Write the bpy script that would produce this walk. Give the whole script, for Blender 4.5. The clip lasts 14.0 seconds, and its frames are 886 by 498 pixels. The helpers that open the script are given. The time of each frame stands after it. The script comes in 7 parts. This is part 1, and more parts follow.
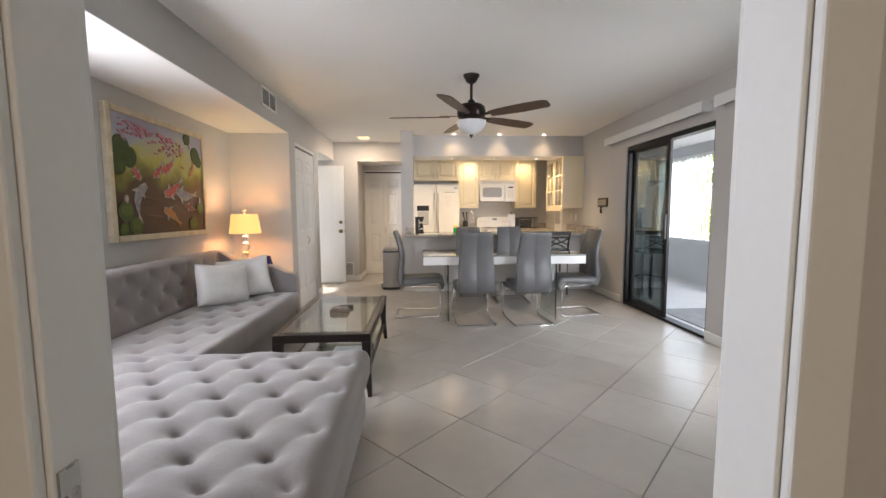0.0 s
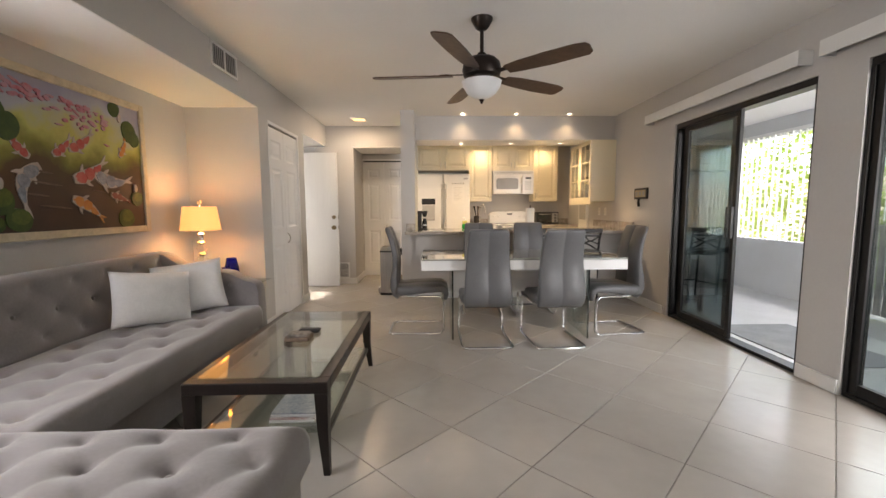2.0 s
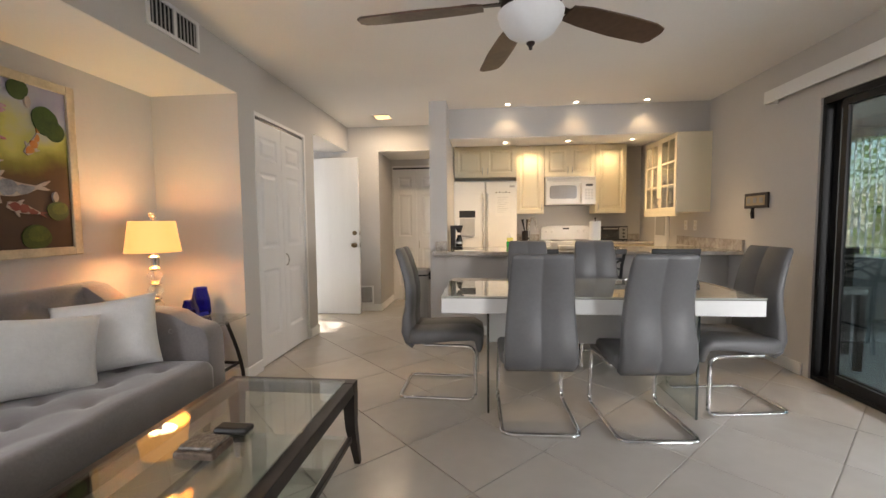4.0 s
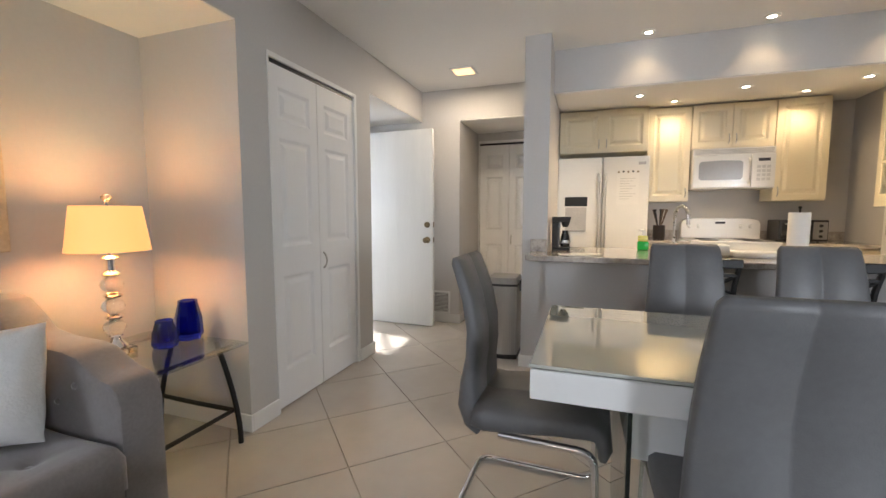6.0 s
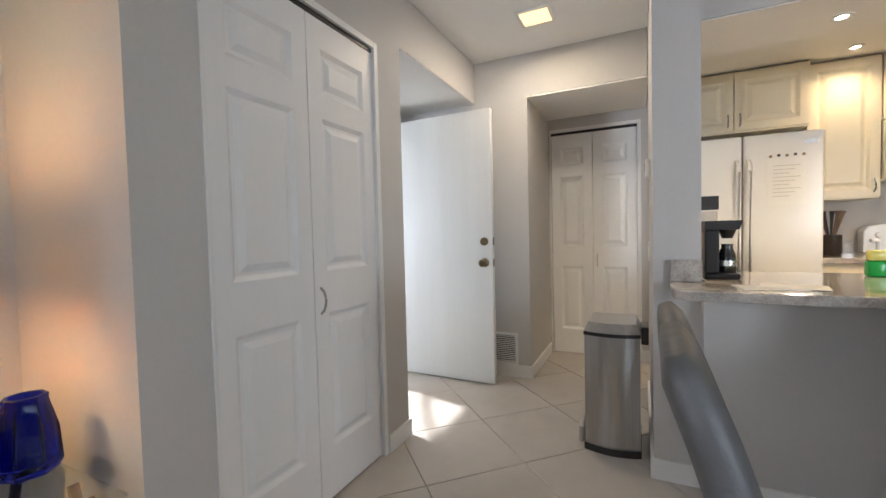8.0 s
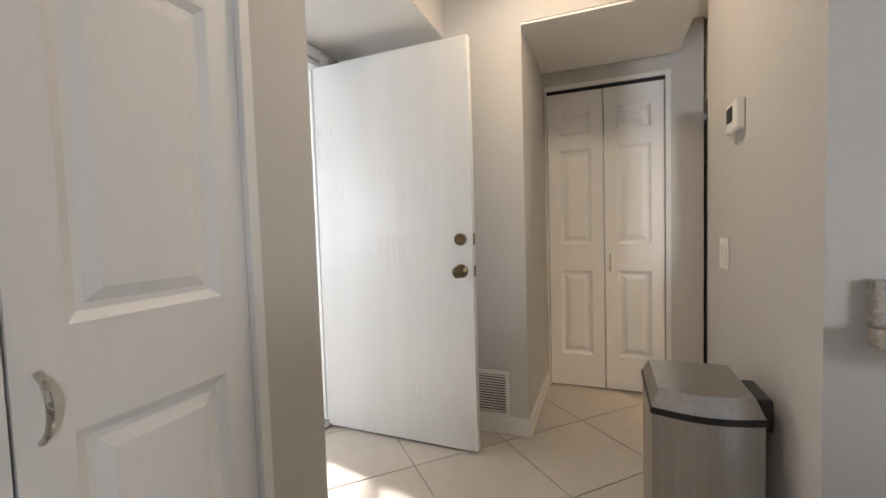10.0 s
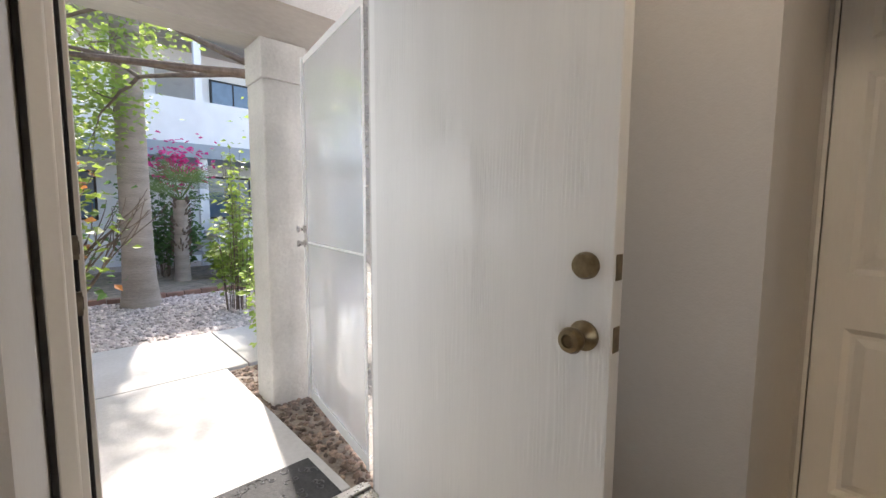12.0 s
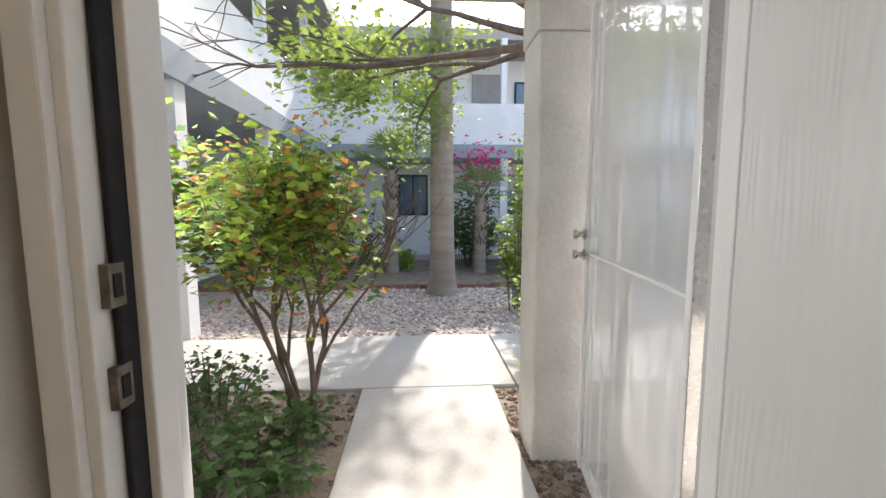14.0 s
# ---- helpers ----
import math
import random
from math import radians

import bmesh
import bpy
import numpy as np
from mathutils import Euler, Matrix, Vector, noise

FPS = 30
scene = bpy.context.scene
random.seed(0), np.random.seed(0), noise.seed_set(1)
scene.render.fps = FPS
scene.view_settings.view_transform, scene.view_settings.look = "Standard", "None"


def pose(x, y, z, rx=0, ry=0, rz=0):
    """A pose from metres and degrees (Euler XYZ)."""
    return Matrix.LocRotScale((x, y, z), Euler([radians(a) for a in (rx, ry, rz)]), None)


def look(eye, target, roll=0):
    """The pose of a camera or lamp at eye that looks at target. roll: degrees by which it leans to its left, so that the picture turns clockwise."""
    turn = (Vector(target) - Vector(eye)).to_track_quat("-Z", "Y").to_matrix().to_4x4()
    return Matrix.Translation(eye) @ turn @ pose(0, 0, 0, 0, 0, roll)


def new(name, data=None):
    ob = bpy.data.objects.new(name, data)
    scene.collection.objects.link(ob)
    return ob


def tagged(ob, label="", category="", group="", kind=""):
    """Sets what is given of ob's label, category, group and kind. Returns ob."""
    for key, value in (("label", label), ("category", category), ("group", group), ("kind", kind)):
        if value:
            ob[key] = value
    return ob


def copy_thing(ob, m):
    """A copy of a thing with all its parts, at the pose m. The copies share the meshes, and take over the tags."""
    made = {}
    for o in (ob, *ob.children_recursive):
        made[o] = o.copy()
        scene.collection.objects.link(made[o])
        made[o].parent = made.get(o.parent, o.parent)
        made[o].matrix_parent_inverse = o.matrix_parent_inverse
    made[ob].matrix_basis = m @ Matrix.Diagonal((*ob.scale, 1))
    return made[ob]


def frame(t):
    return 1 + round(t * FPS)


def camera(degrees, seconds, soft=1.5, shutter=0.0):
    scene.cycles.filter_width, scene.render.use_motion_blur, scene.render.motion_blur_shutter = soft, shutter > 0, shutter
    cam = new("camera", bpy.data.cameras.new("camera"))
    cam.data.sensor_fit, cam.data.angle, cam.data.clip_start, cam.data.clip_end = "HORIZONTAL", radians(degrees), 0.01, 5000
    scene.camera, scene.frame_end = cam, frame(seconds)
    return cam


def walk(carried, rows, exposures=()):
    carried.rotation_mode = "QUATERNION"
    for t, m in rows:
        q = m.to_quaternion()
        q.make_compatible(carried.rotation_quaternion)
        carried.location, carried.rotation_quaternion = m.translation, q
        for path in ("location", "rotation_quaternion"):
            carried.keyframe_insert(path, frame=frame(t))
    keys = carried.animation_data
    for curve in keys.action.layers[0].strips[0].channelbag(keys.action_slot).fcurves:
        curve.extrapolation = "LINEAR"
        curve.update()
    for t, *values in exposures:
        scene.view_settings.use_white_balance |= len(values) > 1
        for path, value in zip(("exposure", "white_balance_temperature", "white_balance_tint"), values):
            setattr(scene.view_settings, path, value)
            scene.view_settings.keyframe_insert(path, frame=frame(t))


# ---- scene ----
cam = camera(94.5, 14.0)
PATH = [
    (0, (0.421, 0.188, 1.234), (0.533, 2.176, 1.056), -0.3),
    (0.5, (0.446, 0.399, 1.21), (0.511, 2.389, 1.018), -0.5),
    (1, (0.452, 0.633, 1.21), (0.521, 2.622, 1.006), -0.9),
    (1.5, (0.493, 0.864, 1.187), (0.565, 2.852, 0.978), -0.7),
    (2, (0.563, 1.111, 1.198), (0.61, 3.1, 1.001), -0.3),
    (2.2, (0.585, 1.19, 1.197), (0.624, 3.181, 1.01), -0.2),
    (4.3, (0.704, 2.418, 1.197), (0.442, 4.397, 1.073), -0.7),
    (4.5, (0.7, 2.538, 1.193), (0.385, 4.509, 1.07), -0.8),
    (5, (0.689, 2.847, 1.198), (0.222, 4.788, 1.072), -0.5),
    (5.5, (0.671, 3.147, 1.191), (0.096, 5.055, 1.023), 0.2),
    (6, (0.596, 3.479, 1.192), (-0.06, 5.36, 1.018), -0.0),
    (6.5, (0.497, 3.8, 1.172), (-0.329, 5.617, 1.043), 0.3),
    (7, (0.405, 4.058, 1.154), (-0.496, 5.84, 1.048), 0.0),
    (7.5, (0.246, 4.319, 1.137), (-0.626, 6.117, 1.063), -1.1),
    (8, (0.094, 4.56, 1.136), (-0.778, 6.358, 1.063), -1.4),
    (8.5, (-0.04, 4.785, 1.133), (-0.833, 6.619, 1.052), -1.7),
    (8.7, (-0.096, 4.876, 1.121), (-0.806, 6.743, 1.031), -2.1),
    (11, (-0.377, 6.111, 1.175), (-1.232, 7.913, 1.033), -0.4),
    (11.5, (-0.443, 6.409, 1.201), (-1.649, 7.993, 1.015), 0.3),
    (12, (-0.512, 6.576, 1.191), (-1.969, 7.934, 1.006), 0.3),
    (12.5, (-0.636, 6.715, 1.198), (-2.344, 7.738, 1.005), 0.0),
    (13, (-0.796, 6.826, 1.219), (-2.697, 7.415, 1.019), 0.3),
    (13.5, (-0.974, 6.908, 1.205), (-2.945, 7.177, 1.002), 0.4),
    (14, (-1.206, 6.956, 1.199), (-3.192, 7.071, 0.991), -0.2),
]
EXPOSURES = [(0.0, 1.6, 6600, 14), (0.5, 1.4, 6900, 15), (2.0, 1.4, 7200, 16), (4.3, 1.4, 6900, 14), (6.0, 1.35, 6300, 12), (7.0, 1.25, 6000, 11), (8.7, 1.35, 6150, 11), (11.0, 1.15, 6700, 14), (12.0, 0.75, 6700, 14), (13.0, 0.5, 6600, 13), (14.0, 0.4, 6900, 13)]
walk(cam, [(t, look(eye, target, roll)) for t, eye, target, roll in PATH], EXPOSURES)

# ---- world, sun, large lights ----
SUN_EL, SUN_AZ = 42.0, 12.0          # the sun stands over -x, turned towards +y
world = bpy.data.worlds.new("sky")
scene.world = world
world.use_nodes = True
wn = world.node_tree.nodes
sky = wn.new("ShaderNodeTexSky")
sky.sky_type = "NISHITA"
sky.sun_disc = False
sky.sun_elevation = radians(SUN_EL)
sky.sun_rotation = radians(270 + SUN_AZ)
sky.air_density, sky.dust_density = 1.0, 2.0
wn["Background"].inputs["Strength"].default_value = 0.38
world.node_tree.links.new(sky.outputs["Color"], wn["Background"].inputs["Color"])


def lamp(name, kind, m, watts, colour=(1, 1, 1), **more):
    data = bpy.data.lights.new(name, kind)
    data.energy, data.color = watts, colour
    if kind == "SUN":
        data.angle = more["angle"]
    if kind == "AREA":
        data.shape, data.size, data.size_y = "RECTANGLE", more["size"], more["size_y"]
    if kind in ("POINT", "SPOT"):
        data.shadow_soft_size = more.get("soft", 0.03)
    if kind == "SPOT":
        data.spot_size, data.spot_blend = radians(more.get("cone", 90)), more.get("blend", 0.6)
    ob = new(name, data)
    ob.matrix_basis = m
    return ob


WARM, LAMPLIGHT, DAY = (1.0, 0.73, 0.42), (1.0, 0.765, 0.37), (0.89, 0.94, 1.0)
sun_from = Vector((-math.cos(radians(SUN_AZ)) * math.cos(radians(SUN_EL)), math.sin(radians(SUN_AZ)) * math.cos(radians(SUN_EL)), math.sin(radians(SUN_EL))))
lamp("sun", "SUN", look(sun_from * 30, (0, 0, 0)), 5.0, (1.0, 0.95, 0.87), angle=radians(1.2))
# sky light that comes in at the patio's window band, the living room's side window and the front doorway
PATIO_LIGHT, SIDE_LIGHT, DOOR_LIGHT, BACK_LIGHT = 190.0, 18.0, 17.0, 6.5
lamp("patio_skylight", "AREA", look((6.5, 4.0, 2.86), (1.0, 4.4, 0.3)), PATIO_LIGHT, DAY, size=7.4, size_y=0.7)
# unseen fill lamp, added at the patio's near end to brighten the closet wall
lamp("patio_end_fill", "AREA", look((4.3, 0.29, 1.50), (-0.6, 5.6, 1.25)), 118.0, DAY, size=1.6, size_y=1.2)
lamp("side_skylight", "AREA", look((-1.87, 1.95, 1.45), (0.6, 1.95, 0.9)), SIDE_LIGHT, DAY, size=1.15, size_y=1.05)
lamp("doorway_skylight", "AREA", look((-2.9, 5.5, 1.35), (-1.1, 7.25, 1.5)), DOOR_LIGHT, DAY, size=1.3, size_y=0.7)
# unseen lamp added to light the doorway jambs; the rear wall has no window
lamp("back_room_fill", "AREA", look((0.6, -2.35, 1.5), (0.6, 0, 1.3)), BACK_LIGHT, (1.0, 0.85, 0.66), size=1.6, size_y=1.2)

# ---- materials ----


def wood_ridges(m):
    """Raised wood-grain figure, long in z, pressed into a painted door skin."""
    nt = m.node_tree
    n, l = nt.nodes, nt.links
    b = n["Principled BSDF"]
    geo = n.new("ShaderNodeNewGeometry")
    mp = n.new("ShaderNodeMapping")
    mp.inputs["Scale"].default_value = (1.0, 0.15, 0.10)
    l.new(geo.outputs["Position"], mp.inputs["Vector"])
    wv = n.new("ShaderNodeTexWave")
    wv.inputs["Scale"].default_value = 24.0
    wv.inputs["Distortion"].default_value = 30.0
    wv.inputs["Detail"].default_value = 2.0
    wv.inputs["Detail Scale"].default_value = 0.4
    l.new(mp.outputs["Vector"], wv.inputs["Vector"])
    fade = n.new("ShaderNodeTexNoise")
    fade.inputs["Scale"].default_value = 4.0
    sparse = n.new("ShaderNodeMapRange")
    sparse.inputs["From Min"].default_value, sparse.inputs["From Max"].default_value = 0.50, 0.72
    l.new(fade.outputs["Fac"], sparse.inputs["Value"])
    l.new(geo.outputs["Position"], fade.inputs["Vector"])
    mul = n.new("ShaderNodeMath")
    mul.operation = "MULTIPLY"
    l.new(wv.outputs["Fac"], mul.inputs[0])
    l.new(sparse.outputs["Result"], mul.inputs[1])
    bp = n.new("ShaderNodeBump")
    bp.inputs["Strength"].default_value = 1.0
    bp.inputs["Distance"].default_value = 0.0017
    l.new(mul.outputs[0], bp.inputs["Height"])
    if b.inputs["Normal"].is_linked:
        l.new(b.inputs["Normal"].links[0].from_socket, bp.inputs["Normal"])
    l.new(bp.outputs["Normal"], b.inputs["Normal"])


def mat(name, colour, rough=0.6, metal=0.0, vary=0.08, scale=6.0, fine=60.0, bump=0.0, bump_scale=80.0, stretch=(1, 1, 1), tint=None, per=0.0, spec=0.5, coat=0.0, sheen=0.0):
    """A painted, woven or plain surface: colour varied at two scales, with fine relief. per: how far pieces differ."""
    m = bpy.data.materials.new(name)
    m.use_nodes = True
    nt = m.node_tree
    n, l = nt.nodes, nt.links
    b = n["Principled BSDF"]
    b.inputs["Roughness"].default_value = rough
    b.inputs["Metallic"].default_value = metal
    b.inputs["Specular IOR Level"].default_value = spec
    b.inputs["Coat Weight"].default_value = coat
    b.inputs["Sheen Weight"].default_value = sheen
    geo = n.new("ShaderNodeNewGeometry")
    mp = n.new("ShaderNodeMapping")
    mp.inputs["Scale"].default_value = stretch
    l.new(geo.outputs["Position"], mp.inputs["Vector"])
    big = n.new("ShaderNodeTexNoise")
    big.inputs["Scale"].default_value = scale
    big.inputs["Detail"].default_value = 5
    small = n.new("ShaderNodeTexNoise")
    small.inputs["Scale"].default_value = fine
    small.inputs["Detail"].default_value = 3
    l.new(mp.outputs["Vector"], big.inputs["Vector"])
    l.new(mp.outputs["Vector"], small.inputs["Vector"])
    mixn = n.new("ShaderNodeMix")
    mixn.inputs["Factor"].default_value = 0.35
    l.new(big.outputs["Fac"], mixn.inputs["A"])
    l.new(small.outputs["Fac"], mixn.inputs["B"])
    ramp = n.new("ShaderNodeMapRange")
    ramp.inputs["From Min"].default_value, ramp.inputs["From Max"].default_value = 0.3, 0.7
    l.new(mixn.outputs["Result"], ramp.inputs["Value"])
    cm = n.new("ShaderNodeMix")
    cm.data_type = "RGBA"
    other = tint or tuple(c * (1 - 2 * vary) for c in colour)
    cm.inputs["A"].default_value = (*[min(1, c * (1 + (0 if tint else vary))) for c in colour], 1)
    cm.inputs["B"].default_value = (*other, 1)
    l.new(ramp.outputs["Result"], cm.inputs["Factor"])
    out = cm.outputs["Result"]
    if per:
        info = n.new("ShaderNodeObjectInfo")
        island = n.new("ShaderNodeMath")
        island.operation = "ADD"
        l.new(info.outputs["Random"], island.inputs[0])
        l.new(geo.outputs["Random Per Island"], island.inputs[1])
        fr = n.new("ShaderNodeMath")
        fr.operation = "FRACT"
        l.new(island.outputs[0], fr.inputs[0])
        hsv = n.new("ShaderNodeHueSaturation")
        vr = n.new("ShaderNodeMapRange")
        vr.inputs["To Min"].default_value, vr.inputs["To Max"].default_value = 1 - per, 1 + per
        l.new(fr.outputs[0], vr.inputs["Value"])
        l.new(vr.outputs["Result"], hsv.inputs["Value"])
        l.new(out, hsv.inputs["Color"])
        out = hsv.outputs["Color"]
    l.new(out, b.inputs["Base Color"])
    rr = n.new("ShaderNodeMapRange")
    rr.inputs["To Min"].default_value, rr.inputs["To Max"].default_value = max(0.02, rough * 0.85), min(1, rough * 1.15)
    l.new(small.outputs["Fac"], rr.inputs["Value"])
    l.new(rr.outputs["Result"], b.inputs["Roughness"])
    if bump:
        bn = n.new("ShaderNodeTexNoise")
        bn.inputs["Scale"].default_value = bump_scale
        bn.inputs["Detail"].default_value = 4
        l.new(mp.outputs["Vector"], bn.inputs["Vector"])
        bp = n.new("ShaderNodeBump")
        bp.inputs["Strength"].default_value = bump
        bp.inputs["Distance"].default_value = 0.01
        l.new(bn.outputs["Fac"], bp.inputs["Height"])
        l.new(bp.outputs["Normal"], b.inputs["Normal"])
    return m


def glass(name, colour=(0.9, 0.95, 0.93), rough=0.0, thin=True):
    m = bpy.data.materials.new(name)
    m.use_nodes = True
    n, l = m.node_tree.nodes, m.node_tree.links
    if thin:
        n.remove(n["Principled BSDF"])
        tr, gl, mx, lw = n.new("ShaderNodeBsdfTransparent"), n.new("ShaderNodeBsdfGlossy"), n.new("ShaderNodeMixShader"), n.new("ShaderNodeLayerWeight")
        pw, ma = n.new("ShaderNodeMath"), n.new("ShaderNodeMath")
        pw.operation, ma.operation = "POWER", "MULTIPLY_ADD"
        lw.inputs["Blend"].default_value = 0.5
        pw.inputs[1].default_value = 3.0
        ma.inputs[1].default_value, ma.inputs[2].default_value = 0.9, 0.05
        tr.inputs["Color"].default_value = (*colour, 1)
        gl.inputs["Roughness"].default_value = rough
        l.new(lw.outputs["Facing"], pw.inputs[0])
        l.new(pw.outputs[0], ma.inputs[0])
        l.new(ma.outputs[0], mx.inputs[0])
        l.new(tr.outputs[0], mx.inputs[1])
        l.new(gl.outputs[0], mx.inputs[2])
        l.new(mx.outputs[0], n["Material Output"].inputs["Surface"])
    else:
        b = n["Principled BSDF"]
        b.inputs["Base Color"].default_value = (*colour, 1)
        b.inputs["Transmission Weight"].default_value = 1.0
        b.inputs["Roughness"].default_value = rough
        b.inputs["IOR"].default_value = 1.48
    return m


def glow(name, colour, strength):
    m = bpy.data.materials.new(name)
    m.use_nodes = True
    b = m.node_tree.nodes["Principled BSDF"]
    b.inputs["Base Color"].default_value = (*colour, 1)
    b.inputs["Emission Color"].default_value = (*colour, 1)
    b.inputs["Emission Strength"].default_value = strength
    return m


WALL = mat("wall_paint_grey", (0.56, 0.545, 0.53), 0.75, vary=0.025, scale=1.5, bump=0.12, bump_scale=220)
CEIL = mat("ceiling_paint_white", (0.86, 0.85, 0.83), 0.85, vary=0.02, scale=1.2, bump=0.10, bump_scale=160)
TRIM = mat("trim_paint_white", (0.78, 0.78, 0.77), 0.45, vary=0.02, scale=3, bump=0.03)
DOORW = mat("door_paint_white", (0.80, 0.80, 0.80), 0.42, vary=0.02, scale=2, bump=0.05, bump_scale=40, stretch=(3, 3, 0.3))
GRAINDOOR = mat("front_door_woodgrain_white", (0.69, 0.69, 0.68), 0.42, vary=0.03, scale=3, bump=0.06, bump_scale=30, stretch=(2.4, 2.4, 0.12))
wood_ridges(GRAINDOOR)
TILE = mat("floor_tile_beige", (0.51, 0.475, 0.43), 0.25, vary=0.10, scale=3.2, fine=11, bump=0.02, bump_scale=7, per=0.035, tint=(0.455, 0.42, 0.378))
GROUT = mat("grout", (0.37, 0.34, 0.30), 0.9, vary=0.1, scale=12)
PATIOWALL = mat("patio_stucco_grey", (0.58, 0.59, 0.60), 0.9, vary=0.05, scale=2, bump=0.4, bump_scale=60)
PATIOTILE = mat("patio_floor_tile", (0.46, 0.46, 0.46), 0.35, vary=0.06, scale=4)
VELVET = mat("grey_velvet", (0.215, 0.192, 0.190), 0.85, vary=0.10, scale=5, fine=90, bump=0.15, bump_scale=300, sheen=0.6)
PILLOW = mat("white_pillow_cloth", (0.74, 0.72, 0.70), 0.9, vary=0.05, scale=10, bump=0.3, bump_scale=120, sheen=0.3)
ESPRESSO = mat("espresso_wood", (0.022, 0.016, 0.014), 0.35, vary=0.2, scale=6, stretch=(1, 1, 0.2))
BLADE = mat("fan_blade_walnut", (0.085, 0.045, 0.028), 0.4, vary=0.25, scale=5, fine=30)
BRONZE = mat("oil_bronze", (0.030, 0.022, 0.019), 0.38, 0.7, vary=0.15)
LEATHER = mat("grey_leatherette", (0.122, 0.122, 0.125), 0.45, vary=0.06, scale=8, bump=0.10, bump_scale=240)
CHROME = mat("chrome", (0.82, 0.82, 0.83), 0.08, 1.0, vary=0.02)
STEEL = mat("brushed_steel", (0.46, 0.45, 0.44), 0.30, 1.0, vary=0.08, scale=10, fine=140, stretch=(8, 8, 0.2))
NICKEL = mat("brushed_nickel", (0.52, 0.50, 0.47), 0.28, 1.0, vary=0.05)
BRASS = mat("aged_brass", (0.24, 0.185, 0.11), 0.35, 1.0, vary=0.2, scale=30)
BLACKM = mat("black_metal", (0.018, 0.017, 0.017), 0.45, 0.3, vary=0.1)
RUBBER = mat("black_rubber_strip", (0.008, 0.008, 0.011), 0.8, vary=0.1)
STRIKE = mat("worn_strike_metal", (0.20, 0.175, 0.145), 0.5, 0.8, vary=0.3, scale=40)
BLACKP = mat("black_plastic", (0.015, 0.015, 0.016), 0.35, vary=0.1)
SLIDER = mat("bronze_aluminium", (0.020, 0.019, 0.019), 0.42, 0.5, vary=0.12)
LACQUER = mat("white_lacquer", (0.74, 0.74, 0.73), 0.18, vary=0.015, coat=0.4)
TABLETOP = mat("back_painted_glass", (0.42, 0.44, 0.40), 0.015, vary=0.01, coat=1.0, spec=1.0)
TABLETOP.node_tree.nodes["Principled BSDF"].inputs["Coat IOR"].default_value = 2.1
TABLETOP.node_tree.nodes["Principled BSDF"].inputs["Coat Roughness"].default_value = 0.0
CABINET = mat("cream_cabinet_paint", (0.80, 0.72, 0.54), 0.38, vary=0.02, scale=3)
APPLIANCE = mat("white_enamel", (0.80, 0.79, 0.76), 0.22, vary=0.015, coat=0.3)
GRANITE = mat("granite", (0.62, 0.58, 0.53), 0.12, vary=0.3, scale=14, fine=110, tint=(0.20, 0.17, 0.15), coat=0.3)
GREYPANEL = mat("grey_cabinet_panel", (0.46, 0.45, 0.44), 0.5, vary=0.02)
# near-black colour that stands for the shade inside ducts and latch holes
HOLESHADE = mat("hole_shade", (0.01, 0.01, 0.01), 0.9)
PLATE = mat("switch_plate", (0.80, 0.79, 0.76), 0.35, vary=0.01)
FRAMEGOLD = mat("pale_gold_frame", (0.60, 0.52, 0.38), 0.42, 0.15, vary=0.12, scale=14, bump=0.1)
BOWLGLASS = mat("frosted_glass_bowl", (0.72, 0.73, 0.74), 0.35, vary=0.03)
SHADE = glow("lamp_shade_linen", (1.0, 0.48, 0.15), 0.42)
DISC = glow("downlight_lens", (1.0, 0.86, 0.62), 9.0)
HALLDISC = glow("hall_light_lens", (1.0, 0.64, 0.27), 0.8)
CRYSTAL = glass("crystal", (0.97, 0.97, 0.97), 0.02, thin=False)
COBALT = glass("cobalt_glass", (0.02, 0.04, 0.62), 0.03, thin=False)
PANE = glass("window_glass", (0.93, 0.95, 0.95))
SLIDERPANE = glass("tinted_slider_glass", (0.62, 0.67, 0.67))
TABLEGLASS = glass("clear_table_glass", (0.88, 0.92, 0.90))
GREENSOAP = mat("green_soap", (0.02, 0.42, 0.06), 0.15, vary=0.02)
YELLOWSOAP = mat("yellow_soap", (0.75, 0.68, 0.18), 0.2, vary=0.02)
PAPER = mat("paper", (0.78, 0.77, 0.74), 0.8, vary=0.02)
FAINTINK = mat("faint_print", (0.58, 0.57, 0.55), 0.8)
INK = mat("ink_grey", (0.35, 0.34, 0.33), 0.8)
STUCCO = mat("white_stucco", (0.86, 0.86, 0.86), 0.9, vary=0.05, scale=2, bump=0.5, bump_scale=60)
STUCCOGREY = mat("blue_grey_stucco", (0.36, 0.40, 0.44), 0.9, vary=0.06, scale=3, bump=0.3, bump_scale=60)
BEAMPAINT = mat("beam_paint_taupe", (0.44, 0.40, 0.35), 0.8, vary=0.08, scale=3, bump=0.2, bump_scale=30, stretch=(1, 0.3, 1))
POSTMAT = mat("post_stucco", (0.62, 0.60, 0.56), 0.85, vary=0.10, scale=4, bump=0.6, bump_scale=35)
CONCRETE = mat("concrete", (0.52, 0.51, 0.50), 0.9, vary=0.09, scale=1.6, fine=40, bump=0.2, bump_scale=90)
SOIL = mat("soil", (0.30, 0.245, 0.20), 0.95, vary=0.3, scale=9, bump=0.8, bump_scale=40)
GRAVELBED = mat("gravel_bed", (0.55, 0.475, 0.44), 0.95, vary=0.22, scale=40, fine=120, bump=0.9, bump_scale=60)
STONE = mat("gravel_stone", (0.60, 0.525, 0.495), 0.9, vary=0.15, per=0.45, scale=30)
LITTER = mat("leaf_litter", (0.25, 0.18, 0.14), 0.9, vary=0.2, per=0.6, scale=30)
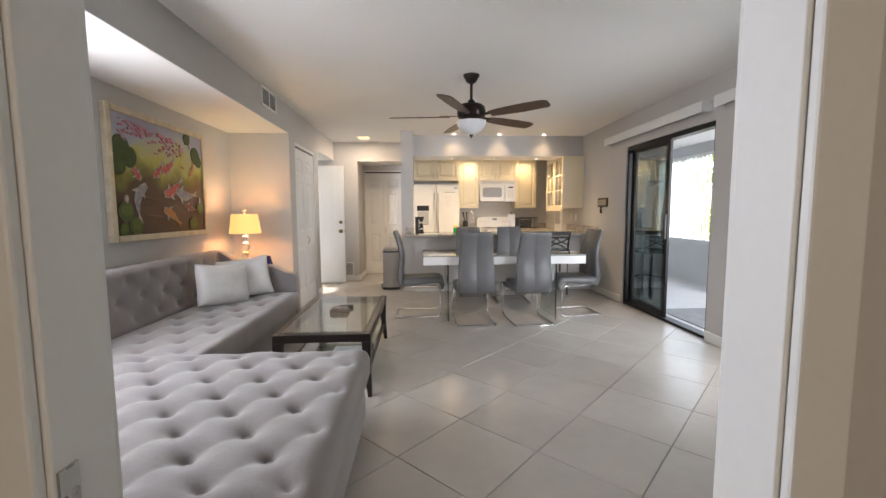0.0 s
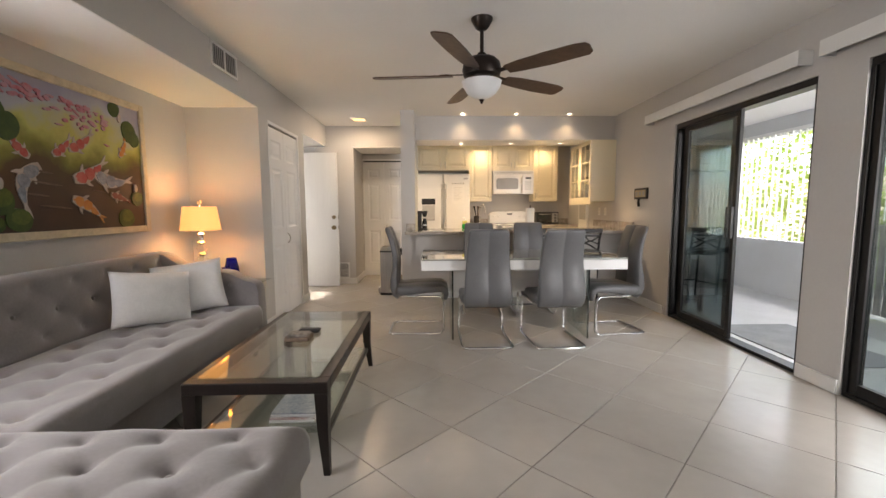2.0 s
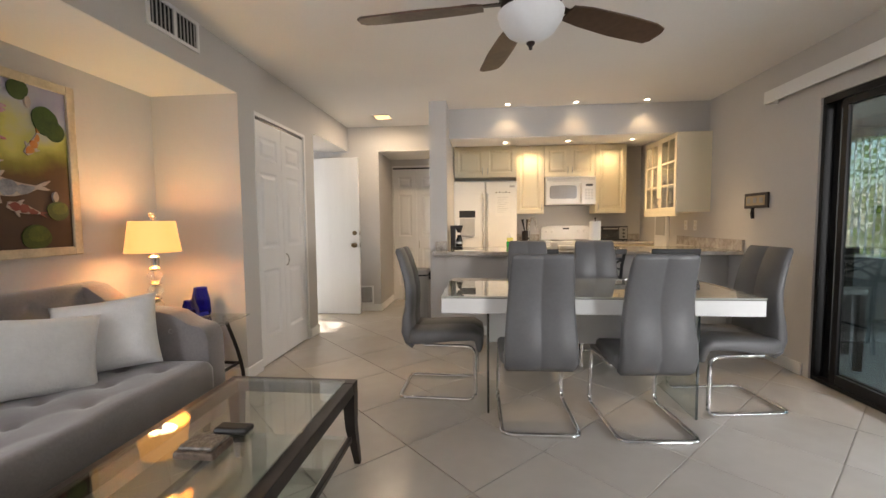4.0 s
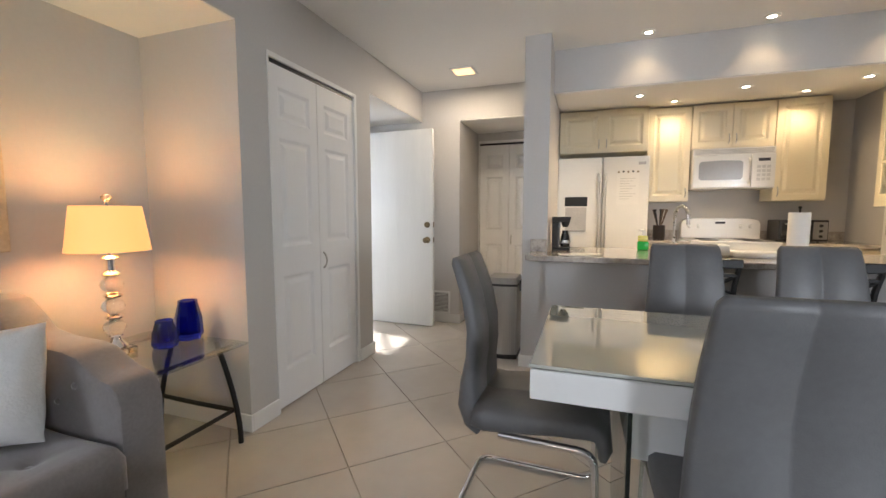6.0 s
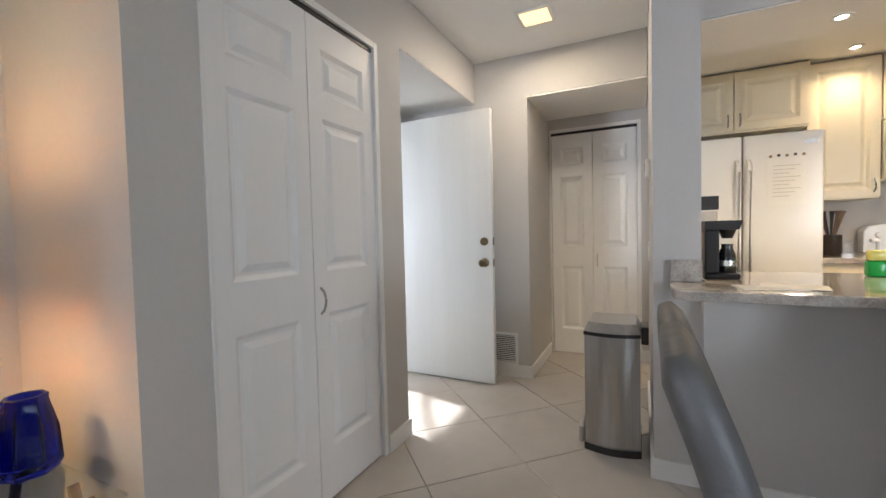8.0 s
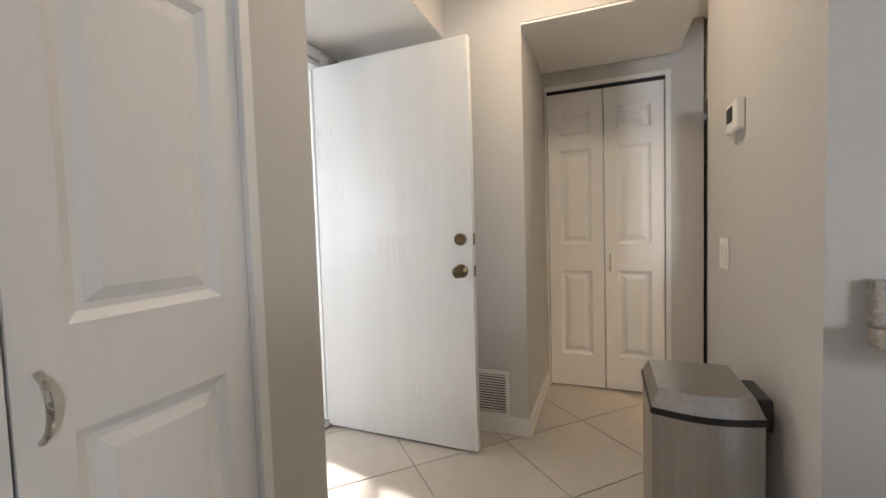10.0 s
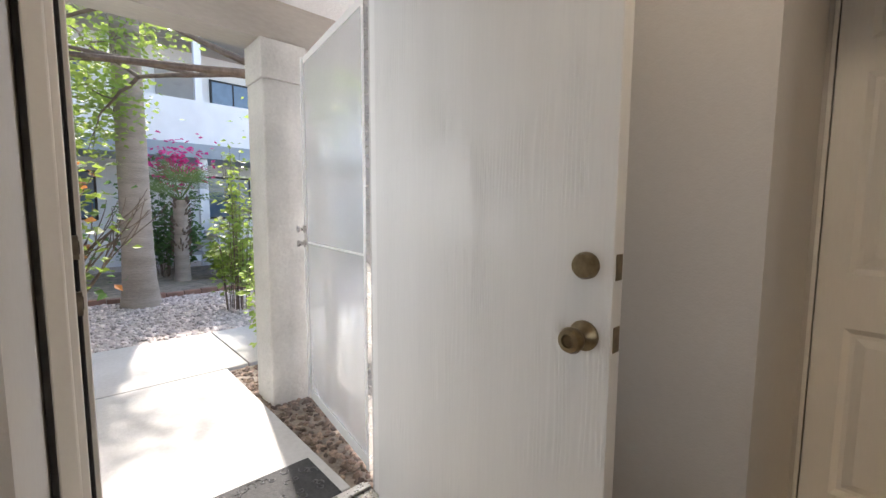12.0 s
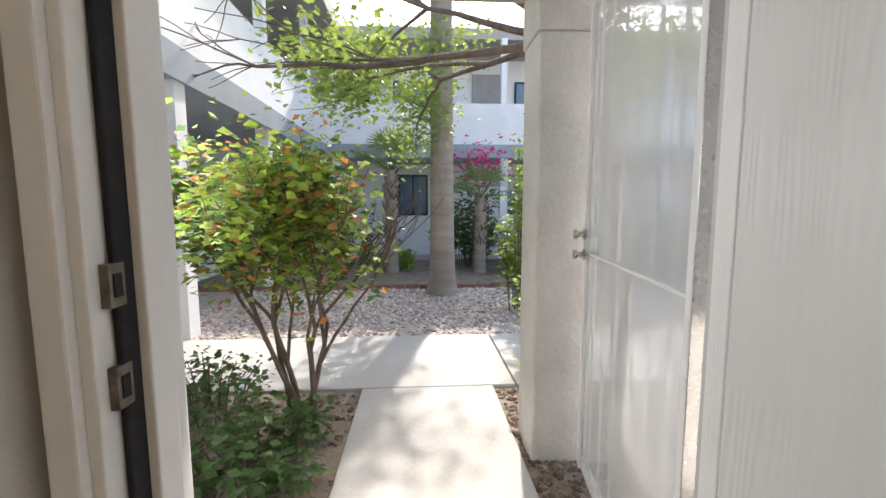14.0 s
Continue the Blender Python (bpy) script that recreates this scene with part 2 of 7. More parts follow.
BARK = mat("bark_brown", (0.17, 0.125, 0.095), 0.9, vary=0.25, scale=14, bump=0.7, bump_scale=40, stretch=(1, 1, 0.35))
PALMBARK = mat("palm_bark", (0.36, 0.30, 0.26), 0.92, vary=0.16, scale=5, bump=0.8, bump_scale=24, stretch=(0.4, 0.4, 2.2))


def leafmat(name, a, b, per=0.35):
    m = mat(name, a, 0.5, tint=b, scale=7, per=per)
    n, l = m.node_tree.nodes, m.node_tree.links
    p = n["Principled BSDF"]
    t = n.new("ShaderNodeBsdfTranslucent")
    mx = n.new("ShaderNodeMixShader")
    mx.inputs[0].default_value = 0.35
    t.inputs["Color"].default_value = (*[min(1, 1.8 * c) for c in a], 1)
    l.new(p.outputs[0], mx.inputs[1])
    l.new(t.outputs[0], mx.inputs[2])
    l.new(mx.outputs[0], n["Material Output"].inputs["Surface"])
    return m


LEAF = leafmat("leaf_yellow_green", (0.27, 0.36, 0.06), (0.13, 0.21, 0.03))
LEAFRED = leafmat("leaf_rust", (0.40, 0.15, 0.05), (0.28, 0.20, 0.06))
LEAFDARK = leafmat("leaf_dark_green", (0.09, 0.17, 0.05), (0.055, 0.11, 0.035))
LEAFTREE = leafmat("leaf_tree_green", (0.24, 0.32, 0.07), (0.13, 0.20, 0.04))
FROND = leafmat("palm_frond_green", (0.17, 0.25, 0.08), (0.08, 0.12, 0.04))
PINK = leafmat("pink_blossom", (0.65, 0.05, 0.22), (0.45, 0.03, 0.16))

# ---- building blocks ----
OFF = {}


def thing(name, label, category, at=(0, 0, 0), group="", kind="", local=False):
    ob = new(name)
    ob.empty_display_size = 0.1
    ob.matrix_basis = Matrix.Translation(at)
    OFF[ob.name] = Matrix.Identity(4) if local else Matrix.Translation(at).inverted()
    return tagged(ob, label, category, group, kind)


def part(name, bm, material, parent=None, label="", smooth=False, kind=""):
    me = bpy.data.meshes.new(name)
    bmesh.ops.recalc_face_normals(bm, faces=bm.faces)
    bm.to_mesh(me)
    bm.free()
    me.materials.append(material)
    if smooth:
        me.shade_smooth()
        if smooth != "all":
            me.set_sharp_from_angle(angle=radians(40))
    ob = new(name, me)
    if parent is not None:
        ob.parent = parent
        ob.matrix_parent_inverse = OFF.get(parent.name, Matrix.Identity(4))
    return tagged(ob, label=label, kind=kind)


def box(x0, x1, y0, y1, z0, z1, bevel=0.0, bm=None, seg=2):
    own = bmesh.new()
    bmesh.ops.create_cube(own, size=1)
    bmesh.ops.transform(own, matrix=Matrix.Translation(((x0 + x1) / 2, (y0 + y1) / 2, (z0 + z1) / 2)) @ Matrix.Diagonal((x1 - x0, y1 - y0, z1 - z0, 1)), verts=own.verts)
    if bevel:
        bmesh.ops.bevel(own, geom=own.edges, offset=bevel, segments=seg, profile=0.5, affect="EDGES")
    return merge(own, bm)


def merge(own, bm):
    if bm is None:
        return own
    me = bpy.data.meshes.new("tmp")
    own.to_mesh(me)
    own.free()
    bm.from_mesh(me)
    bpy.data.meshes.remove(me)
    return bm


def tube(pts, r, seg=8, bm=None, r1=None, closed=False):
    """A round bar swept along points, its radius going from r to r1."""
    bm = bm or bmesh.new()
    pts = [Vector(p) for p in pts]
    rings, n = [], len(pts)
    up = Vector((0, 0, 1))
    for i, p in enumerate(pts):
        a, b = (pts[(i - 1) % n], pts[(i + 1) % n]) if closed else (pts[max(i - 1, 0)], pts[min(i + 1, n - 1)])
        d = (b - a).normalized()
        s = d.cross(up)
        s = s.normalized() if s.length > 1e-3 else d.cross(Vector((1, 0, 0))).normalized()
        u = s.cross(d)
        rad = r if r1 is None else r + (r1 - r) * i / (n - 1)
        rings.append([bm.verts.new(p + rad * (math.cos(2 * math.pi * k / seg) * s + math.sin(2 * math.pi * k / seg) * u)) for k in range(seg)])
    for i in range(n if closed else n - 1):
        for k in range(seg):
            bm.faces.new((rings[i][k], rings[i][(k + 1) % seg], rings[(i + 1) % n][(k + 1) % seg], rings[(i + 1) % n][k]))
    if not closed:
        bm.faces.new(rings[0][::-1])
        bm.faces.new(rings[-1])
    return bm


def lathe(profile, at=(0, 0, 0), seg=24, bm=None):
    """A turned shape: profile of (radius, height), from the bottom up."""
    bm = bm or bmesh.new()
    x, y, z = at
    rings = [[bm.verts.new((x + r * math.cos(2 * math.pi * k / seg), y + r * math.sin(2 * math.pi * k / seg), z + h)) for k in range(seg)] for r, h in profile]
    for a, b in zip(rings, rings[1:]):
        for k in range(seg):
            bm.faces.new((a[k], a[(k + 1) % seg], b[(k + 1) % seg], b[k]))
    bm.faces.new(rings[0][::-1])
    bm.faces.new(rings[-1])
    return bm


def prism(outline, lo, hi, axis="x", bevel=0.0, bm=None):
    """An outline of two coordinates, carried from lo to hi along an axis."""
    own = bmesh.new()
    put = {"x": lambda a, b, c: (c, a, b), "y": lambda a, b, c: (a, c, b), "z": lambda a, b, c: (a, b, c)}[axis]
    f0 = own.faces.new([own.verts.new(put(a, b, lo)) for a, b in outline])
    out = bmesh.ops.extrude_face_region(own, geom=[f0])
    d = Vector(put(0, 0, hi - lo))
    bmesh.ops.translate(own, verts=[v for v in out["geom"] if isinstance(v, bmesh.types.BMVert)], vec=d)
    if bevel:
        bmesh.ops.bevel(own, geom=own.edges, offset=bevel, segments=2, profile=0.5, affect="EDGES")
    return merge(own, bm)


def bend(pts, r=0.05, n=5):
    """Points with the corners rounded."""
    pts = [Vector(p) for p in pts]
    out = [pts[0]]
    for a, b, c in zip(pts, pts[1:], pts[2:]):
        p, q = b + (a - b).normalized() * min(r, (a - b).length / 2), b + (c - b).normalized() * min(r, (c - b).length / 2)
        out += [(1 - t) ** 2 * p + 2 * t * (1 - t) * b + t * t * q for t in [i / n for i in range(n + 1)]]
    return out + [pts[-1]]


def structure(name, bm, material, label, category, parent=None):
    ob = part(name, bm, material, parent)
    return tagged(ob, label, category, kind="structure")


# ---- the large structure ----
H = 2.48            # ceiling of the living room
SOF = 2.165         # soffits
XL, XR = -1.79, 3.14
XC = -1.10          # face of the closet wall and of the beam
YE = 5.165           # end wall of the sofa niche
YO0, YO1 = 6.525, 7.67   # entry alcove

# tiled floor: the bed of grout, tiles laid diagonally on it (made last)
floor = structure("floor", box(-1.92, 3.27, -2.4, 8.95, -0.12, -0.006), GROUT, "beige stone-look tile floor laid diagonally with dark grout", "floor")

bm = box(XL - 0.15, XL, 2.58, YE, -0.1, 2.6)
box(XL - 0.15, XL, 0.72, 1.35, -0.1, 2.6, bm=bm)
box(XL - 0.15, XL, 1.35, 2.58, -0.1, 0.88, bm=bm)
box(XL - 0.15, XL, 1.35, 2.58, 2.02, 2.6, bm=bm)
wall_left = structure("wall_left", bm, WALL, "light grey painted wall behind the sofa", "wall")
bm = box(XL - 0.15, XL, YE, 6.515, -0.1, 2.6)
box(XL - 0.15, XL, 7.50, 8.95, -0.1, 2.6, bm=bm)
box(XL - 0.15, XL, 6.515, 7.50, 2.08, 2.6, bm=bm)
wall_front = structure("wall_front", bm, WALL, "grey painted wall with the front doorway in it", "wall")
structure("wall_niche_end", box(XL, XC, YE, 5.383, 0, SOF), WALL, "grey painted end wall of the sofa niche", "wall")
bm = bmesh.new()
box(XC - 0.1, XC, 6.281, YO0, 0, H + 0.1, bm=bm)
box(XC - 0.1, XC, 5.383, 6.281, 2.065, H + 0.1, bm=bm)
box(XC - 0.1, XC, YE, 5.383, SOF, H + 0.1, bm=bm)
box(XL, XC - 0.1, 6.44, YO0, 0, SOF, bm=bm)
wall_closet = structure("wall_closet", bm, WALL, "grey painted closet wall with a folding door in it", "wall")
beam_soffit = structure("beam_soffit", box(XC - 0.1, XC, 0.72, YE, SOF + 0.004, H + 0.1), WALL, "grey dropped beam face above the sofa niche", "beam")
structure("beam_entry", box(XC - 0.1, XC, YO0, YO1, SOF + 0.004, H + 0.1), WALL, "grey beam above the opening to the front door", "beam")
structure("ceiling_niche", box(XL, XC - 0.004, 0.72, YE, SOF, SOF + 0.05), CEIL, "white low ceiling above the sofa niche", "ceiling")
structure("ceiling_entry", box(XL, XC - 0.004, YO0, YO1, SOF, SOF + 0.05), CEIL, "white low ceiling above the front door", "ceiling")
structure("ceiling", box(XL - 0.15, XR + 0.15, -2.6, 8.95, H, H + 0.12), CEIL, "smooth white painted ceiling", "ceiling")
bm = box(XL, -0.68, YO1, YO1 + 0.1, 0, H)
box(-0.68, 0.135, YO1, 8.36, SOF, H, bm=bm)
box(-0.78, -0.68, YO1 + 0.1, 8.44, 0, SOF, bm=bm)
wall_hall = structure("wall_hall", bm, WALL, "grey painted hall wall with a recess", "wall")
structure("ceiling_recess", box(-0.68, 0.135, YO1 + 0.003, 8.42, SOF - 0.012, SOF - 0.002), CEIL, "white low ceiling of the hall recess", "ceiling")
bm = box(-0.78, -0.655, 8.44, 8.56, 0, H)
box(0.065, 0.27, 8.44, 8.56, 0, H, bm=bm)
box(-0.655, 0.065, 8.44, 8.56, 2.035, H, bm=bm)
box(0.20, 0.27, 8.56, 8.95, 0, H, bm=bm)
structure("wall_linen_closet", bm, WALL, "grey painted wall round the linen closet door", "wall")
pillar = structure("wall_pillar", box(0.14, 0.325, 6.62, 7.68, 0, H), WALL, "grey painted wall end beside the kitchen counter", "wall")
structure("kitchen_header", box(0.325, XR, 6.97, 7.46, 2.155, H), WALL, "grey dropped header with downlights above the counter", "beam")
structure("kitchen_header_soffit", box(0.330, XR, 6.974, 7.46, 2.147, 2.153), CEIL, "white underside of the kitchen header", "ceiling")
structure("ceiling_kitchen", box(0.14, XR, 7.46, 8.9, 2.345, H - 0.004), CEIL, "white kitchen ceiling", "ceiling")
structure("wall_kitchen_back", box(0.27, XR + 0.15, 8.88, 9.0, 0, H), WALL, "grey painted kitchen wall behind the stove", "wall")
structure("knee_wall", box(0.325, XR, 6.55, 6.68, 0, 0.868), WALL, "grey painted half wall under the breakfast counter", "wall")
# right wall with two sliding-door openings: y 3.88 to 5.50 and 1.50 to 3.56
S1, S2, SH = (3.88, 5.50), (1.45, 3.56), 2.07
bm = box(XR, XR + 0.14, 5.50, 8.88, -0.1, H)
box(XR, XR + 0.14, 3.56, 3.88, -0.1, H, bm=bm)
box(XR, XR + 0.14, 0.6, 1.45, -0.1, H, bm=bm)
box(XR, XR + 0.14, 3.88, 5.50, SH, H, bm=bm)
box(XR, XR + 0.14, 1.45, 3.56, SH, H, bm=bm)
structure("wall_right", bm, WALL, "light grey wall with two sliding glass doors", "wall")
# wall that holds the doorway the walk begins in
DX0, DX1 = 0.019, 0.847
bm = box(XL, DX0 - 0.02, 0.64, 0.72, 0, H)
box(DX1 + 0.02, XR, 0.64, 0.72, 0, H, bm=bm)
box(DX0 - 0.02, DX1 + 0.02, 0.64, 0.72, 2.06, H, bm=bm)
structure("wall_start", bm, WALL, "grey wall with the doorway of the back room", "wall")
bm = box(XL - 0.15, XL, -2.4, 0.72, -0.1, H)
structure("wall_back_room_left", bm, WALL, "plain grey wall of the back room", "wall")
structure("wall_back_room_right", box(XR, XR + 0.14, -2.4, 0.6, -0.1, H), WALL, "plain grey wall of the back room", "wall")
structure("wall_back_room_rear", box(XL - 0.15, XR + 0.14, -2.5, -2.4, -0.1, H), WALL, "plain grey wall of the back room", "wall")

# ---- trim, doors, windows ----


def baseboard(x0, x1, y0, y1, side):
    """A white baseboard 9 cm high along one wall; side: the way it faces."""
    t = 0.014
    b = {"+x": (x0, x0 + t, y0, y1), "-x": (x0 - t, x0, y0, y1), "+y": (x0, x1, y0, y0 + t), "-y": (x0, x1, y0 - t, y0)}[side]
    structure("baseboard", box(*b, 0.0, 0.095, bevel=0.003), TRIM, "white painted wooden baseboard", "baseboard")


baseboard(XL, XL, 0.72, YE, "+x")
baseboard(XL, XC + 0.014, YE, YE, "-y")
baseboard(XC, XC, YE, 5.372, "+x")
baseboard(XC, XC, 6.312, YO0 + 0.014, "+x")
baseboard(XL, XC, YO0, YO0, "+y")
baseboard(XL, -0.666, YO1, YO1, "-y")
baseboard(-0.68, -0.68, YO1, 8.43, "+x")
baseboard(0.09, 0.27, 8.44, 8.44, "-y")
baseboard(0.126, 0.339, 6.62, 6.62, "-y")
baseboard(0.14, 0.14, 6.62, 7.68, "-x")
baseboard(0.325, 0.325, 6.55, 6.62, "+x")
baseboard(0.34, XR, 6.55, 6.55, "-y")
baseboard(XR, XR, 5.56, 6.53, "-x")
baseboard(XR, XR, 3.57, 3.87, "-x")
baseboard(XR, XR, 0.72, 1.44, "-x")


def raised_panel(bm, u0, u1, z0, z1, at, out):
    """A moulded door panel: a sunk rim with a raised field, on the face at `at`, facing `out` along the thin axis."""
    d = 0.012

    def ring(inset, depth):
        return [bm.verts.new((u0 + inset, at + out * depth, z0 + inset)), bm.verts.new((u1 - inset, at + out * depth, z0 + inset)),
                bm.verts.new((u1 - inset, at + out * depth, z1 - inset)), bm.verts.new((u0 + inset, at + out * depth, z1 - inset))]
    a, b, c, e = ring(0, 0.0005), ring(0.018, -d), ring(0.030, -d), ring(0.055, -0.001)
    for p, q in ((a, b), (b, c), (c, e)):
        for k in range(4):
            bm.faces.new((p[k], p[(k + 1) % 4], q[(k + 1) % 4], q[k]))
    bm.faces.new(e)


def slab_with_holes(bm, w, h, t, holes):
    """A leaf w wide and h high, y 0 the front, with its panel fields left open at the front."""
    us = sorted({0, w, *[v for q in holes for v in q[:2]]})
    zs = sorted({0, h, *[v for q in holes for v in q[2:]]})
    for u0, u1 in zip(us, us[1:]):
        for z0, z1 in zip(zs, zs[1:]):
            if not any(q[0] <= u0 < q[1] and q[2] <= z0 < q[3] for q in holes):
                bm.faces.new([bm.verts.new(p) for p in ((u0, 0, z0), (u1, 0, z0), (u1, 0, z1), (u0, 0, z1))])
    for f in (((0, t, 0), (w, t, 0), (w, t, h), (0, t, h)), ((0, 0, 0), (0, t, 0), (0, t, h), (0, 0, h)), ((w, 0, 0), (w, t, 0), (w, t, h), (w, 0, h)),
              ((0, 0, h), (w, 0, h), (w, t, h), (0, t, h)), ((0, 0, 0), (w, 0, 0), (w, t, 0), (0, t, 0))):
        bm.faces.new([bm.verts.new(p) for p in f])
    bmesh.ops.remove_doubles(bm, verts=bm.verts, dist=1e-5)


def panel_leaf(w, h, t=0.035):
    """One leaf of a folding door with three moulded panels: small over tall over tall."""
    m = 0.075
    fields = [(m, w - m, 0.22, 0.80), (m, w - m, 0.98, 1.62), (m, w - m, 1.72, h - 0.12)]
    bm = bmesh.new()
    slab_with_holes(bm, w, h, t, fields)
    for u0, u1, z0, z1 in fields:
        raised_panel(bm, u0, u1, z0, z1, 0, -1)
    return bm


def arch_handle(length=0.11, out=0.028, r=0.0055):
    return tube([(0, 0, 0), *[(0, -out * math.sin(math.pi * k / 8) ** 0.6, length * k / 8) for k in range(1, 8)], (0, 0, length)], r, 8)


def bifold(name, at, turn, w, h, label):
    """A two-leaf folding door in a white casing; local x runs along the opening, -y faces the room."""
    d = thing(name, label, "folding door", local=True, kind="structure")
    d.matrix_basis = Matrix.Translation(at) @ pose(0, 0, 0, 0, 0, turn)
    leaf_w = w / 2 - 0.006
    for k in range(2):
        leaf = part("leaf", panel_leaf(leaf_w, h - 0.035), DOORW, d)
        leaf.matrix_basis = Matrix.Translation((k * w / 2 + 0.003, 0.012, 0.012))
    hd = part("handle", arch_handle(), NICKEL, d, "brushed nickel arched handle", smooth=True)
    hd.matrix_basis = Matrix.Translation((w / 2 + 0.035, 0.012, 0.815))
    part("track", box(0, w, 0.010, 0.05, h - 0.022, h), BLACKP, d, "black overhead track")
    bm = box(-0.012, 0, -0.006, 0.08, 0, h + 0.03, 0.002)
    box(w, w + 0.03, -0.006, 0.08, 0, h + 0.03, 0.002, bm)
    box(0, w, -0.006, 0.08, h, h + 0.03, 0.002, bm)
    part("casing", bm, TRIM, d)
    return d


bifold("door_closet", (XC, 5.386, 0), 90, 0.892, 2.065, "white six-panel folding closet door, closed, with arched nickel handle")
bifold("door_linen", (-0.655, 8.44, 0), 0, 0.72, 2.035, "white six-panel folding linen closet door, closed")
# dark back of both closets
structure("closet_back", box(XL + 0.005, XC - 0.11, 5.405, 6.435, 0.0, 2.15), WALL, "grey inside of the closet", "wall")

structure("linen_closet_back", box(-0.70, 0.15, 8.60, 8.70, 0, 2.2), WALL, "grey inside of the linen closet", "wall")

# front door: hinge at the far jamb, swung in until it stands along the hall
door_1 = thing("door_1", "white wood-grain front door standing open with brass locks", "door", at=(-1.80, 7.455, 0), kind="structure", local=True)
door_1.matrix_basis = Matrix.Translation((-1.80, 7.432, 0.012)) @ pose(0, 0, 0, 0, 0, -1.2)
part("leaf", box(0.004, 0.912, 0.0, 0.045, 0.0, 2.03, 0.003), GRAINDOOR, door_1)
for zz, nm in ((1.062, "deadbolt"), (0.905, "knob")):
    if nm == "deadbolt":
        bm = lathe([(0.0, 0), (0.030, 0), (0.030, 0.012), (0.026, 0.018), (0.026, 0.020), (0.012, 0.021), (0.0, 0.021)], seg=24)
    else:
        bm = lathe([(0.0, 0), (0.034, 0), (0.034, 0.006), (0.024, 0.014), (0.013, 0.02), (0.013, 0.035), (0.026, 0.044), (0.029, 0.058), (0.024, 0.068), (0.015, 0.070), (0.013, 0.064), (0.0, 0.064)], seg=24)
    k = part(nm, bm, BRASS, door_1, "tarnished brass " + nm, smooth=True)
    k.matrix_basis = Matrix.Translation((0.852, 0.0, zz)) @ pose(0, 0, 0, 90, 0, 0)
    part("latch_plate", box(0.9121, 0.914, 0.010, 0.036, zz - 0.028, zz + 0.028), BRASS, door_1, "dark brass latch plate")
# frame of the doorway: jambs, head, stops, weather strip, strikes, sill
door_frame = thing("door_frame", "white front door frame with black weather strip and brass strike plates", "door frame", at=(-1.83, 6.6, 0), kind="structure")
JX0, JX1 = -1.865, -1.775
part("jamb", box(-1.815, -1.672, 6.542, 6.590, 0, 2.05, 0.003), TRIM, door_frame)
part("jamb", box(JX0, JX1, 7.472, 7.498, 0, 2.07, 0.003), TRIM, door_frame)
part("head", box(JX0, JX1, 6.590, 7.472, 2.05, 2.078, 0.003), TRIM, door_frame)
part("stop", box(-1.788, -1.7375, 6.590, 6.610, 0.03, 2.05, 0.003), TRIM, door_frame)
part("stop", box(JX0 + 0.005, -1.835, 7.461, 7.472, 0.03, 2.05, 0.003), TRIM, door_frame)
part("weather_strip", box(-1.737, -1.702, 6.5905, 6.599, 0.03, 2.05, 0.004), RUBBER, door_frame, "black rubber weather strip")
for zz in (1.108, 0.985):
    part("strike_plate", box(-1.716, -1.690, 6.589, 6.601, zz - 0.026, zz + 0.026, 0.001), STRIKE, door_frame, "worn brass strike plate")
    # flat patch; the hole's shade is in its colour
    part("strike_hole", box(-1.709, -1.696, 6.6005, 6.6025, zz - 0.014, zz + 0.014), HOLESHADE, door_frame, "near-black patch for the shade in the latch hole")
part("casing", box(-1.674, -1.656, 6.541, 6.576, 0, 2.13, 0.004), TRIM, door_frame)
part("casing", box(-1.788, -1.768, 7.475, 7.535, 0, 2.13, 0.004), TRIM, door_frame)
part("casing", box(-1.788, -1.770, 6.589, 7.474, 2.092, 2.15, 0.004), TRIM, door_frame)
bm = box(-1.97, -1.78, 6.59, 7.472, 0.0, 0.022, 0.005)
box(-1.94, -1.91, 6.59, 7.472, 0.022, 0.034, 0.003, bm)
part("sill", bm, NICKEL, door_frame, "aluminium threshold")
# outer moulding strips on the frame
for k in range(3):
    part("brick_mould", box(-1.855 - 0.040 * k, -1.8155 - 0.040 * k, 6.516, 6.582 - 0.022 * k, -0.03, 2.08, 0.003), TRIM, door_frame)
    part("brick_mould", box(-1.885 - 0.022 * k, -1.8655 - 0.022 * k, 7.474 + 0.012 * k, 7.556, -0.03, 2.08, 0.003), TRIM, door_frame)

# screen door, swung out beside the walk
sdoor = thing("screen_door", "white steel security screen door standing open outside", "screen door", kind="structure", local=True)
SD = Matrix.Translation((-2.05, 7.565, -0.015)) @ pose(0, 0, 0, 0, 0, 180 - 8.4)
sdoor.matrix_basis = SD
SDW, SDH = 0.94, 2.12
bm = box(0, 0.030, -0.016, 0.016, 0, SDH, 0.003)
box(SDW - 0.030, SDW, -0.016, 0.016, 0, SDH, 0.003, bm)
part("frame", bm, TRIM, sdoor)
part("hinge_strip", box(-0.004, -0.001, -0.016, 0.016, 0.01, SDH - 0.01, 0.001), NICKEL, sdoor, "grey metal hinge strip")
for z0, z1 in ((0, 0.06), (1.0, 1.012), (SDH - 0.04, SDH)):
    part("rail", box(0.030, SDW - 0.030, -0.015, 0.0055, z0, z1, 0.002), TRIM, sdoor)
SCREEN = mat("perforated_white_sheet", (0.74, 0.745, 0.745), 0.16, vary=0.03, scale=4, coat=1.0)
nt = SCREEN.node_tree
see, mix = nt.nodes.new("ShaderNodeBsdfTransparent"), nt.nodes.new("ShaderNodeMixShader")
mix.inputs[0].default_value = 0.46
nt.links.new(nt.nodes["Principled BSDF"].outputs[0], mix.inputs[1])
nt.links.new(see.outputs[0], mix.inputs[2])
nt.links.new(mix.outputs[0], nt.nodes["Material Output"].inputs["Surface"])
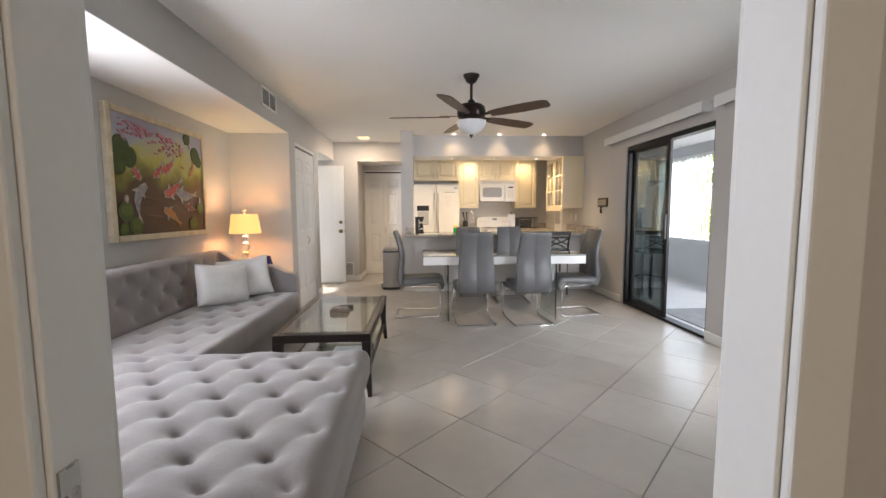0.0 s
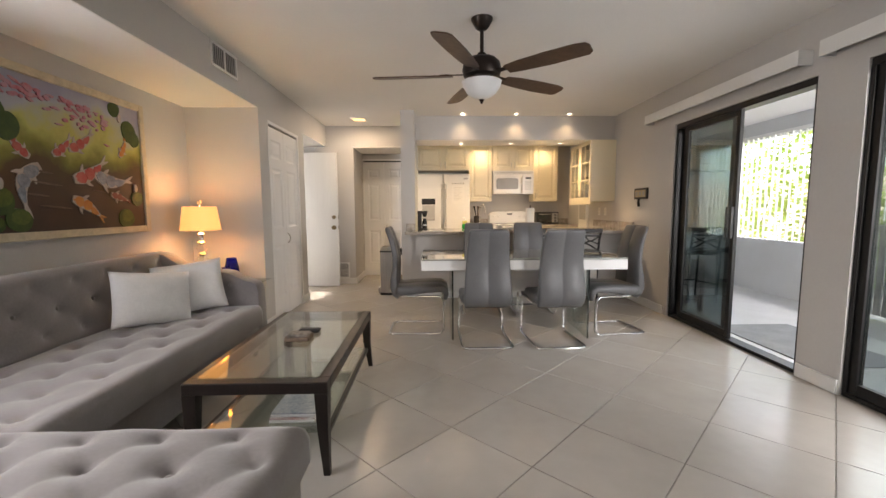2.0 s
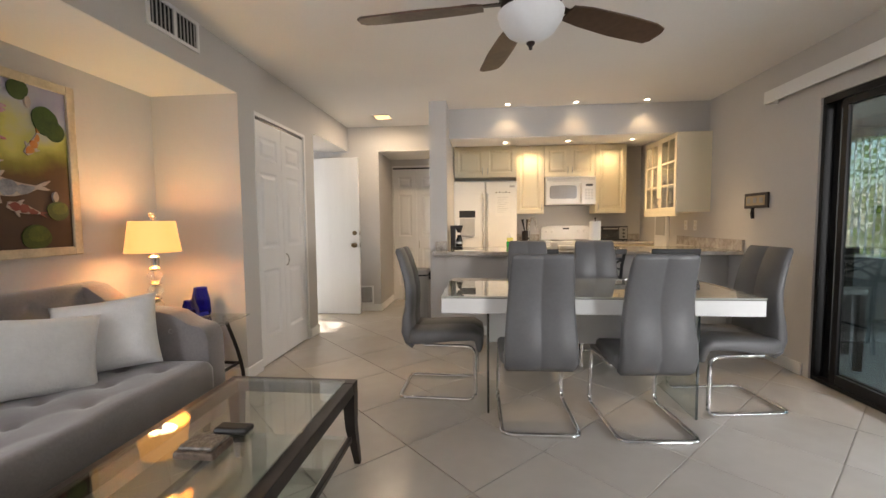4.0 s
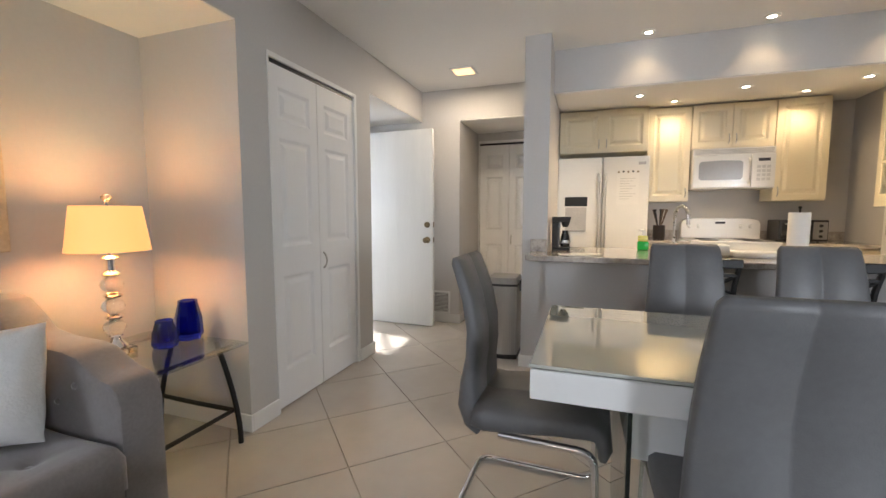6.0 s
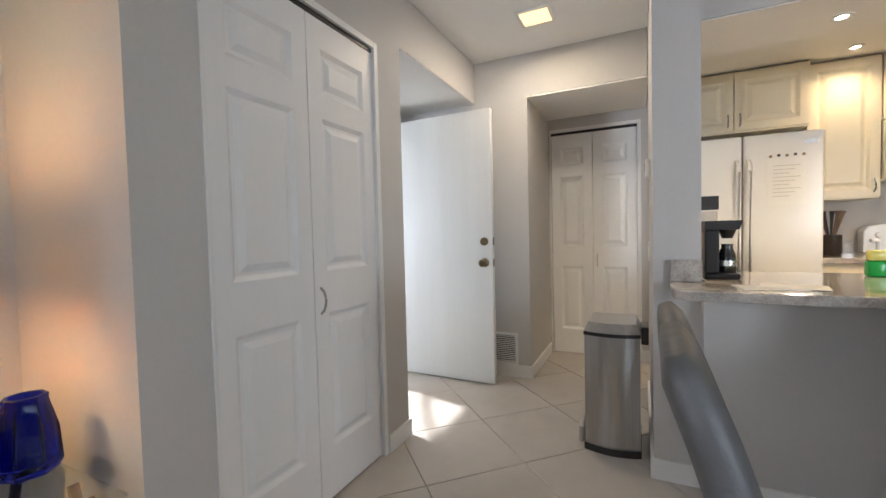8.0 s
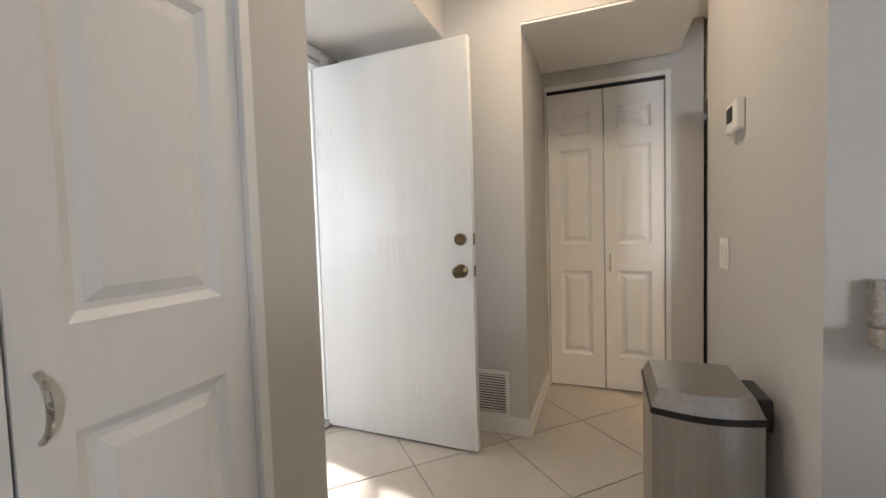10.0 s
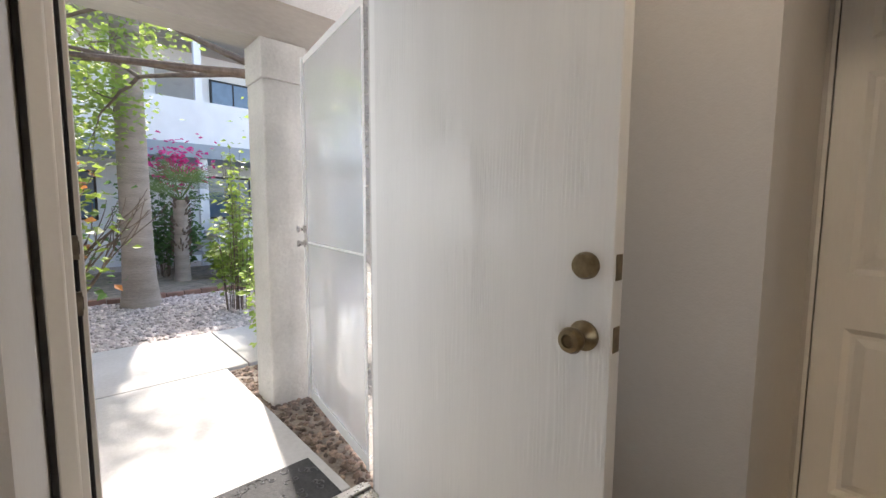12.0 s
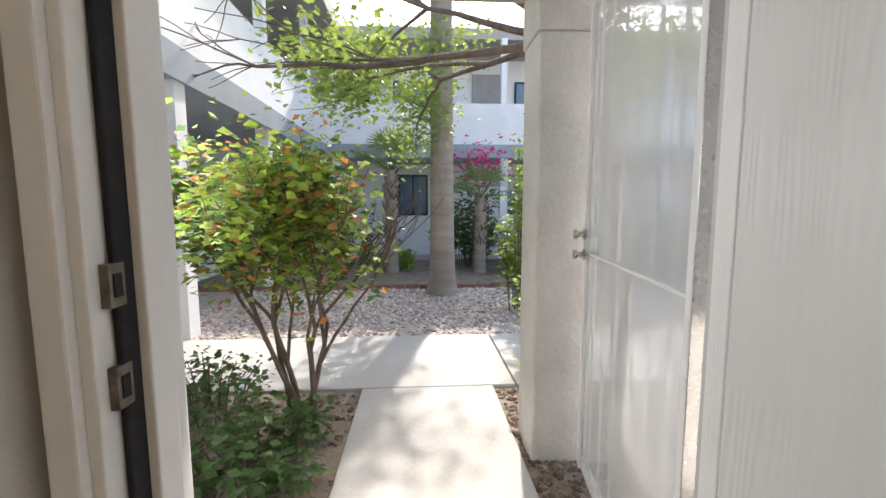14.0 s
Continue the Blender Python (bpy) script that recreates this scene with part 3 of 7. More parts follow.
part("upper_sheet", box(0.030, SDW - 0.030, -0.005, 0.004, 1.012, SDH - 0.04), SCREEN, sdoor, "glossy white perforated sheet")
part("lower_sheet", box(0.030, SDW - 0.030, -0.005, 0.004, 0.06, 1.0), SCREEN, sdoor, "glossy white perforated sheet")
for k in range(6):
    part("bar", box(0.14 + k * 0.14, 0.147 + k * 0.14, -0.017, -0.006, 0.06, SDH - 0.04, 0.002), TRIM, sdoor)
for zz in (1.09, 1.00):
    lk = part("lock", lathe([(0, 0), (0.024, 0), (0.024, 0.008), (0.012, 0.012), (0.012, 0.03), (0.02, 0.036), (0.02, 0.048), (0, 0.05)], seg=16), NICKEL, sdoor, "small nickel lock", smooth=True)
    lk.matrix_basis = Matrix.Translation((SDW - 0.022, 0.015, zz)) @ pose(0, 0, 0, -90, 0, 0)

# doorway of the back room: jambs and casings
dw = thing("door_frame", "white painted doorway frame with hinge leaves", "door frame", at=(0.43, 0.66, 0), kind="structure")
part("jamb", box(DX0 - 0.02, DX0, 0.634, 0.726, 0, 2.06, 0.002), TRIM, dw)
part("jamb", box(DX1, DX1 + 0.02, 0.634, 0.726, 0, 2.06, 0.002), TRIM, dw)
part("head", box(DX0, DX1, 0.634, 0.726, 2.04, 2.06, 0.002), TRIM, dw)
for ya, yb in ((0.618, 0.634), (0.726, 0.742)):
    part("casing", box(DX0 - 0.075, DX0 - 0.006, ya, yb, 0, 2.12, 0.004), TRIM, dw)
    part("casing", box(DX1 + 0.006, DX1 + 0.075, ya, yb, 0, 2.12, 0.004), TRIM, dw)
    part("casing", box(DX0 - 0.006, DX1 + 0.006, ya, yb, 2.046, 2.12, 0.004), TRIM, dw)
for zz in (0.25, 0.86, 1.80):
    part("hinge", box(DX0, DX0 + 0.003, 0.638, 0.664, zz, zz + 0.09), NICKEL, dw, "nickel hinge leaf")

# sliding glass doors


def sliding_door(name, y0, y1, open_part, label):
    """A dark aluminium slider of two leaves in the opening y0 to y1; the far leaf stays shut."""
    d = thing(name, label, "sliding door", at=(XR + 0.06, (y0 + y1) / 2, 0), kind="structure")
    f = 0.045
    part("track", box(XR + 0.015, XR + 0.125, y0, y1, 0.0, 0.028, 0.004), SLIDER, d)
    part("head", box(XR + 0.015, XR + 0.125, y0, y1, SH - 0.05, SH, 0.004), SLIDER, d)
    part("side", box(XR + 0.015, XR + 0.125, y0, y0 + 0.03, 0.028, SH - 0.05, 0.004), SLIDER, d)
    part("side", box(XR + 0.015, XR + 0.125, y1 - 0.03, y1, 0.028, SH - 0.05, 0.004), SLIDER, d)
    for a, b, x in open_part:
        leaf = part("leaf", box(x - 0.016, x + 0.016, a, a + f, 0.03, SH - 0.05, 0.003), SLIDER, d)
        part("stile", box(x - 0.016, x + 0.016, b - f, b, 0.03, SH - 0.05, 0.003), SLIDER, leaf)
        part("rail", box(x - 0.016, x + 0.016, a + f, b - f, 0.03, 0.03 + 0.07, 0.003), SLIDER, leaf)
        part("rail", box(x - 0.016, x + 0.016, a + f, b - f, SH - 0.10, SH - 0.05, 0.003), SLIDER, leaf)
        g = part("pane", box(x - 0.003, x + 0.003, a + f, b - f, 0.10, SH - 0.10), SLIDERPANE, leaf)
        g.visible_shadow = False
        part("pull", box(x - 0.045, x - 0.016, a + 0.006, a + 0.036, 0.92, 1.20, 0.006), BLACKP, leaf, "black pull handle")
    return d


sliding_door("door_slider_1", *S1, [(4.71, 5.46, XR + 0.09), (4.60, 5.35, XR + 0.045)], "dark bronze sliding glass patio door, half open")
sliding_door("door_slider_2", *S2, [(2.46, 3.53, XR + 0.045), (1.48, 2.52, XR + 0.09)], "dark bronze sliding glass patio door, closed")


def valance(y0, y1):
    v = thing("blind_valance", "white blind headrail valance above the sliding door", "valance", at=(XR - 0.05, (y0 + y1) / 2, 2.16))
    part("board", box(XR - 0.105, XR - 0.090, y0, y1, 2.150, 2.250, 0.003), TRIM, v)
    part("top_board", box(XR - 0.090, XR, y0, y1, 2.235, 2.250, 0.002), TRIM, v)
    part("return_end", box(XR - 0.090, XR, y1 - 0.012, y1, 2.150, 2.235, 0.002), TRIM, v)
    part("return_end", box(XR - 0.090, XR, y0, y0 + 0.012, 2.150, 2.235, 0.002), TRIM, v)
    part("headrail", box(XR - 0.065, XR - 0.025, y0 + 0.02, y1 - 0.02, 2.175, 2.215, 0.003), NICKEL, v)


valance(3.93, 5.95)
valance(1.25, 3.78)

# side window behind the sofa
w1 = thing("window_1", "white framed side window behind the sofa", "window", at=(XL - 0.08, 1.97, 0.88), kind="structure")
part("frame", box(XL - 0.12, XL - 0.08, 1.35, 1.40, 0.88, 2.02, 0.004), TRIM, w1)
part("frame", box(XL - 0.12, XL - 0.08, 2.53, 2.58, 0.88, 2.02, 0.004), TRIM, w1)
part("frame", box(XL - 0.12, XL - 0.08, 1.40, 2.53, 1.97, 2.02, 0.004), TRIM, w1)
part("sill", box(XL - 0.14, XL + 0.03, 1.33, 2.60, 0.855, 0.882, 0.004), TRIM, w1)
# added out of view, tall enough to stop sun reaching the chaise
structure("side_sun_block", box(-2.95, -2.85, 0.2, 4.6, -0.1, 3.3), STUCCO, "unseen white stucco wall added to keep the sun out of the side window", "wall")

# ---- lamps of the place ----


def downlight(x, y, z, watts=0.0, cone=100, r=0.025, aim=None):
    d = thing("downlight", "round recessed ceiling downlight, switched on", "downlight", at=(x, y, z), group="recessed downlights")
    part("ring", lathe([(r + 0.022, 0.0), (r + 0.022, -0.004), (r + 0.012, -0.007), (r, -0.004), (r, 0.0)], (x, y, z)), TRIM, d, smooth=True)
    part("lens", lathe([(0.0, -0.001), (r, -0.001), (r, -0.003), (0.0, -0.003)], (x, y, z)), DISC, d, "glowing lens")
    lamp("downlight_beam", "SPOT", look((x, y, z - 0.02), aim or (x, y, z - 1)), watts, WARM, cone=cone, blend=0.8, soft=0.03)


for x in (0.98, 1.71, 2.44):
    downlight(x, 6.84, H, 2.0, 110)
for x in (0.98, 1.71, 2.44):
    downlight(x, 7.25, 2.147, 15.0, 150)
for x in (1.42, 2.52):
    downlight(x, 8.36, 2.345, 6.5, 140)
hl = thing("ceiling_light", "square recessed hall ceiling light, glowing warm", "ceiling light", at=(-0.49, 7.16, H))
part("frame", box(-0.60, -0.38, 7.06, 7.27, H - 0.010, H - 0.001, 0.003), TRIM, hl)
part("diffuser", box(-0.575, -0.405, 7.085, 7.245, H - 0.013, H - 0.0102), HALLDISC, hl, "glowing prismatic diffuser")
lamp("hall_light_beam", "AREA", look((-0.49, 7.16, H - 0.018), (-0.49, 7.16, 0)), 4.2, (1.0, 0.80, 0.56), size=0.17, size_y=0.17)

# ---- ceiling fan ----
FX, FY = 0.905, 4.03
fan = thing("ceiling_fan", "dark bronze five-blade ceiling fan with frosted bowl light", "ceiling fan", at=(FX, FY, H))
part("canopy", lathe([(0.0, -0.075), (0.025, -0.075), (0.045, -0.06), (0.072, -0.012), (0.075, 0.0), (0, 0.0)], (FX, FY, H)), BRONZE, fan, smooth=True)
part("downrod", tube([(FX, FY, H - 0.07), (FX, FY, H - 0.24)], 0.013, 12), BRONZE, fan, smooth=True)
part("motor", lathe([(0.0, -0.37), (0.085, -0.37), (0.095, -0.345), (0.125, -0.335), (0.135, -0.30), (0.125, -0.25), (0.10, -0.225), (0.04, -0.215), (0.028, -0.185), (0, -0.185)], (FX, FY, H - 0.04), 32), BRONZE, fan, smooth=True)
part("bowl", lathe([(0.0, -0.495), (0.012, -0.494), (0.055, -0.480), (0.100, -0.450), (0.130, -0.405), (0.138, -0.375), (0.09, -0.371), (0, -0.371)], (FX, FY, H - 0.04), 32), BOWLGLASS, fan, "white frosted glass bowl", smooth=True)
part("finial", lathe([(0, -0.525), (0.007, -0.520), (0.009, -0.508), (0.018, -0.498), (0.018, -0.492), (0, -0.490)], (FX, FY, H - 0.04), 16), BRONZE, fan, smooth=True)
for k in range(5):
    a = radians(174.5 + 72 * k)
    turn = Matrix.Translation((FX, FY, H - 0.372)) @ pose(0, 0, 0, 0, 0, math.degrees(a)) @ pose(0, 0, 0, -12, 0, 0)
    outline = [(0.20, -0.045), (0.30, -0.062), (0.50, -0.072), (0.68, -0.072), (0.745, -0.058), (0.76, -0.030), (0.755, 0.035), (0.73, 0.060), (0.50, 0.068), (0.30, 0.058), (0.20, 0.045)]
    bm = prism(outline, -0.004, 0.004, "z")
    bmesh.ops.transform(bm, matrix=turn, verts=bm.verts)
    part("blade", bm, BLADE, fan, "dark walnut blade")
    bm = prism([(0.10, -0.022), (0.20, -0.014), (0.235, -0.040), (0.29, -0.040), (0.29, 0.040), (0.235, 0.040), (0.20, 0.014), (0.10, 0.022)], 0.004, 0.010, "z")
    bmesh.ops.transform(bm, matrix=turn, verts=bm.verts)
    part("blade_iron", bm, BRONZE, fan)

# ---- vents, switches ----
vent = thing("air_vent", "white wall air register with dark louvres on the beam", "air vent", at=(XC, 4.55, 2.37))
# flat sheet behind the louvres, coloured as the duct's shaded inside
part("backing", box(XC, XC + 0.003, 4.37, 4.74, 2.305, 2.455), HOLESHADE, vent, "near-black sheet for the shade inside the duct")
bm = box(XC + 0.001, XC + 0.012, 4.35, 4.37, 2.285, 2.475)
for a, b, c, d in ((4.74, 4.76, 2.285, 2.475), (4.37, 4.74, 2.285, 2.305), (4.37, 4.74, 2.455, 2.475), (4.545, 4.565, 2.305, 2.455)):
    box(XC + 0.001, XC + 0.012, a, b, c, d, bm=bm)
part("frame", bm, TRIM, vent)
for k in range(12):
    y = 4.39 + k * 0.03
    part("slat", box(XC + 0.003, XC + 0.010, y, y + 0.004, 2.305, 2.455), GREYPANEL, vent)
grille = thing("air_vent", "white return-air grille low on the hall wall", "air vent", at=(-0.87, YO1, 0.2))
# the same duct shade as colour, behind the grille
part("backing", box(-0.97, -0.80, YO1 - 0.003, YO1, 0.115, 0.325), HOLESHADE, grille, "near-black sheet for the shade inside the duct")
bm = box(-0.99, -0.97, YO1 - 0.012, YO1 - 0.001, 0.097, 0.345)
for a, b, c, d in ((-0.80, -0.78, 0.097, 0.345), (-0.97, -0.80, 0.097, 0.115), (-0.97, -0.80, 0.325, 0.345)):
    box(a, b, YO1 - 0.012, YO1 - 0.001, c, d, bm=bm)
part("frame", bm, TRIM, grille)
for k in range(14):
    part("slat", box(-0.97, -0.80, YO1 - 0.010, YO1 - 0.004, 0.120 + k * 0.0148, 0.127 + k * 0.0148), TRIM, grille)
sw = thing("light_switch", "white double light switch plate on the grey wall", "light switch", at=(0.14, 7.39, 1.0))
part("plate", box(0.134, 0.1395, 7.33, 7.45, 0.94, 1.06, 0.002), PLATE, sw)
for y in (7.365, 7.415):
    part("rocker", box(0.130, 0.134, y - 0.015, y + 0.015, 0.967, 1.033, 0.002), PLATE, sw)
th = thing("thermostat", "white wall thermostat with grey screen", "thermostat", at=(0.14, 7.22, 1.48))
part("case", box(0.115, 0.1395, 7.15, 7.28, 1.43, 1.53, 0.006), PLATE, th)
part("screen", box(0.113, 0.1148, 7.20, 7.265, 1.465, 1.515), BLACKP, th, "grey display")
sg = thing("wall_plaque", "small dark framed key rack on the wall", "key rack", at=(XR, 6.145, 1.37))
part("frame", box(XR - 0.02, XR - 0.001, 5.99, 6.30, 1.30, 1.435, 0.003), ESPRESSO, sg)
part("panel", box(XR - 0.024, XR - 0.0205, 6.02, 6.27, 1.325, 1.41), mat("plaque_face", (0.42, 0.33, 0.22), 0.6), sg, "tan painted face")
for y in (6.06, 6.145, 6.23):
    part("letter_bar", box(XR - 0.027, XR - 0.0242, y - 0.02, y + 0.02, 1.345, 1.392), INK, sg)
part("hanging_keys", tube([(XR - 0.025, 6.17, 1.302), (XR - 0.03, 6.165, 1.26), (XR - 0.022, 6.17, 1.21)], 0.016, 6), BLACKP, sg)

# ---- tufted sectional sofa ----


def tufted(w, d, px, py, puff, dimple, nx, ny, edge=0.05, drop=0.05):
    """A buttoned cushion top: x 0..w, y 0..d, height 0 at the crest; returns the bmesh and the buttons' places."""
    bm = bmesh.new()
    buttons = []
    for j in range(1, int(d / py) + 1):
        for i in range(int(w / px) + 2):
            bx, by = (i + (0.5 if j % 2 else 0)) * px, (j - 0.35) * py
            if 0.09 < bx < w - 0.07 and 0.07 < by < d - 0.06:
                buttons.append((bx + 0.016 * noise.noise((bx * 9, by * 9, 3.1)), by + 0.016 * noise.noise((bx * 9, by * 9, 8.4))))
    B = np.array(buttons)
    grid = []
    for j in range(ny + 1):
        row = []
        for i in range(nx + 1):
            x, y = w * i / nx, d * j / ny
            u, v = x / px - (y / py + 0.35) / 2, x / px + (y / py + 0.35) / 2
            crease = math.sqrt(abs(math.sin(math.pi * u) * math.sin(math.pi * v)))
            r2 = ((B - (x, y)) ** 2).sum(1).min()
            e = min(x, w - x, y, d - y)
            inside = min(1.0, max(0.0, e - 0.02) / 0.10)
            z = inside * (puff * (crease - 1) - dimple * (0.5 * math.exp(-r2 / 0.0004) + 0.5 * math.exp(-r2 / 0.0032))) + 0.007 * noise.noise((x * 4, y * 4, 1.7))
            if e < edge:
                z -= drop * (1 - math.sqrt(max(0, 1 - (1 - e / edge) ** 2)))
            row.append(bm.verts.new((x, y, z)))
        grid.append(row)
    for j in range(ny):
        for i in range(nx):
            bm.faces.new((grid[j][i], grid[j][i + 1], grid[j + 1][i + 1], grid[j + 1][i]))
    # skirt down the rim
    rim = [e for e in bm.edges if e.is_boundary]
    out = bmesh.ops.extrude_edge_only(bm, edges=rim)
    for v in out["geom"]:
        if isinstance(v, bmesh.types.BMVert):
            v.co.z = -0.16
    return bm, [(x, y, -dimple - puff + 0.006) for x, y in buttons]


def tuft_part(name, m, w, d, px, py, puff, dimple, parent, nx, ny, edge=0.05, drop=0.05):
    bm, buttons = tufted(w, d, px, py, puff, dimple, nx, ny, edge, drop)
    bmesh.ops.transform(bm, matrix=m, verts=bm.verts)
    ob = part(name, bm, VELVET, parent, smooth="all")
    for b in buttons:
        k = new("button", BUTTON)
        k.parent = ob
        k.matrix_basis = m @ Matrix.Translation(b)
    return ob


BUTTON = bpy.data.meshes.new("button")
bm = lathe([(0.0, -0.004), (0.010, -0.004), (0.013, 0.0), (0.010, 0.005), (0.0, 0.007)], seg=10)
bm.to_mesh(BUTTON)
bm.free()
BUTTON.materials.append(VELVET)
BUTTON.shade_smooth()

sofa = thing("sectional_sofa", "grey velvet button-tufted sectional sofa with a chaise", "sofa", at=(-1.1, 3.0, 0))
SX0, SEAT, SY1 = -1.76, 0.45, 4.50
CH0, CH1, CHX = 1.20, 2.47, 0.13
part("base", box(SX0, -0.84, CH1, SY1 - 0.02, 0.07, SEAT - 0.145, 0.02), VELVET, sofa, smooth=True)
part("chaise_base", box(SX0, CHX - 0.025, CH0 + 0.02, CH1 - 0.02, 0.07, SEAT - 0.105, 0.02), VELVET, sofa, smooth=True)
tuft_part("seat", Matrix.Translation((-1.55, CH1 - 0.02, SEAT)), 0.75, SY1 - 0.17 - CH1 + 0.03, 0.23, 0.20, 0.006, 0.034, sofa, 52, 130)
tuft_part("chaise", Matrix.Translation((SX0 + 0.22, CH0, SEAT + 0.035)), CHX - SX0 - 0.22, CH1 - CH0, 0.245, 0.155, 0.008, 0.046, sofa, 150, 110, 0.09, 0.075)
# the backrest leans against the wall
BACK = Matrix.Translation((-1.505, CH0, SEAT - 0.03)) @ pose(0, 0, 0, 0, 0, 90) @ pose(0, 0, 0, 80, 0, 0)
tuft_part("backrest", BACK, SY1 - CH0 - 0.10, 0.46, 0.25, 0.145, 0.006, 0.034, sofa, 190, 40, 0.06, 0.055)
part("back_frame", box(SX0, SX0 + 0.10, CH0, SY1, 0.07, 0.855, 0.03), VELVET, sofa, smooth=True)
# arm: high at the wall, a swoop down to a lower front with a rounded shoulder
arm = [(SX0, 0.07), (SX0, 0.85), (-1.66, 0.865), (-1.56, 0.85), (-1.47, 0.79), (-1.40, 0.735), (-1.30, 0.718), (-1.12, 0.712), (-1.05, 0.700), (-0.99, 0.665), (-0.94, 0.640), (-0.88, 0.628), (-0.845, 0.60), (-0.83, 0.55), (-0.83, 0.07)]
part("armrest", prism(arm, SY1 - 0.15, SY1 + 0.0, "y", 0.018), VELVET, sofa, smooth=True)
for bx, bz in ((-1.05, 0.60), (-1.25, 0.60), (-1.15, 0.53)):
    k = new("button", BUTTON)
    k.parent = sofa
    k.matrix_parent_inverse = OFF[sofa.name]
    k.matrix_basis = Matrix.Translation((bx, SY1 - 0.152, bz)) @ pose(0, 0, 0, 90, 0, 0)
for x, y in ((-1.70, 1.3), (0.03, 1.3), (0.03, 2.37), (-0.90, 4.40), (-1.70, 4.40), (-0.92, 2.6)):
    part("leg", lathe([(0.0, 0), (0.018, 0), (0.028, 0.07), (0, 0.07)], (x, y, 0), 12), ESPRESSO, sofa, "dark wooden foot")


def throw_pillow(m, w, h, name="throw_pillow", label="plump white cloth throw pillow leaning on the sofa"):
    bm = bmesh.new()
    n = 22
    sheets = []
    for s in (1, -1):
        g = []
        for j in range(n + 1):
            row = []
            for i in range(n + 1):
                u, v = 2 * i / n - 1, 2 * j / n - 1
                pinch = 1 - 0.06 * (1 - v * v) * abs(u) ** 3
                pinchv = 1 - 0.06 * (1 - u * u) * abs(v) ** 3
                t = 0.075 * max(0, (1 - u ** 4) * (1 - v ** 4)) ** 0.55
                wr = 0.007 * noise.noise((u * 2.3 + s, v * 2.3, w * 9)) * (1 - u * u) ** 0.3
                row.append(bm.verts.new((u * w / 2 * pinch, s * (t + 0.002) + wr, v * h / 2 * pinchv)))
            g.append(row)
        sheets.append(g)
        for j in range(n):
            for i in range(n):
                bm.faces.new((g[j][i], g[j][i + 1], g[j + 1][i + 1], g[j + 1][i]))
    bmesh.ops.remove_doubles(bm, verts=bm.verts, dist=0.0045)
    ob = part(name, bm, PILLOW, None, smooth="all")
    ob.matrix_basis = m
    return tagged(ob, label, "pillow", "white pillows on the sofa")


throw_pillow(Matrix.Translation((-1.30, 3.83, SEAT + 0.165)) @ pose(0, 0, 0, -14, 8, 62), 0.50, 0.36)
throw_pillow(Matrix.Translation((-1.25, 4.16, SEAT + 0.175)) @ pose(0, 0, 0, -16, -6, 30), 0.46, 0.38)

# ---- coffee table ----
ct = thing("coffee_table", "dark espresso coffee table with a glass top and lower shelf", "coffee table", at=(-0.22, 3.52, 0))
TX0, TX1, TY0, TY1, TZ = -0.56, 0.085, 2.88, 4.16, 0.43
bm = box(TX0, TX1, TY0, TY0 + 0.06, TZ - 0.055, TZ, 0.004)
box(TX0, TX1, TY1 - 0.06, TY1, TZ - 0.055, TZ, 0.004, bm)
box(TX0, TX0 + 0.06, TY0 + 0.06, TY1 - 0.06, TZ - 0.055, TZ, 0.004, bm)
box(TX1 - 0.06, TX1, TY0 + 0.06, TY1 - 0.06, TZ - 0.055, TZ, 0.004, bm)
part("frame", bm, ESPRESSO, ct)
part("glass_top", box(TX0 + 0.045, TX1 - 0.045, TY0 + 0.045, TY1 - 0.045, TZ + 0.001, TZ + 0.009, 0.002), TABLEGLASS, ct, "clear bevelled glass top")
for sx, sy, x, y in ((-1, -1, TX0 + 0.03, TY0 + 0.03), (1, -1, TX1 - 0.03, TY0 + 0.03), (-1, 1, TX0 + 0.03, TY1 - 0.03), (1, 1, TX1 - 0.03, TY1 - 0.03)):
    bm = bmesh.new()
    for z, r, o in ((TZ - 0.055, 0.030, 0.0), (0.20, 0.024, 0.004), (0.0, 0.014, 0.035)):
        for dx, dy in ((-1, -1), (1, -1), (1, 1), (-1, 1)):
            bm.verts.new((x + sx * o * 0.6 + dx * r, y + sy * o + dy * r, z))
    bm.verts.ensure_lookup_table()
    v = bm.verts
    for k in range(2):
        for q in range(4):
            bm.faces.new((v[4 * k + q], v[4 * k + (q + 1) % 4], v[4 * k + 4 + (q + 1) % 4], v[4 * k + 4 + q]))
    bm.faces.new([v[i] for i in range(4)])
    bm.faces.new([v[i] for i in range(8, 12)])
    part("leg", bm, ESPRESSO, ct)
for x in (TX0 + 0.03, TX1 - 0.03):
    part("stretcher", box(x - 0.012, x + 0.012, TY0 + 0.05, TY1 - 0.05, 0.135, 0.16, 0.003), ESPRESSO, ct)
part("shelf", box(TX0 + 0.045, TX1 - 0.045, TY0 + 0.06, TY1 - 0.06, 0.161, 0.168), TABLEGLASS, ct, "clear glass lower shelf")
coaster = thing("trinket_box", "small carved wooden box on the glass coffee table", "box", at=(-0.23, 3.47, TZ + 0.009))
part("base", box(-0.30, -0.16, 3.42, 3.53, TZ + 0.0092, TZ + 0.034, 0.004), mat("carved_wood", (0.16, 0.11, 0.08), 0.5, vary=0.3, scale=40, bump=0.5), coaster)
part("lid", box(-0.29, -0.17, 3.43, 3.52, TZ + 0.034, TZ + 0.047, 0.006), mat("pewter_lid", (0.22, 0.20, 0.18), 0.4, 0.5, vary=0.3, scale=50, bump=0.6), coaster, "carved pewter lid")
remote = tagged(part("remote_control", box(-0.272, -0.14, 3.575, 3.635, TZ + 0.0092, TZ + 0.035, 0.012), BLACKP), "black remote control lying on the glass table", "remote control")
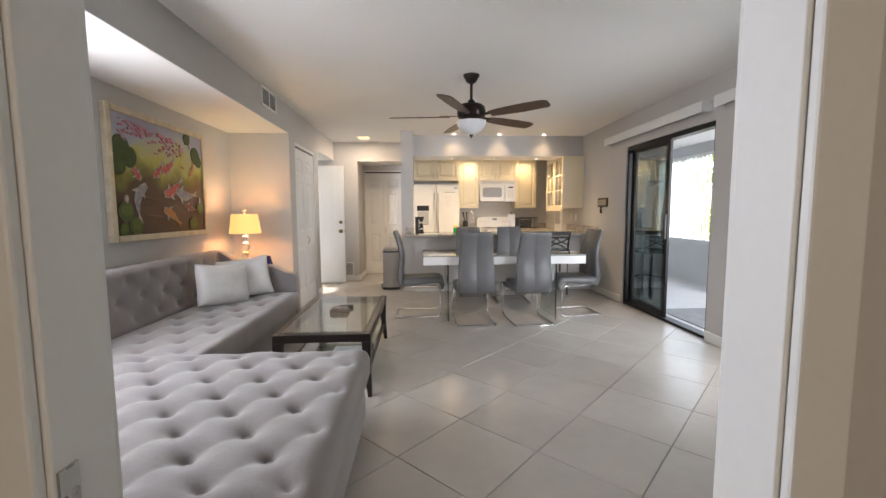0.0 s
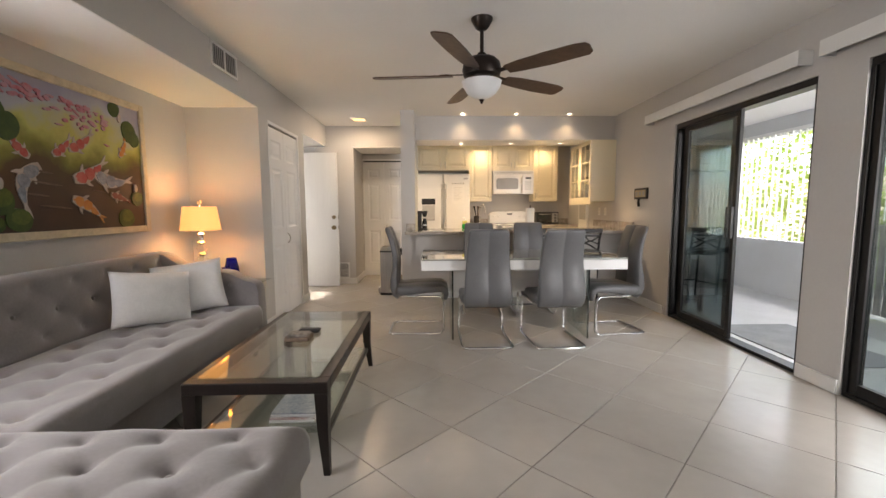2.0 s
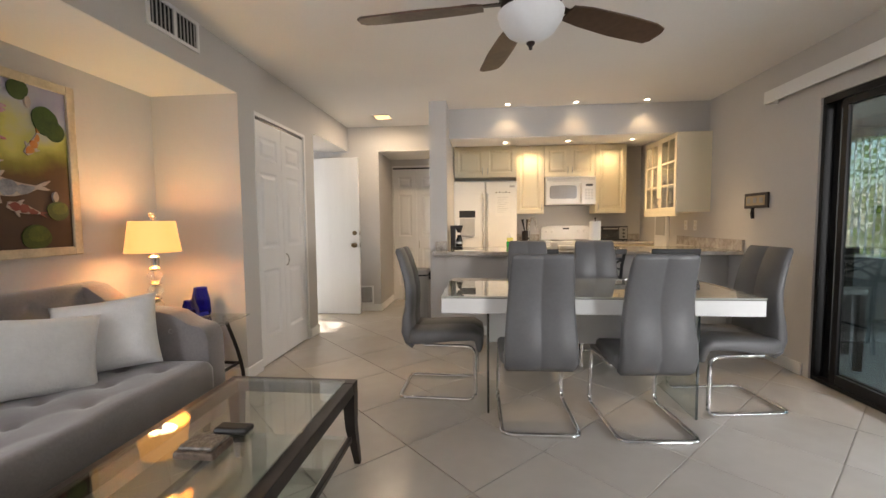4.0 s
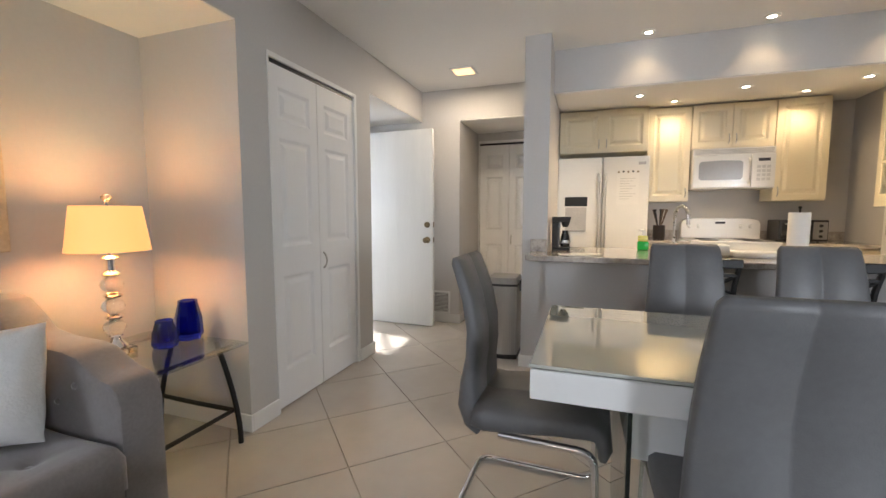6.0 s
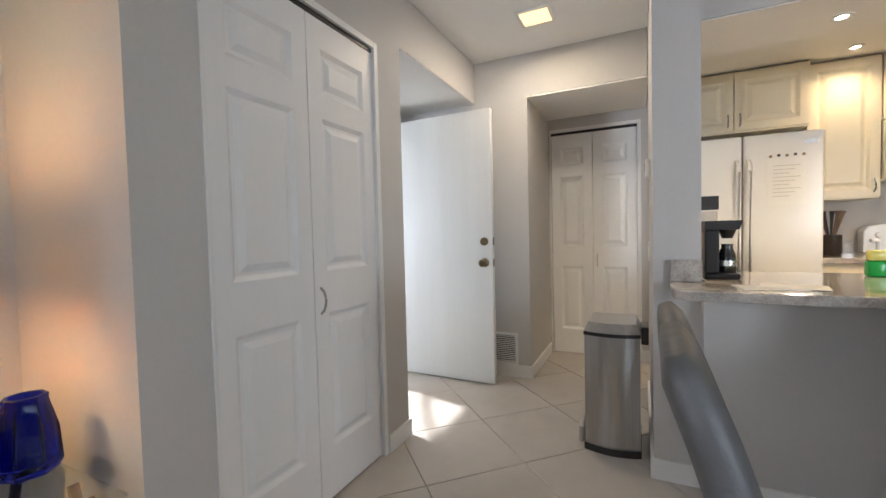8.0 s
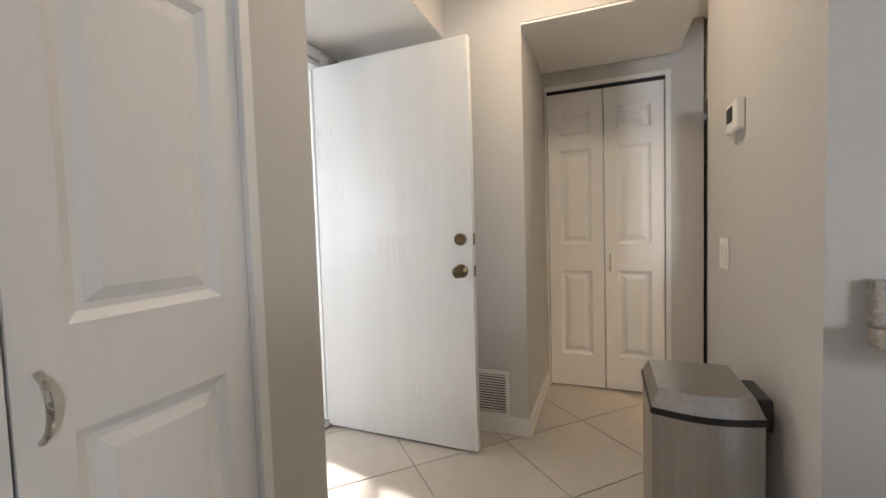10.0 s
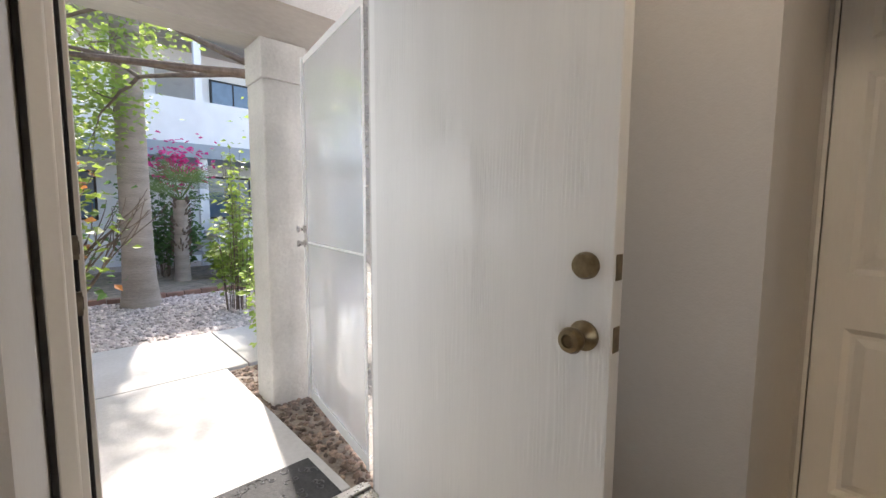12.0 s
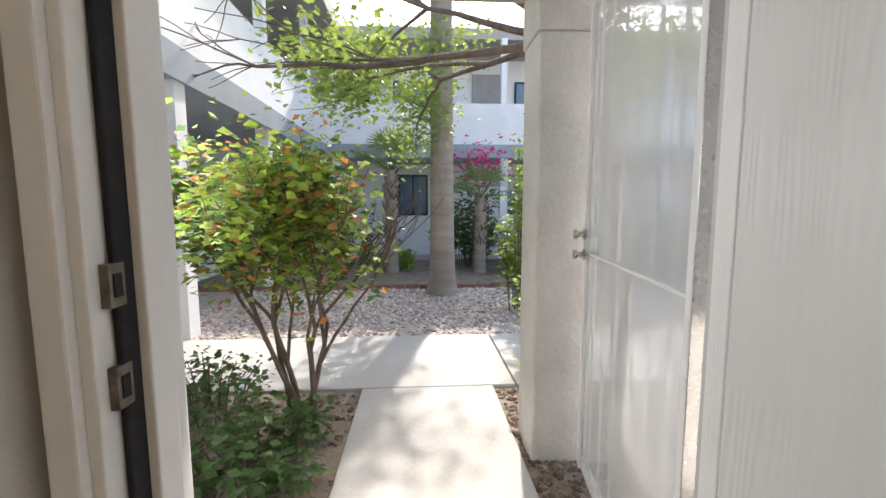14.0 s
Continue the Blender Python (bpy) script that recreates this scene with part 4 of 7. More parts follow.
for k, c in enumerate(((0.62, 0.60, 0.58), (0.40, 0.20, 0.18), (0.70, 0.70, 0.72), (0.25, 0.30, 0.38))):
    g = part("magazine", box(-0.24, -0.02, 3.02 + 0.01 * k, 3.31 + 0.01 * k, 0.1685 + 0.009 * k, 0.1765 + 0.009 * k, 0.001), mat("magazine_cover", c, 0.3, vary=0.3, scale=12, tint=(0.75, 0.74, 0.72)))
    tagged(g, "glossy magazine stacked on the coffee table shelf", "magazine", "stack of magazines")

# ---- painting ----
PY0, PY1, PZ0, PZ1 = 3.22, 4.53, 1.025, 2.02
pic = thing("painting", "large framed oil painting of koi in a lily pond", "painting", at=(XL, 3.87, 1.5))
fx = XL + 0.045
bm = box(XL + 0.002, fx, PY0, PY0 + 0.05, PZ0, PZ1, 0.006)
box(XL + 0.002, fx, PY1 - 0.05, PY1, PZ0, PZ1, 0.006, bm)
box(XL + 0.002, fx, PY0 + 0.05, PY1 - 0.05, PZ0, PZ0 + 0.05, 0.006, bm)
box(XL + 0.002, fx, PY0 + 0.05, PY1 - 0.05, PZ1 - 0.05, PZ1, 0.006, bm)
part("frame", bm, FRAMEGOLD, pic, "pale gold wooden frame")
cv = bpy.data.materials.new("pond_canvas")
cv.use_nodes = True
nn, ll = cv.node_tree.nodes, cv.node_tree.links
geo = nn.new("ShaderNodeNewGeometry")
sep = nn.new("ShaderNodeSeparateXYZ")
nz = nn.new("ShaderNodeTexNoise")
nz.inputs["Scale"].default_value, nz.inputs["Detail"].default_value = 4.0, 6.0
add = nn.new("ShaderNodeMath")
add.operation = "MULTIPLY_ADD"
add.inputs[1].default_value = 0.55
mr = nn.new("ShaderNodeMapRange")
mr.inputs["From Min"].default_value, mr.inputs["From Max"].default_value = 1.22, 2.24
cr = nn.new("ShaderNodeValToRGB")
stops = [(0.0, (0.020, 0.012, 0.010)), (0.30, (0.060, 0.030, 0.022)), (0.50, (0.085, 0.050, 0.020)), (0.62, (0.20, 0.20, 0.035)), (0.74, (0.45, 0.44, 0.12)), (0.88, (0.36, 0.38, 0.46)), (1.0, (0.30, 0.30, 0.42))]
for k, (p, c) in enumerate(stops):
    e = cr.color_ramp.elements[k] if k < 2 else cr.color_ramp.elements.new(p)
    e.position, e.color = p, (*c, 1)
ll.new(geo.outputs["Position"], sep.inputs[0])
ll.new(geo.outputs["Position"], nz.inputs["Vector"])
ll.new(nz.outputs["Fac"], add.inputs[0])
ll.new(sep.outputs["Z"], add.inputs[2])
ll.new(add.outputs[0], mr.inputs["Value"])
ll.new(mr.outputs["Result"], cr.inputs["Fac"])
ll.new(cr.outputs["Color"], nn["Principled BSDF"].inputs["Base Color"])
nn["Principled BSDF"].inputs["Roughness"].default_value = 0.45
canvas = part("canvas", box(XL + 0.003, XL + 0.030, PY0 + 0.05, PY1 - 0.05, PZ0 + 0.05, PZ1 - 0.05), cv, pic, "dark pond with pale sky reflections")
CXP = XL + 0.0315


DAUBS = []


def blob(cy, cz, ry, rz, turn, material, name, lift=0.0):
    """A flat daub of paint, rounded and slightly irregular."""
    c, s = math.cos(radians(turn)), math.sin(radians(turn))
    pts = []
    for k in range(20):
        a = 2 * math.pi * k / 20
        q = 1 + 0.12 * noise.noise((cy * 7 + math.cos(a), cz * 7 + math.sin(a), 0.3))
        y, z = ry * q * math.cos(a), rz * q * math.sin(a)
        pts.append((cy + c * y - s * z, cz + s * y + c * z))
    DAUBS.append(name)
    top = CXP + lift + 0.0010 + 0.00005 * len(DAUBS)
    return part(name, prism(pts, CXP + 0.0002, top, "x"), material, canvas)


def paint(name, c, d=None):
    return mat(name, c, 0.45, vary=0.2, scale=22, fine=90, tint=d)


KOIRED, KOIWHITE, KOIORANGE, KOIBLUE = paint("paint_red", (0.40, 0.03, 0.03), (0.46, 0.14, 0.12)), paint("paint_white", (0.46, 0.42, 0.40), (0.34, 0.28, 0.26)), paint("paint_orange", (0.45, 0.13, 0.03), (0.50, 0.25, 0.06)), paint("paint_blue_grey", (0.33, 0.36, 0.42), (0.12, 0.14, 0.19))
KOIDIM, RIPPLE = paint("paint_sunk_red", (0.16, 0.03, 0.025), (0.20, 0.05, 0.04)), paint("paint_ripple", (0.13, 0.08, 0.06))
LILY, LILYDARK, BLOSSOM = paint("paint_lily_green", (0.10, 0.14, 0.02), (0.03, 0.07, 0.015)), paint("paint_reed_green", (0.05, 0.09, 0.015), (0.02, 0.05, 0.01)), paint("paint_pink", (0.46, 0.10, 0.15), (0.44, 0.32, 0.38))


def ribbon(points, widths, material, name, lift):
    """A flat painted shape of varying width along a curved line in the canvas plane."""
    left, right = [], []
    n = len(points)
    for i, (y, z) in enumerate(points):
        (ya, za), (yb, zb) = points[max(i - 1, 0)], points[min(i + 1, n - 1)]
        d = Vector((yb - ya, zb - za)).normalized()
        left.append((y - d.y * widths[i], z + d.x * widths[i]))
        right.append((y + d.y * widths[i], z - d.x * widths[i]))
    DAUBS.append(name)
    return part(name, prism(left + right[::-1], CXP + 0.0002, CXP + lift + 0.0010 + 0.00005 * len(DAUBS), "x"), material, canvas)


def koi(head, tail, bow, material, second):
    """A swimming koi from head to tail, its back bent by bow, with patches, fins and a forked tail."""
    h, t = Vector(head), Vector(tail)
    d = t - h
    side = Vector((-d.y, d.x)).normalized()
    size = d.length
    spine = [h + d * (k / 14) + side * (bow * size * math.sin(math.pi * k / 14)) for k in range(15)]
    girth = [0.15 * size * math.sin(math.pi * min(1.0, 0.10 + 0.86 * (k / 14)) ** 0.75) + 0.012 * size for k in range(15)]
    for s in (-1, 1):
        root, tip = spine[4] + side * s * girth[4] * 0.8, spine[6] + side * s * (girth[5] + 0.13 * size)
        ribbon([tuple(root), tuple((root + tip) / 2), tuple(tip)], [0.030 * size, 0.045 * size, 0.010 * size], KOIWHITE, "koi_fin", 0.0012)
        end = spine[14] + (spine[14] - spine[12]).normalized() * 0.22 * size + side * s * 0.09 * size
        ribbon([tuple(spine[13]), tuple((spine[14] + end) / 2), tuple(end)], [0.02 * size, 0.035 * size, 0.006 * size], second, "koi_tail", 0.0014)
    ribbon([tuple(p) for p in spine], girth, KOIWHITE, "koi_body", 0.0020)
    for k0, k1, w in ((1, 5, 0.86), (5, 9, 0.93), (9, 13, 0.90)):
        ribbon([tuple(p + side * 0.02 * size * math.sin(k0 + q)) for q, p in enumerate(spine[k0:k1 + 1])], [g * w * (0.45 if q in (0, k1 - k0) else 1.0) for q, g in enumerate(girth[k0:k1 + 1])], material, "koi_patch", 0.0032)
    blob(h.x + d.x * 0.05, h.y + d.y * 0.05, 0.035 * size, 0.028 * size, 0, second, "koi_snout", 0.0036)


koi((3.566, 1.506), (3.455, 1.635), 0.10, KOIRED, KOIWHITE)
koi((3.71, 1.537), (3.835, 1.650), -0.08, KOIRED, KOIWHITE)
koi((3.824, 1.587), (4.00, 1.702), -0.08, KOIRED, KOIWHITE)
koi((3.622, 1.46), (3.516, 1.221), -0.24, KOIBLUE, KOIWHITE)
koi((3.845, 1.397), (4.085, 1.523), -0.08, KOIRED, KOIWHITE)
koi((4.01, 1.454), (4.30, 1.415), -0.12, KOIBLUE, KOIWHITE)
koi((3.823, 1.273), (4.03, 1.160), 0.06, KOIORANGE, KOIORANGE)
koi((4.143, 1.313), (4.30, 1.270), 0.0, KOIDIM, KOIDIM)
koi((4.248, 1.590), (4.315, 1.715), -0.08, KOIORANGE, KOIORANGE)
for y, z, w in ((3.62, 1.43, 0.16), (3.66, 1.36, 0.20), (3.60, 1.29, 0.14), (3.70, 1.22, 0.22), (4.05, 1.33, 0.12)):
    blob(y, z, w / 2, 0.006, -5, RIPPLE, "ripple", 0.0006)
for y, z, r in ((3.47, 1.145, 0.075), (3.37, 1.25, 0.085), (4.275, 1.14, 0.075), (4.40, 1.285, 0.060), (3.34, 1.12, 0.05)):
    blob(y, z, r, r * 0.9, 10, LILYDARK, "lily_pad", 0.001)
    blob(y + r * 0.15, z + r * 0.22, r * 0.75, r * 0.58, 10, LILY, "lily_gleam", 0.0014)
for y, z, r in ((3.36, 1.72, 0.085), (3.45, 1.66, 0.07), (3.33, 1.60, 0.07), (4.36, 1.79, 0.07), (4.41, 1.74, 0.05), (4.23, 1.925, 0.05)):
    blob(y, z, r, r * 1.1, 0, LILYDARK, "reed_clump", 0.001)
rng = random.Random(5)
for k in range(90):
    y = rng.uniform(3.36, 4.15)
    blob(y, 1.93 - (y - 3.5) * 0.10 - abs(rng.gauss(0, 0.075)), rng.uniform(0.008, 0.035), rng.uniform(0.004, 0.013), rng.uniform(-40, 10), BLOSSOM, "blossom_stroke", 0.001)
for y, z in ((4.385, 1.365), (3.38, 1.345), (4.27, 1.87)):
    blob(y, z, 0.015, 0.030, 0, KOIWHITE, "lotus_bud", 0.002)

# ---- side table, lamp, vases ----
st = thing("side_table", "glass-topped side table with black bowed metal legs", "side table", at=(-1.36, 4.82, 0))
GX0, GX1, GY0, GY1, GZ = -1.70, -1.02, 4.56, 5.09, 0.535
part("glass_top", box(GX0, GX1, GY0, GY1, GZ - 0.010, GZ, 0.003), TABLEGLASS, st, "clear glass top")
for x, y, s in ((GX1 - 0.06, GY1 - 0.03, 1), (GX1 - 0.06, GY0 + 0.04, 1), (GX0 + 0.06, GY1 - 0.03, -1), (GX0 + 0.06, GY0 + 0.04, -1)):
    bow = [(x - s * (0.13 - 0.14 * math.sin(math.pi / 2 * k / 8)), y, (GZ - 0.012) * (1 - k / 8)) for k in range(9)]
    part("leg", tube(bow, 0.013, 8), BLACKM, st, smooth=True)
for x in (GX0 + 0.07, GX1 - 0.09):
    part("side_rail", tube([(x, GY0 + 0.04, GZ - 0.022), (x, GY1 - 0.03, GZ - 0.022)], 0.009, 8), BLACKM, st, smooth=True)
    part("lower_rail", tube([(x, GY0 + 0.04, 0.17), (x, GY1 - 0.03, 0.17)], 0.011, 8), BLACKM, st, smooth=True)
part("stretcher", tube(bend([(GX0 + 0.07, GY1 - 0.03, 0.17), (-1.36, GY1 - 0.06, 0.185), (GX1 - 0.08, GY1 - 0.03, 0.17)], 0.2), 0.012, 8), BLACKM, st, smooth=True)
part("cross_brace", tube([(GX0 + 0.07, GY1 - 0.03, 0.17), (GX1 - 0.09, GY0 + 0.04, 0.17)], 0.010, 8), BLACKM, st, smooth=True)

LX, LY = -1.47, 4.745
tl = thing("table_lamp", "crystal-ball table lamp with a glowing cream shade", "table lamp", at=(LX, LY, GZ))
part("base", box(LX - 0.06, LX + 0.06, LY - 0.06, LY + 0.06, GZ + 0.0005, GZ + 0.028, 0.006), CRYSTAL, tl, "square crystal base")
part("foot", lathe([(0.0, 0.028), (0.046, 0.028), (0.047, 0.036), (0.036, 0.052), (0.024, 0.068), (0.020, 0.082), (0.034, 0.087), (0.030, 0.094), (0, 0.095)], (LX, LY, GZ)), CHROME, tl, "chrome turned foot", smooth=True)
for k in range(3):
    zc = 0.128 + 0.100 * k
    part("crystal_ball", lathe([(0.045 * math.sin(math.pi * q / 10) + 0.0002, zc - 0.037 * math.cos(math.pi * q / 10)) for q in range(11)], (LX, LY, GZ), 20), CRYSTAL, tl, "clear crystal ball", smooth="all")
    part("collar", lathe([(0.0, zc + 0.034), (0.020, zc + 0.035), (0.036, zc + 0.043), (0.038, zc + 0.049), (0.034, zc + 0.055), (0.018, zc + 0.065), (0, zc + 0.066)], (LX, LY, GZ)), CHROME, tl, "chrome collar", smooth=True)
part("neck", lathe([(0.0, 0.39), (0.018, 0.39), (0.017, 0.40), (0.017, 0.445), (0.034, 0.452), (0.020, 0.462), (0.006, 0.465), (0.006, 0.70), (0, 0.70)], (LX, LY, GZ)), CHROME, tl, "chrome neck", smooth=True)
sh = part("shade", tube([(LX, LY, GZ + 0.485), (LX, LY, GZ + 0.585), (LX, LY, GZ + 0.69)], 0.160, 40, r1=0.132), SHADE, tl, "glowing cream drum shade", smooth=True)
bm = bmesh.new()
bm.from_mesh(sh.data)
bmesh.ops.delete(bm, geom=[f for f in bm.faces if len(f.verts) > 4], context="FACES")
bm.to_mesh(sh.data)
bm.free()
sh.visible_shadow = True
part("spider", tube([(LX - 0.130, LY, GZ + 0.672), (LX + 0.130, LY, GZ + 0.672)], 0.003, 6), CHROME, tl)
part("finial", lathe([(0.0, 0.70), (0.008, 0.70), (0.007, 0.712), (0.018, 0.722), (0.020, 0.732), (0.012, 0.742), (0, 0.744)], (LX, LY, GZ), 16), CRYSTAL, tl, "glass finial", smooth=True)
part("bulb", lathe([(0.0, 0.50), (0.014, 0.50), (0.028, 0.55), (0.026, 0.58), (0.010, 0.60), (0, 0.601)], (LX, LY, GZ), 16), glow("lamp_bulb", (1.0, 0.8, 0.5), 6.0), tl, "lit bulb")
lamp("table_lamp_light", "POINT", Matrix.Translation((LX, LY, GZ + 0.60)), 4.8, LAMPLIGHT, soft=0.10)


def vase(x, y, h, w, turn):
    ob = part("vase", bmesh.new(), COBALT)
    bm = bmesh.new()
    n = 7
    rings = []
    for z, r in ((0.0, 0.85), (0.02, 1.0), (h * 0.55, 0.92), (h * 0.93, 0.66), (h, 0.68), (h, 0.52), (h * 0.75, 0.60), (0.03, 0.7)):
        rings.append([bm.verts.new((r * w * math.cos(2 * math.pi * k / n), r * w * math.sin(2 * math.pi * k / n), z)) for k in range(n)])
    for a, b in zip(rings, rings[1:]):
        for k in range(n):
            bm.faces.new((a[k], a[(k + 1) % n], b[(k + 1) % n], b[k]))
    bm.faces.new(rings[0][::-1])
    bm.faces.new(rings[-1])
    bmesh.ops.bevel(bm, geom=bm.edges, offset=0.002, segments=1, affect="EDGES")
    bmesh.ops.recalc_face_normals(bm, faces=bm.faces)
    bm.to_mesh(ob.data)
    bm.free()
    ob.matrix_basis = Matrix.Translation((x, y, GZ + 0.0006)) @ pose(0, 0, 0, 0, 0, turn)
    return tagged(ob, "faceted cobalt blue glass vase on the side table", "vase", "cobalt glass vases")


vase(-1.36, 5.03, 0.205, 0.070, 10)
vase(-1.345, 4.89, 0.135, 0.060, 35)

# ---- dining table and chairs ----
dt = thing("dining_table", "white lacquer dining table with glass top and glass panel legs", "dining table", at=(1.35, 4.99, 0))
DX, DXE, DY, DYE = 0.455, 2.275, 4.645, 5.445
part("apron", box(DX, DXE, DY, DYE, 0.655, 0.745, 0.004), LACQUER, dt)
part("tabletop", box(DX - 0.002, DXE + 0.002, DY - 0.002, DYE + 0.002, 0.7492, 0.760, 0.002), TABLETOP, dt, "glossy pale glass top")
part("shadow_gap", box(DX + 0.006, DXE - 0.006, DY + 0.006, DYE - 0.006, 0.7452, 0.7491), BLACKP, dt, "dark joint")
for x in (0.735, 1.975):
    part("leg", box(x - 0.007, x + 0.007, DY + 0.11, DYE - 0.11, 0.0005, 0.6545, 0.002), TABLEGLASS, dt, "upright glass panel leg")
    part("leg_edge", box(x - 0.006, x + 0.006, DY + 0.104, DY + 0.1095, 0.001, 0.654), mat("dark_glass_edge", (0.01, 0.016, 0.014), 0.1), dt, "dark green glass edge")
part("under_shelf", box(0.742, 1.968, 4.80, 5.20, 0.44, 0.655, 0.004), LACQUER, dt, "white box holding the spare leaf")


def seat_shell(profile, widths, thick):
    """An upholstered strip bent along a profile of (y, z), each point with its half width."""
    bm = bmesh.new()
    P = [Vector((0, y, z)) for y, z in profile]
    top, bot = [], []
    cols = (-1, -0.92, -0.5, -0.03, 0, 0.03, 0.5, 0.92, 1)
    for i, p in enumerate(P):
        d = (P[min(i + 1, len(P) - 1)] - P[max(i - 1, 0)]).normalized()
        nrm = Vector((0, -d.z, d.y))
        t = thick[i] / 2
        top.append([bm.verts.new(p + Vector((c * widths[i], 0, 0)) + nrm * (t * (1.0 if abs(c) < 0.95 else 0.55) - (0.004 if c == 0 else 0))) for c in cols])
        bot.append([bm.verts.new(p + Vector((c * widths[i], 0, 0)) - nrm * (t * (1.0 if abs(c) < 0.95 else 0.55) - (0.004 if c == 0 else 0))) for c in cols])
    m = len(cols)
    for i in range(len(P) - 1):
        for k in range(m - 1):
            bm.faces.new((top[i][k], top[i][k + 1], top[i + 1][k + 1], top[i + 1][k]))
            bm.faces.new((bot[i][k], bot[i + 1][k], bot[i + 1][k + 1], bot[i][k + 1]))
        bm.faces.new((top[i][0], top[i + 1][0], bot[i + 1][0], bot[i][0]))
        bm.faces.new((top[i][-1], bot[i][-1], bot[i + 1][-1], top[i + 1][-1]))
    for i in (0, -1):
        for k in range(m - 1):
            bm.faces.new((top[i][k], bot[i][k], bot[i][k + 1], top[i][k + 1]))
    return bm


def dining_chair():
    """A cantilever chair that faces +y, its base round the origin."""
    c = thing("dining_chair", "grey leatherette cantilever dining chair with chrome tube frame", "chair", group="chairs round the dining table", local=True)
    seat = [(0.262, 0.335), (0.268, 0.38), (0.258, 0.425), (0.22, 0.445), (0.10, 0.443), (-0.05, 0.430), (-0.155, 0.420), (-0.20, 0.428)]
    part("seat", seat_shell(seat, [0.19, 0.205, 0.215, 0.22, 0.225, 0.225, 0.222, 0.218], [0.03, 0.05, 0.06, 0.065, 0.07, 0.08, 0.085, 0.085]), LEATHER, c, smooth="all")
    back = [(-0.170, 0.375), (-0.205, 0.40), (-0.228, 0.46), (-0.226, 0.55), (-0.212, 0.64), (-0.212, 0.74), (-0.232, 0.85), (-0.262, 0.945), (-0.285, 1.003), (-0.292, 1.022)]
    part("backrest", seat_shell(back, [0.200, 0.203, 0.203, 0.199, 0.192, 0.185, 0.178, 0.172, 0.167, 0.155], [0.07, 0.075, 0.07, 0.058, 0.05, 0.046, 0.044, 0.042, 0.038, 0.02]), LEATHER, c, smooth="all")
    loop = bend([(-0.20, -0.10, 0.372), (-0.205, 0.235, 0.372), (-0.212, 0.245, 0.013), (-0.215, -0.275, 0.013), (0.215, -0.275, 0.013), (0.212, 0.245, 0.013), (0.205, 0.235, 0.372), (0.20, -0.10, 0.372)], 0.06)
    part("frame", tube(loop, 0.0135, 10), CHROME, c, "polished chrome tube", smooth=True)
    return c


chair = dining_chair()
chair.matrix_basis = pose(1.02, 4.745, 0, 0, 0, 1)
copy_thing(chair, pose(1.63, 4.725, 0, 0, 0, 4))
copy_thing(chair, pose(0.415, 5.12, 0, 0, 0, -91))
copy_thing(chair, pose(2.27, 5.03, 0, 0, 0, 98))
copy_thing(chair, pose(1.11, 5.75, 0, 0, 0, 180))
copy_thing(chair, pose(1.70, 5.76, 0, 0, 0, 179))


def bar_stool():
    """A counter stool that faces +y, with crossed bars in its back."""
    c = thing("bar_stool", "dark bronze metal counter stool with crossed back bars", "bar stool", group="stools at the counter", local=True)
    part("seat", box(-0.20, 0.20, -0.19, 0.20, 0.60, 0.655, 0.015), mat("stool_cushion", (0.05, 0.04, 0.035), 0.6), c, "dark padded seat")
    for x in (-0.18, 0.18):
        part("back_post", tube([(x, -0.19, 0.0), (x, -0.175, 0.60), (x, -0.21, 0.80), (x * 1.08, -0.24, 0.93)], 0.014, 8), BLACKM, c, smooth=True)
        part("leg", tube([(x, 0.20, 0.0), (x, 0.17, 0.60)], 0.014, 8), BLACKM, c, smooth=True)
        part("side_stretcher", tube([(x, -0.186, 0.22), (x, 0.192, 0.22)], 0.009, 6), BLACKM, c)
    part("top_rail", box(-0.205, 0.205, -0.253, -0.228, 0.895, 0.945, 0.006), BLACKM, c)
    part("rail", box(-0.195, 0.195, -0.235, -0.215, 0.845, 0.865, 0.004), BLACKM, c)
    for s in (-1, 1):
        part("cross_bar", tube([(s * 0.18, -0.19, 0.67), (s * 0.06, -0.205, 0.745), (-s * 0.10, -0.215, 0.80), (-s * 0.18, -0.222, 0.85)], 0.010, 6), BLACKM, c, smooth=True)
        part("arc_bar", tube([(s * 0.18, -0.205, 0.75), (s * 0.05, -0.21, 0.80), (0, -0.222, 0.85)], 0.008, 6), BLACKM, c, smooth=True)
    part("footrest", tube([(-0.18, 0.193, 0.22), (0.18, 0.193, 0.22)], 0.010, 6), BLACKM, c)
    return c


stool = bar_stool()
stool.matrix_basis = pose(1.19, 6.30, 0, 0, 0, 0)
copy_thing(stool, pose(1.78, 6.30, 0, 0, 0, 3))
copy_thing(stool, pose(2.43, 6.30, 0, 0, 0, -2))

# ---- step bin ----
sb = thing("trash_can", "slim brushed steel pedal bin with grey lid beside the wall end", "trash can", at=(-0.05, 6.85, 0))
BX0, BX1, BY0, BY1 = -0.175, 0.085, 6.735, 7.07


def bin_outline(e=0.0):
    pts = [(BX0 - e, BY1 + e), (BX0 - e, BY0 + 0.03)]
    pts += [(BX0 - e + (BX1 - BX0 + 2 * e) * k / 8, BY0 + 0.03 - e - 0.03 * math.sin(math.pi * k / 8)) for k in range(9)]
    return pts + [(BX1 + e, BY0 + 0.03), (BX1 + e, BY1 + e)]


